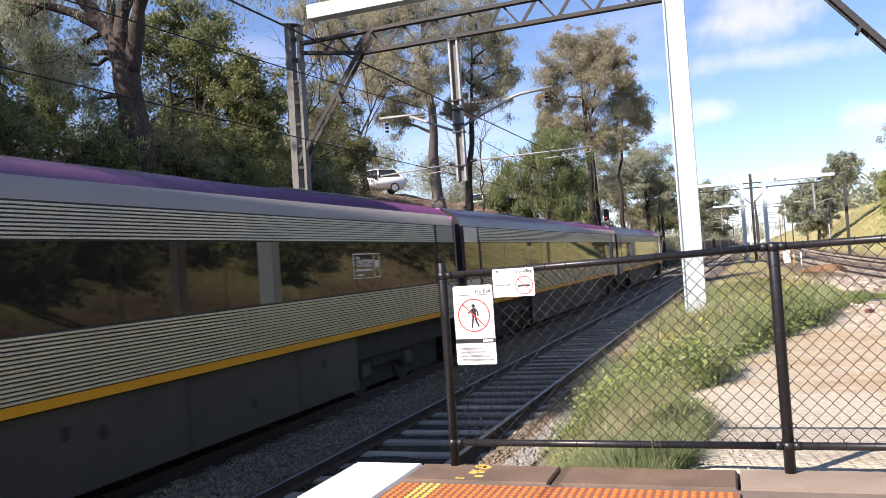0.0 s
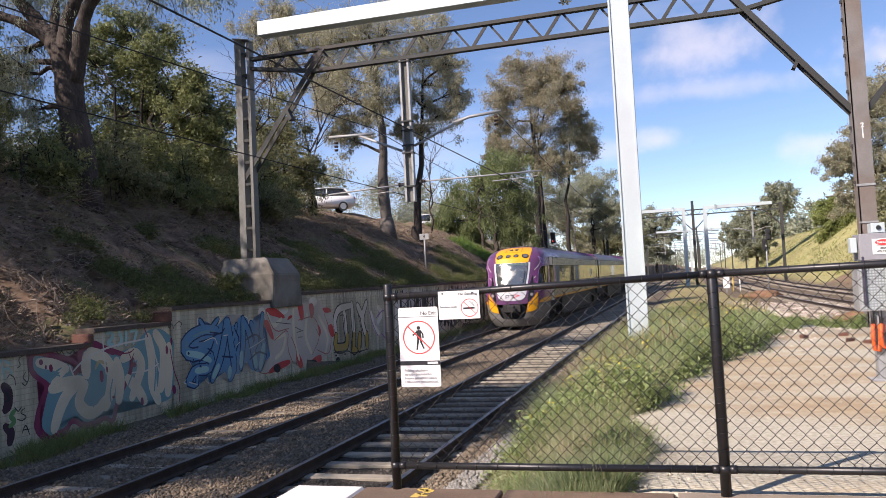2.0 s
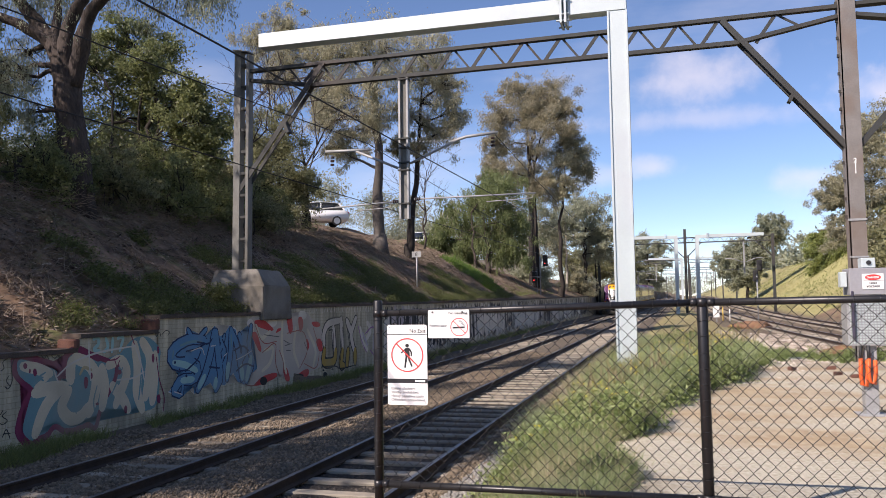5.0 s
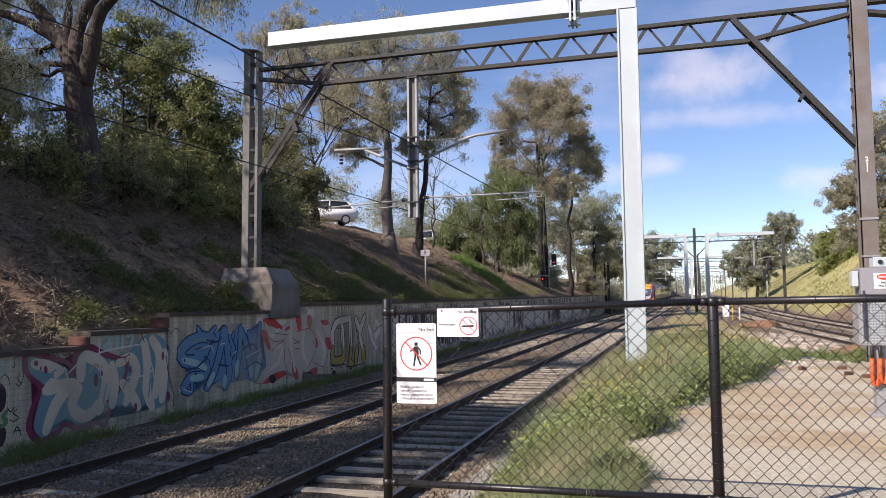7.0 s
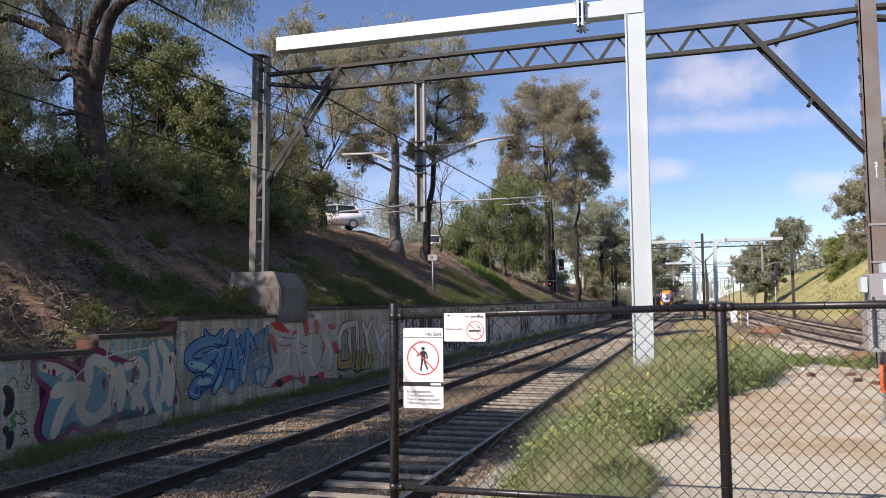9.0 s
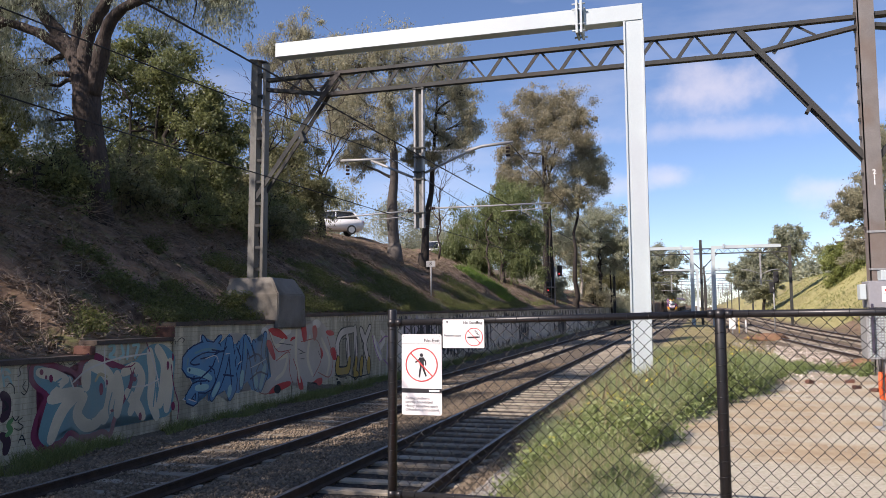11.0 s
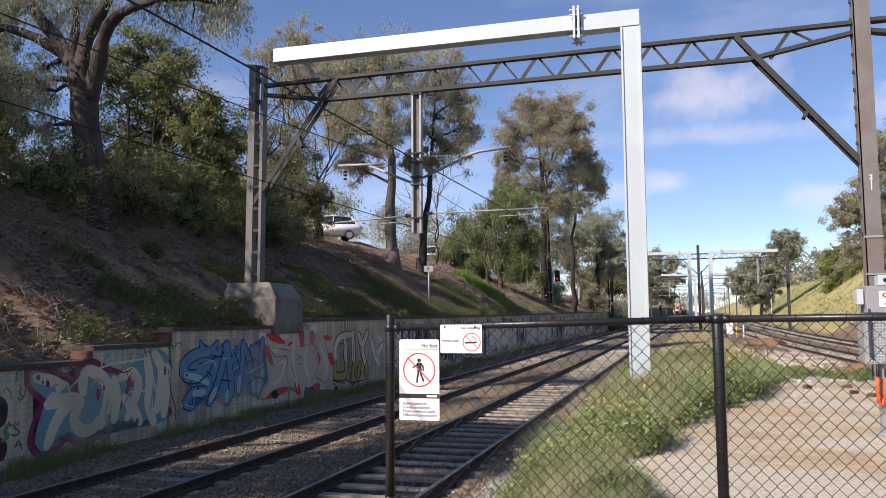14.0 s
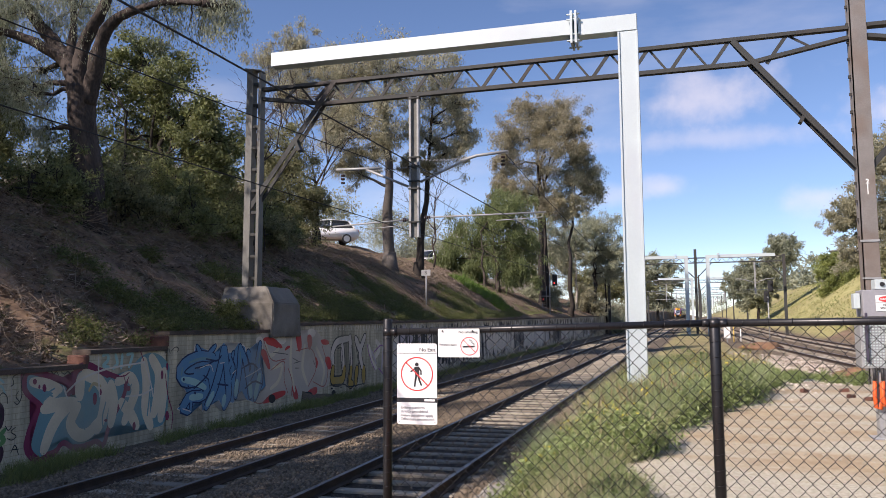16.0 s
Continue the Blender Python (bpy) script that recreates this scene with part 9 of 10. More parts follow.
stroke(g, "white", 0, [(25.14, 2.32), (25.18, 2.18)], 0.0412)
stroke(g, "white", 0, [(25.36, 2.29), (25.3, 2.21)], 0.044)
stroke(g, "white", 0, [(25.52, 2.3), (25.54, 2.19)], 0.044)
stroke(g, "white", 0, [(25.7, 2.33), (25.7, 2.21)], 0.044)
stroke(g, "white", 0, [(25.95, 2.29), (26.02, 2.13)], 0.044)
stroke(g, "white", 0, [(26.25, 2.34), (26.22, 2.1)], 0.044)
stroke(g, "white", 0, [(26.52, 2.31), (26.59, 2.13)], 0.044)
stroke(g, "white", 0, [(26.81, 2.32), (26.76, 2.15)], 0.044)
stroke(g, "white", 0, [(26.97, 2.31), (27.04, 2.17)], 0.0467)
stroke(g, "white", 0, [(27.11, 2.33), (27.05, 2.11)], 0.044)
stroke(g, "white", 0, [(27.31, 2.32), (27.25, 2.08)], 0.0467)
stroke(g, "white", 0, [(27.54, 2.32), (27.46, 2.19)], 0.0467)
stroke(g, "white", 0, [(27.71, 2.29), (27.65, 2.2)], 0.0467)
stroke(g, "white", 0, [(27.95, 2.32), (28.04, 2.18)], 0.0467)
stroke(g, "white", 0, [(28.21, 2.29), (28.19, 2.07)], 0.0468)


def scribbles():
    rng = random.Random(12)
    for a, b, cols in ((7.5, 10.4, ("black", "grey", "sky")), (28.8, 34, ("lilac", "black", "white", "grey")), (34, 42, ("black", "grey", "white")), (42, 66, ("black", "white", "black")), (66, 96, ("black", "white", "black"))):
        for col in cols:
            ss = []
            y = a + rng.uniform(0, 0.5)
            while y < b:
                big = a > 28
                top = 1.5 if not big else 1.95 + pz(y)
                z0, h = (rng.uniform(0.5, top), rng.uniform(0.15, 0.35)) if not big else (0.15 + pz(y) + rng.uniform(0, 0.4), rng.uniform(0.8, 1.7))
                s = [(y + rng.uniform(-0.12, 0.12) + 0.05 * k, min(top + 0.1, max(0.1, z0 + (h if k % 2 else 0) + rng.uniform(-0.05, 0.05)))) for k in range(rng.randint(3, 5))]
                ss.append(s)
                y += rng.uniform(0.2, 0.6) * (0.45 if big else 1)
            piece(ss, [(col, 0.035 if not (a > 28) else (0.18 if col in ("lilac", "white", "grey") else 0.12), 0, 0)], f"thin {col} spray-painted scribbles and tags")


scribbles()


# ---- parked cars on the road above the bank ----
CAR = dict(white=plain("white_car_paint", (0.78, 0.79, 0.80), 0.25, 0, 0.5, coat=0.6), silver=plain("silver_car_paint", (0.50, 0.52, 0.55), 0.3, 0.5, coat=0.5), glass=plain("car_glass", (0.02, 0.025, 0.03), 0.05, 0, 0.8),
           tyre=plain("tyre_rubber", (0.02, 0.02, 0.02), 0.8), rim=plain("alloy_rim", (0.45, 0.45, 0.46), 0.35, 0.7), red=plain("tail_lamp_red", (0.4, 0.02, 0.02), 0.2), lamp=plain("headlamp_glass", (0.6, 0.62, 0.65), 0.1), trim=plain("black_trim", (0.02, 0.02, 0.02), 0.5))


def build_vehicle(x, y, z, turn, paint_name, label, tall=1.0):
    c = empty("parked_car", x, y, z, label, "car", "parked cars")
    c.rotation_euler = (0, 0, radians(turn))
    prof = [(-2.2, 0.35), (-2.28, 0.6), (-2.22, 0.95), (-1.35, 1.05), (2.05, 1.08), (2.25, 0.9), (2.27, 0.5), (2.15, 0.3)]
    roof = [(-1.38, 1.03), (-0.75, 1.58 * tall), (0.4, 1.66 * tall), (1.55, 1.60 * tall), (2.05, 1.06)]

    def slab(pts, w0, w1, m, name, ztop=None):
        bm = bmesh.new()
        rows = []
        for sx in (-1, 1):
            rows.append([bm.verts.new((sx * (w0 if (ztop is None or zz < ztop) else w1), yy, zz)) for yy, zz in pts])
        bm.faces.new(rows[0])
        bm.faces.new(list(reversed(rows[1])))
        n = len(pts)
        for k in range(n):
            bm.faces.new((rows[1][k], rows[1][(k + 1) % n], rows[0][(k + 1) % n], rows[0][k]))
        bmesh.ops.recalc_face_normals(bm, faces=bm.faces)
        bmesh.ops.bevel(bm, geom=list(bm.edges), offset=0.05, segments=2, affect="EDGES")
        return part(name, bm, m, c, smooth=True)

    slab(prof, 0.90, 0.90, CAR[paint_name], "body")
    slab(roof, 0.86, 0.68, CAR["glass"], "cabin_glass", 1.2)
    top = [(-0.78, 1.55 * tall), (0.4, 1.64 * tall), (1.58, 1.57 * tall), (1.5, 1.64 * tall), (0.4, 1.70 * tall), (-0.6, 1.64 * tall)]
    slab(top, 0.72, 0.72, CAR[paint_name], "roof")
    for sx in (-1, 1):
        for a, b in (((-1.36, 1.06), (-0.76, 1.57 * tall)), ((0.25, 1.06), (0.3, 1.63 * tall)), ((1.95, 1.06), (1.55, 1.58 * tall))):
            bm = beam(bmesh.new(), (sx * 0.875, a[0], a[1]), (sx * 0.70, b[0], b[1]), 0.06, 0.09, (0, 1, 0))
            part("pillar", bm, CAR[paint_name], c)
        for yy in (-1.38, 1.4):
            w = part("wheel", atube([(sx * 0.72, yy, 0.33), (sx * 0.92, yy, 0.33)], 0.33, 20), CAR["tyre"], c)
            part("rim", atube([(sx * 0.90, yy, 0.33), (sx * 0.93, yy, 0.33)], 0.22, 14), CAR["rim"], w)
        part("headlight", abox(sx * 0.66 - 0.16, sx * 0.66 + 0.16, -2.28, -2.1, 0.72, 0.88, 0.03), CAR["lamp"], c)
        part("tail_light", abox(sx * 0.74 - 0.1, sx * 0.74 + 0.1, 2.12, 2.27, 0.75, 1.0, 0.03), CAR["red"], c)
        part("mirror", abox(sx * 0.97 - 0.09, sx * 0.97 + 0.09, -0.95, -0.8, 1.05, 1.2, 0.03), CAR[paint_name], c)
    part("grille", abox(-0.45, 0.45, -2.31, -2.2, 0.62, 0.82, 0.03), CAR["trim"], c)
    part("bumper", abox(-0.86, 0.86, -2.32, -2.15, 0.34, 0.52, 0.04), CAR["trim"], c)


build_vehicle(-19.3, 51.5, ground_z(-19.3, 51.5, False) + 0.1, -58, "white", "white parked family car at the top of the bank")
build_vehicle(-19.6, 78.0, 7.95, -4, "white", "white parked four-wheel drive above the bank", 1.12)
build_vehicle(-22.0, 40.5, 7.75, 60, "silver", "silver parked car half hidden by shrubs")


# ---- houses beyond the banks ----
def build_house(x, y, z, w, d, h, turn, wall_m, roof_m, label, rise=2.0):
    hs = empty("house", x, y, z, label, "house")
    hs.rotation_euler = (0, 0, radians(turn))
    part("wall", abox(-w / 2, w / 2, -d / 2, d / 2, -1.5, h), M[wall_m], hs)
    bm = bmesh.new()
    a = [(-w / 2 - 0.5, -d / 2 - 0.5, h - 0.05), (w / 2 + 0.5, -d / 2 - 0.5, h - 0.05), (w / 2 + 0.5, d / 2 + 0.5, h - 0.05), (-w / 2 - 0.5, d / 2 + 0.5, h - 0.05), (-w / 2 + d / 2, 0, h + rise), (w / 2 - d / 2, 0, h + rise)]
    vs = [bm.verts.new(p) for p in a]
    for f in ((0, 1, 5, 4), (1, 2, 5), (2, 3, 4, 5), (3, 0, 4), (3, 2, 1, 0)):
        bm.faces.new([vs[k] for k in f])
    part("roof", bm, M[roof_m], hs)
    for k in range(3):
        xx = -w / 2 + w * (k + 0.5) / 3
        wd = part("window", abox(xx - 0.75, xx + 0.75, -d / 2 - 0.05, -d / 2 + 0.05, 0.9, 2.2), M["sign_white"], hs)
        part("pane", abox(xx - 0.67, xx + 0.67, -d / 2 - 0.06, -d / 2, 0.98, 2.12), CAR["glass"], wd)
    return hs


M["roof_red"] = mat("terracotta_roof_tiles", (0.36, 0.12, 0.06), (0.22, 0.075, 0.04), 0.8, 0, 3, 14, 0.3)
M["roof_grey"] = mat("grey_roof_sheeting", (0.30, 0.31, 0.33), (0.22, 0.22, 0.24), 0.6, 0, 1, 20, 0.1)
M["weatherboard"] = mat("brown_timber_wall", (0.24, 0.15, 0.10), (0.15, 0.09, 0.06), 0.8, 0, 2, 20, 0.2, stretch=(0.3, 0.3, 6))
M["house_grey"] = mat("dull_grey_render", (0.34, 0.32, 0.30), (0.24, 0.225, 0.21), 0.85, 0, 1, 20, 0.1)
build_house(-42.5, 122, 9.0, 14, 9, 3.0, 10, "brick", "roof_red", "brick house with a red tiled roof behind the parked cars")
build_house(-33.0, 48, 8.8, 15, 9, 3.4, 40, "weatherboard", "roof_grey", "brown timber house half hidden by trees")
build_house(35.0, 148, 11.0, 8, 8, 3.0, -15, "house_grey", "roof_grey", "pale flat house on top of the grassy bank", 0.8)


# ---- line-side equipment ----
def build_line_portal(y, label, xs):
    z0 = pz(y)
    g = empty("overhead_portal", cx(y), y, z0, label, "gantry", "distant portals")
    for x in xs:
        lo = ground_z(x + cx(y), y, False) - z0 - 0.5
        part("mast", abox(x - 0.16, x + 0.16, -0.16, 0.16, lo, 9.4 if x != xs[1] else 10.3), M["old_steel"], g)
    for z in (8.55, 9.15):
        part("chord", abox(xs[0], xs[-1], -0.1, 0.1, z, z + 0.13), M["old_steel"], g)
    bm = bmesh.new()
    x = xs[0] + 0.6
    while x < xs[-1] - 0.5:
        beam(bm, (x, 0, 9.2), (x - 0.5, 0, 8.6), 0.06, 0.07, (0, 1, 0))
        beam(bm, (x, 0, 9.2), (x + 0.5, 0, 8.6), 0.06, 0.07, (0, 1, 0))
        x += 1.0
    tagged(part("lacing", bm, M["old_steel"], g), kind="stuff")
    for a, b in zip(xs, xs[1:]):
        part("knee_brace", beam(bmesh.new(), (a, 0, 6.6), (a + 1.9, 0, 8.6), 0.12, 0.12, (0, 1, 0)), M["old_steel"], g)
        part("knee_brace", beam(bmesh.new(), (b, 0, 6.6), (b - 1.9, 0, 8.6), 0.12, 0.12, (0, 1, 0)), M["old_steel"], g)
    for x in (-GAP / 2, (cx2(y) - cx(y)) + 2.1):
        part("drop_post", abox(x - 0.09, x + 0.09, -0.09, 0.09, 4.7, 8.6), M["galv_dull"], g)
        part("cantilever_arm", atube([(x, 0, 6.0), (x - 1.3, 0, 6.5), (x - 2.2, 0, 6.55)], 0.05, 6), M["galv_dull"], g)
        part("cantilever_arm", atube([(x, 0, 6.0), (x + 1.3, 0, 6.5), (x + 2.2, 0, 6.55)], 0.05, 6), M["galv_dull"], g)
        part("registration_arm", atube([(x - 2.3, 0, 5.2), (x + 3.0, 0, 5.2)], 0.035, 6), M["galv_dull"], g)


for yy in (102, 177, 243, 310, 375):
    c2 = cx2(yy) - cx(yy)
    build_line_portal(yy, "dark lattice portal over the tracks further down the line", (-5.6, 4.9, c2 + 5.4 if yy == 102 else c2 + 6.5))
build_white_mast(6.0, 98.0, pz(98), -6.5, "new galvanised mast with boom further down the line", ground=-0.1)
build_white_mast(8.4, 98.0, pz(98), 7.4, "new galvanised mast with boom over the far tracks", ground=-0.1)
build_white_mast(8.2, 165.0, pz(165), -6.5, "distant galvanised mast with boom", ground=-0.1)
build_white_mast(11.0, 165.0, pz(165), 7.0, "distant galvanised mast with boom", ground=-0.1)


M["signal_red"] = plain("red_signal_light", (1.0, 0.05, 0.06), 0.3, glow=1.2)
M["signal_black"] = mat("black_signal_enamel", (0.025, 0.025, 0.026), (0.015, 0.015, 0.016), 0.6, 0, 4, 40, 0.05)


def build_signal(x, y, h, heads, label, ladder=False):
    z = ground_z(x, y, False)
    s = empty("railway_signal", x, y, z, label, "signal", "railway signals")
    part("post", atube([(0, 0, -0.4), (0, 0, h)], 0.06, 10), M["galv_dull"], s)
    for dx, dz, lit in heads:
        hd = part("signal_head", abox(dx - 0.22, dx + 0.22, 0.0, 0.22, dz - 0.5, dz + 0.5, 0.06), M["signal_black"], s)
        for k, zz in enumerate((dz + 0.28, dz - 0.25)):
            part("hood", atube([(dx, 0.0, zz), (dx, -0.22, zz - 0.02)], [0.14, 0.14], 12), M["signal_black"], hd)
            if lit and k == 1:
                part("red_lamp", atube([(dx, -0.225, zz - 0.02), (dx, -0.24, zz - 0.02)], 0.06, 12), M["signal_red"], hd, "lit red aspect")
        part("bracket", abox(min(dx, 0), max(dx, 0) + 0.02, 0.05, 0.1, dz - 0.05, dz + 0.03), M["galv_dull"], s)
    if ladder:
        for sx in (-0.2, 0.2):
            part("ladder_rail", atube([(sx - 0.5, 0.1, 0), (sx - 0.5, 0.1, h - 1.0)], 0.022, 6), M["galv_dull"], s)
        bm = bmesh.new()
        for k in range(int((h - 1.2) / 0.3)):
            tube(bm, [(-0.7, 0.1, 0.3 + 0.3 * k), (-0.3, 0.1, 0.3 + 0.3 * k)], 0.015, 5)
        part("rungs", bm, M["galv_dull"], s)
        part("platform_cage", abox(-0.9, 0.1, -0.2, 0.5, h - 1.9, h - 1.84), M["galv_dull"], s)
    return s


build_signal(-6.2, 70.5, 3.5, ((0.45, 3.05, True), (-0.55, 1.6, True)), "colour-light signal on a post with a ladder, showing red", True)
build_signal(12.35, 75.0, 4.4, ((-0.1, 4.1, False), (0.25, 5.0, False)), "black two-headed colour-light signal on a grey post")

# numbered marker on the bank
mk = empty("marker_post", -7.7, 38.3, ground_z(-7.7, 38.3), "short steel marker post with a white number plate", "marker post")
part("post", atube([(0, 0, -0.3), (0, 0, 1.65)], 0.035, 8), M["galv_dull"], mk)
part("plate", abox(-0.24, 0.24, -0.05, -0.035, 1.5, 1.80, 0.004), M["galv_dull"], mk, "dull metal number plate")
text_mesh("8", 0.26, M["sign_black"], mk, pose(-0.07, -0.054, 1.57) @ FACE, "numeral")


# ---- electrical cabinet on a post by the mast ----
def build_cabinet():
    y = 11.0
    z = ground_z(6.67, y)
    c = empty("electrical_cabinet", 6.67, y, z, "grey cabinet and perforated galvanised guard on a steel post", "cabinet")

    def bx(name, x0, x1, z0, z1, m, d0=-0.15, d1=0.25, lab="", bev=0.008, par=c):
        return part(name, abox(x0 - 6.67, x1 - 6.67, d0, d1, z0 - z, z1 - z, bev), m, par, lab)

    bx("post", 6.59, 6.75, z - 0.3, 1.8, M["galv_dull"], -0.08, 0.08)
    bx("base_plate", 6.50, 6.84, z - 0.02, z + 0.02, M["galv_dull"], -0.17, 0.17)
    bx("cabinet_body", 6.46, 7.24, 2.40, 2.73, M["cab_grey"], -0.18, 0.22, "grey painted cabinet")
    bx("top_box", 6.62, 6.78, 2.735, 2.86, M["galv"], -0.1, 0.1)
    part("knob", atube([(0.03, -0.1, 2.80 - z), (0.03, -0.115, 2.80 - z)], 0.028, 12), M["sign_black"], c)
    bx("isolator_box", 6.375, 6.45, 2.5, 2.69, M["galv"], -0.1, 0.06)
    bx("plate_sign", 6.60, 6.84, 2.47, 2.66, M["sign_white"], -0.187, -0.182, "white warning sign with a red panel", 0)
    bm = bmesh.new()
    disc_ring(bm, 0, 0, 0, 1, 0, 24)
    bmesh.ops.scale(bm, verts=bm.verts, vec=(0.09, 1, 0.036))
    bmesh.ops.translate(bm, verts=bm.verts, vec=(0.05, -0.190, 2.615 - z))
    part("warning_oval", bm, M["sign_red"], c)
    bm = bmesh.new()
    strip(bm, (-0.065, 2.575 - z), (0.165, 2.575 - z), 0.004, -0.190)
    part("rule", bm, M["sign_grey"], c)
    text_mesh("DANGER", 0.034, M["sign_white"], c, pose(0.05, -0.192, 2.603 - z) @ FACE, "lettering", "CENTER", 0.001)
    text_mesh("HIGH", 0.034, M["sign_black"], c, pose(0.05, -0.190, 2.532 - z) @ FACE, "lettering", "CENTER", 0.001)
    text_mesh("VOLTAGE", 0.034, M["sign_black"], c, pose(0.05, -0.190, 2.492 - z) @ FACE, "lettering", "CENTER", 0.001)
    bx("guard_box", 6.42, 7.2, 1.77, 2.37, M["galv_dull"], -0.14, 0.2, "perforated galvanised guard")
    bm = bmesh.new()
    for i in range(22):
        for j in range(17):
            x, zz = 6.45 - 6.67 + 0.034 * i, 1.80 - z + 0.034 * j
            vs = [bm.verts.new((x + 0.022 * a, -0.146, zz + 0.020 * b)) for a, b in ((0, 0), (1, 0), (1, 1), (0, 1))]
            ap = bm.verts.new((x + 0.011, -0.157, zz + 0.01))
            for k in range(4):
                bm.faces.new((vs[k], vs[(k + 1) % 4], ap))
    tagged(part("pressed_pattern", bm, M["galv"], c), kind="stuff")
    bx("channel", 6.47, 6.50, 1.85, 2.45, M["purple_steel"], -0.19, -0.15)
    for x0, x1, lo, dd in ((6.53, 6.62, 1.30, -0.12), (6.62, 6.70, 1.33, -0.14), (6.86, 6.94, 1.30, -0.12), (6.96, 7.04, 1.36, -0.1)):
        xm = (x0 + x1) / 2 - 6.67
        part("cable", atube([(xm - 0.02, dd, 1.78 - z), (xm - 0.02, dd, 1.6 - z)], 0.02, 8), M["sign_black"], c)
        part("conduit", atube([(xm - 0.02, dd, 1.62 - z), (xm - 0.03, dd, 1.45 - z), (xm - 0.02, dd, lo - z), (xm + 0.03, dd, lo - 0.02 - z), (xm + 0.05, dd, 1.45 - z), (xm + 0.05, dd, 1.6 - z)], 0.024, 8), M["orange"], c, "orange flexible conduit loop")


M["cab_grey"] = mat("grey_cabinet_paint", (0.30, 0.30, 0.32), (0.25, 0.25, 0.27), 0.5, 0, 2, 30, 0.03)
M["purple_steel"] = plain("dark_steel_channel", (0.05, 0.045, 0.07), 0.5)
M["orange"] = mat("orange_conduit_plastic", (0.75, 0.12, 0.025), (0.62, 0.10, 0.02), 0.5, 0, 4, 40, 0.03)
build_cabinet()


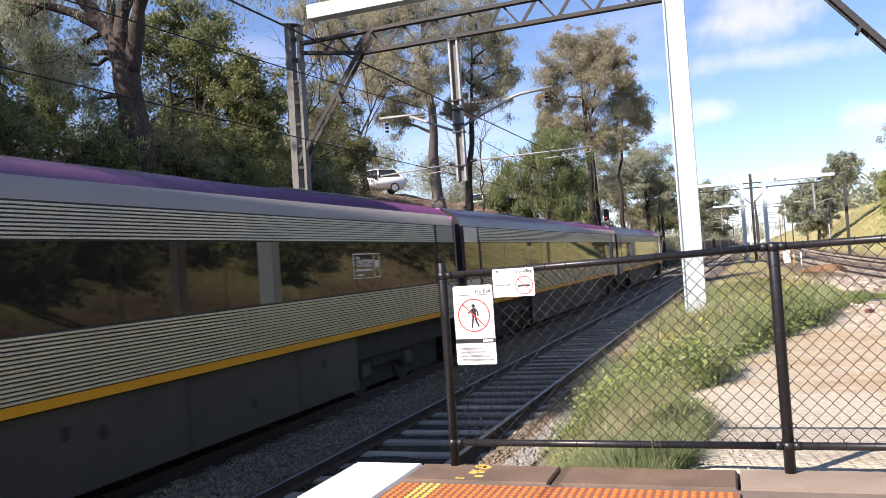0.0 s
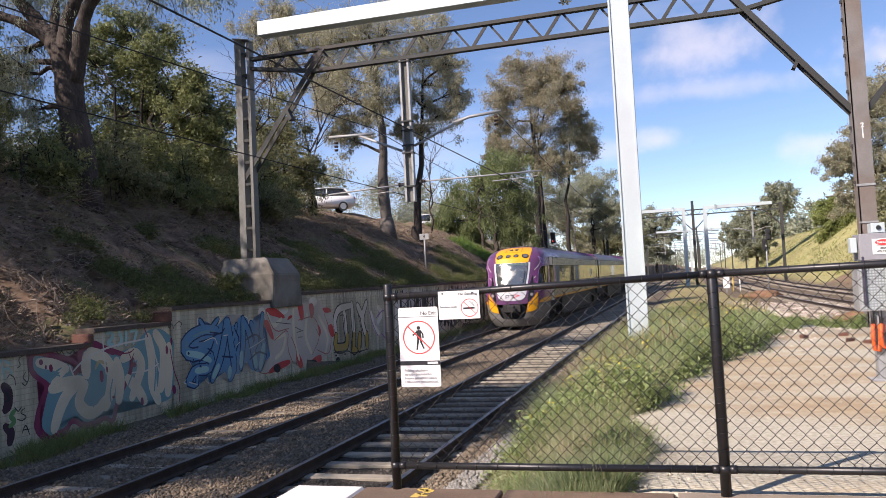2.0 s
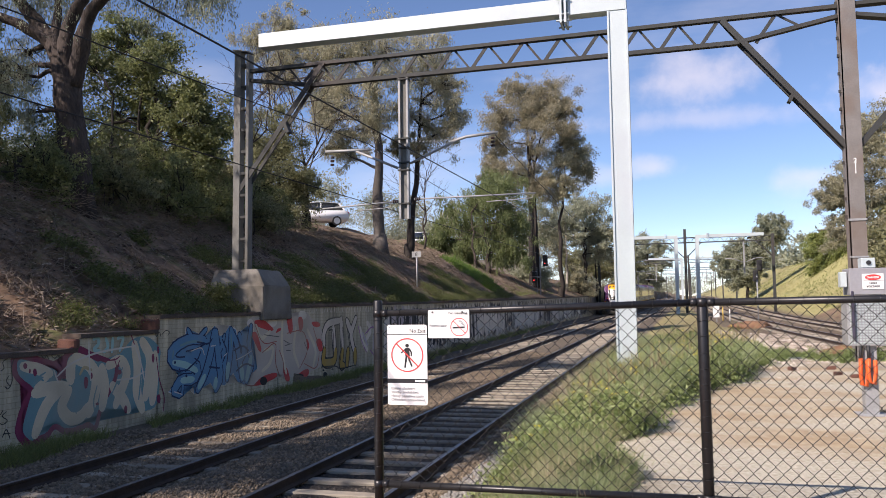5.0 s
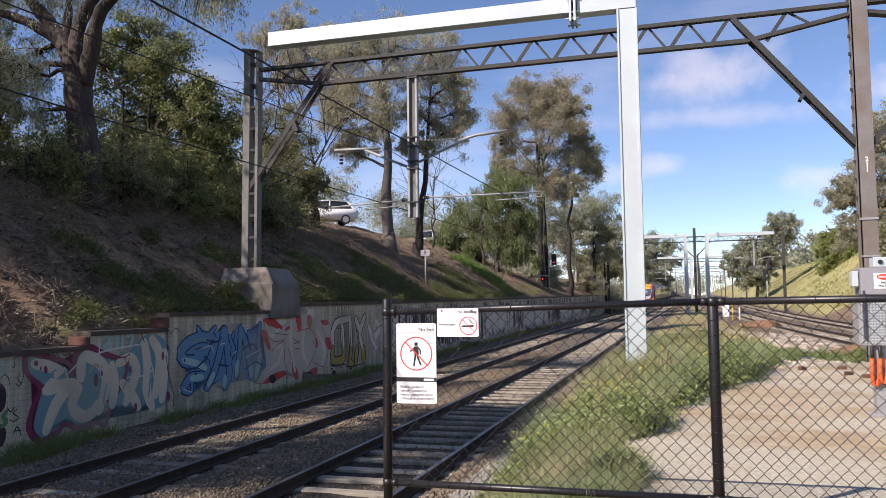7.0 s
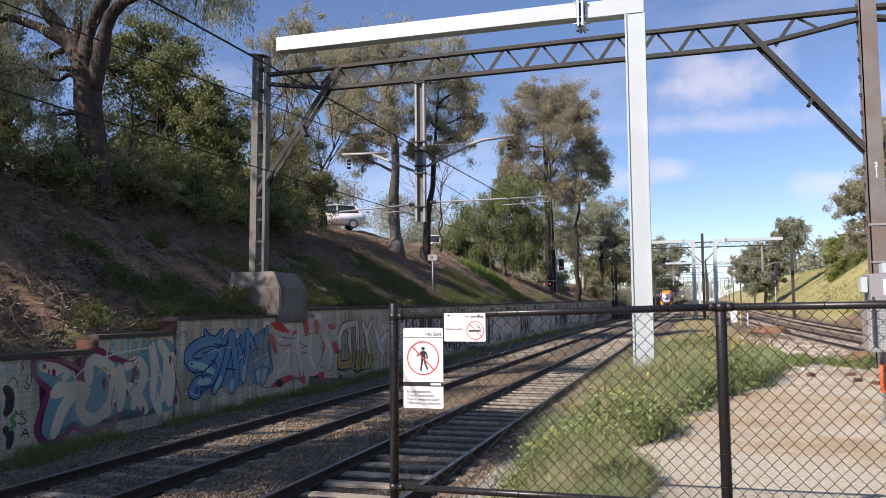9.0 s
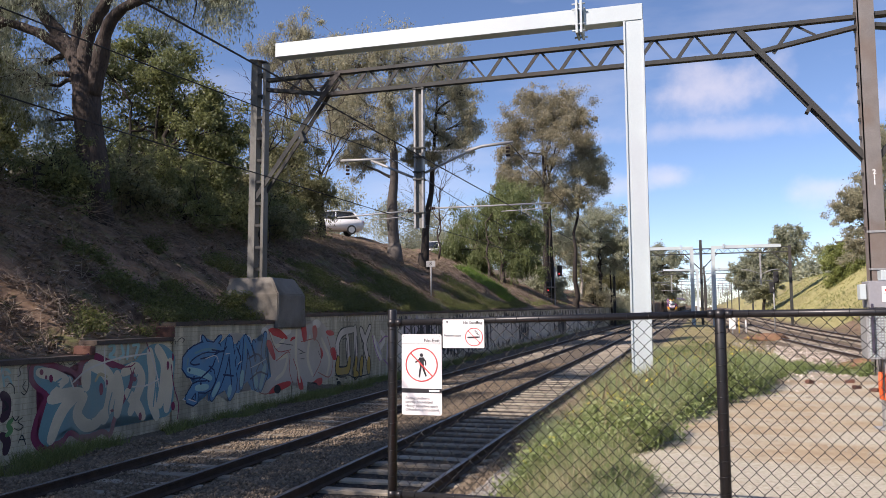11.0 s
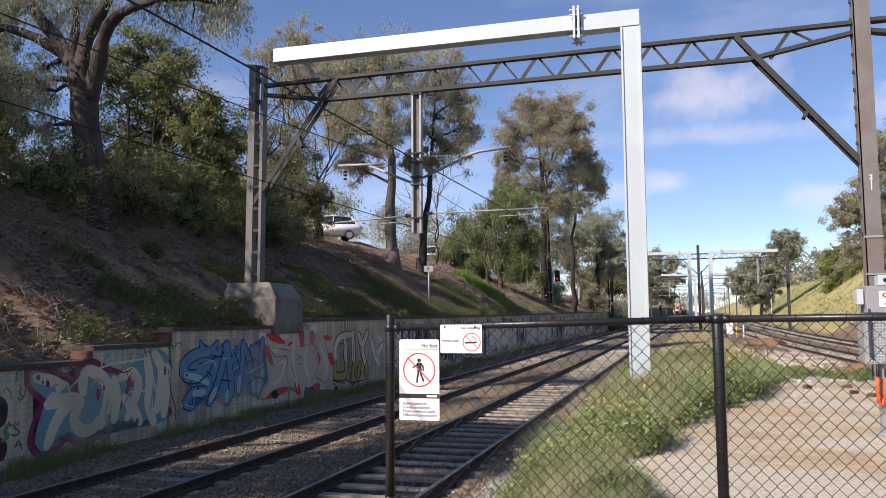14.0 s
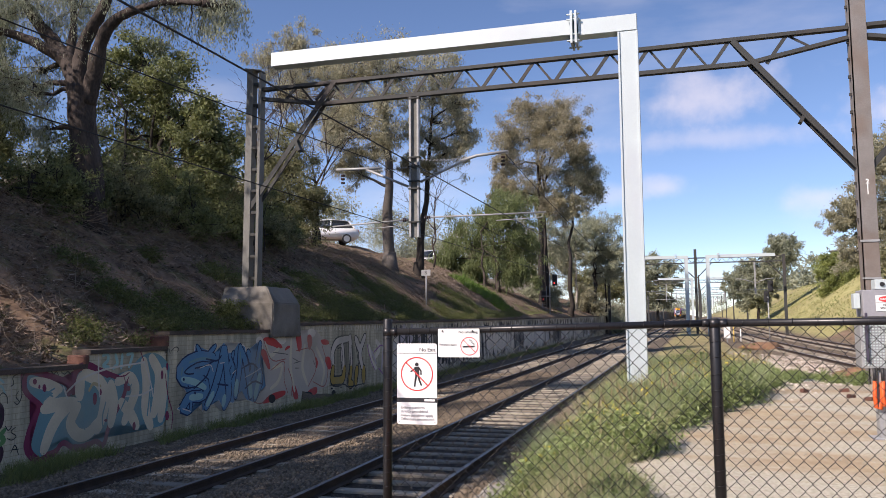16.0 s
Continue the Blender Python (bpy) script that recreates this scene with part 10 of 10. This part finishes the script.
def build_bits():
    for x, y, h, m, lab in ((9.6, 78, 1.4, "yellow_paint", "short yellow trackside post"), (10.2, 78, 1.2, "sign_white", "short white trackside post")):
        z = ground_z(x, y, False)
        p = empty("trackside_post", x, y, z, lab, "post")
        part("post", atube([(0, 0, -0.2), (0, 0, h)], 0.05, 8), M[m], p)
    z = ground_z(8.9, 76, False)
    p = empty("trackside_box", 8.9, 76, z, "small white trackside junction box on a stand", "junction box")
    part("stand", abox(-0.05, 0.05, -0.05, 0.05, -0.2, 0.5), M["galv_dull"], p)
    part("box", abox(-0.28, 0.28, -0.15, 0.15, 0.4, 1.5, 0.03), M["sign_white"], p)
    # timber end board on the track beside the platform, broken bricks on the pad
    p = empty("timber_board", 1.95, 5.62, -0.1, "weathered timber board leaning against the platform end", "board")
    part("board", beam(bmesh.new(), (-0.35, 0.3, 0.05), (0.25, -0.1, 0.98), 0.22, 0.035), M["bark_pale"], p)
    rng = random.Random(6)
    for k in range(5):
        x, y = rng.uniform(5.6, 8.0), rng.uniform(15.0, 18.5)
        z = ground_z(x, y)
        b = empty("broken_brick", x, y, z + 0.03, "broken red-brown brick on the gravel", "brick", "broken bricks")
        b.rotation_euler = (rng.uniform(-0.3, 0.3), rng.uniform(-0.3, 0.3), rng.uniform(0, 3))
        s = rng.uniform(0.5, 0.95)
        part("brick", abox(-0.11 * s, 0.11 * s, -0.055 * s, 0.055 * s, -0.04, 0.05 * s, 0.012), M["brick"], b)
    for hx, hy, hw, hh in ((10.6, 63.5, 1.6, 0.5), (11.5, 36.0, 1.0, 0.42)):
        p = empty("dirt_heap", hx, hy, ground_z(hx, hy, False), "low heap of rust-brown earth", "earth heap", "earth heaps")
        bm = bmesh.new()
        bmesh.ops.create_uvsphere(bm, u_segments=22, v_segments=12, radius=1)
        for v in bm.verts:
            v.co = Vector((v.co.x * hw, v.co.y * hw * 0.8, max(-0.2, v.co.z) * hh)) * (1 + 0.3 * noise.noise(v.co * 1.7) + 0.12 * noise.noise(v.co * 5))
        part("mound", bm, M["earth_red"], p, smooth=True)
    # steel barrier and mesh fence along the road over the bank
    f = empty("road_barrier", -19.2, 14, ground_z(-19.2, 20, False), "white painted rail fence along the road", "barrier")
    for k in range(8):
        part("post", abox(-0.05, 0.05, k * 2.4 - 0.05, k * 2.4 + 0.05, -0.6, 0.95), M["sign_white"], f)
    for zz in (0.45, 0.85):
        part("rail", abox(-0.04, 0.0, -0.5, 17.5, zz, zz + 0.12), M["sign_white"], f)
    f = empty("timber_fence", -13.0, 84, 5.4, "grey paling fence behind the gum trees", "fence")
    for k in range(60):
        part("paling", abox(k * 0.11 - 4, k * 0.11 - 3.91, 0, 0.02, -1.0, 1.7), M["conc_old"], f)


M["earth_red"] = mat("rust_brown_earth", (0.27, 0.15, 0.085), (0.12, 0.068, 0.04), 0.95, 0, 2, 20, 0.4)
build_bits()


def far_woods():
    nr = np.random.default_rng(31)
    cs, rs, ns = [], [], []
    for k in range(170):
        x, y = nr.uniform(-260, 260), nr.uniform(470, 700)
        if -14 < x - cx(y) < 45 and y < 520:
            continue
        h = nr.uniform(6, 15)
        z0 = pz(430) + (2 if abs(x) < 60 else 6)
        for q in range(5):
            cs.append((x + nr.normal() * 3, y, z0 + h * nr.uniform(0.2, 1))), rs.append(nr.uniform(2.5, 4.5)), ns.append(90)
    for k in range(70):
        x, y = nr.uniform(-60, -24), nr.uniform(55, 150)
        h = nr.uniform(4, 9)
        for q in range(4):
            cs.append((x + nr.normal() * 1.5, y, 9 + h * nr.uniform(0.1, 1))), rs.append(nr.uniform(1.4, 2.4)), ns.append(120)
    for k in range(46):
        y = nr.uniform(150, 430)
        side = nr.random() < 0.6
        x = cx(y) - nr.uniform(11, 20) if side else cx2(y) + nr.uniform(20, 34)
        z0 = ground_z(x, y, False)
        h = nr.uniform(4, 10)
        for q in range(4):
            cs.append((x + nr.normal() * 1.2, y, z0 + h * nr.uniform(0.1, 1))), rs.append(nr.uniform(1.3, 2.3)), ns.append(110)
    near = [k for k, c in enumerate(cs) if c[1] < 160]
    far = [k for k, c in enumerate(cs) if c[1] >= 160]
    quads("near_woods", leaf_cloud(nr, [cs[k] for k in near], [rs[k] for k in near], [ns[k] * 4 for k in near], 0.32, 0.12, 0.3), M["leaf_far"])
    tagged(bpy.context.scene.objects["near_woods"], "grey-green trees behind the road", "trees", kind="stuff")
    quads("far_woods", leaf_cloud(nr, [cs[k] for k in far], [rs[k] for k in far], [ns[k] for k in far], 0.9, 0.5, 0.2), M["leaf_far"])
    tagged(bpy.context.scene.objects["far_woods"], "distant grey-green trees along the line", "trees", kind="stuff")


far_woods()


motions()
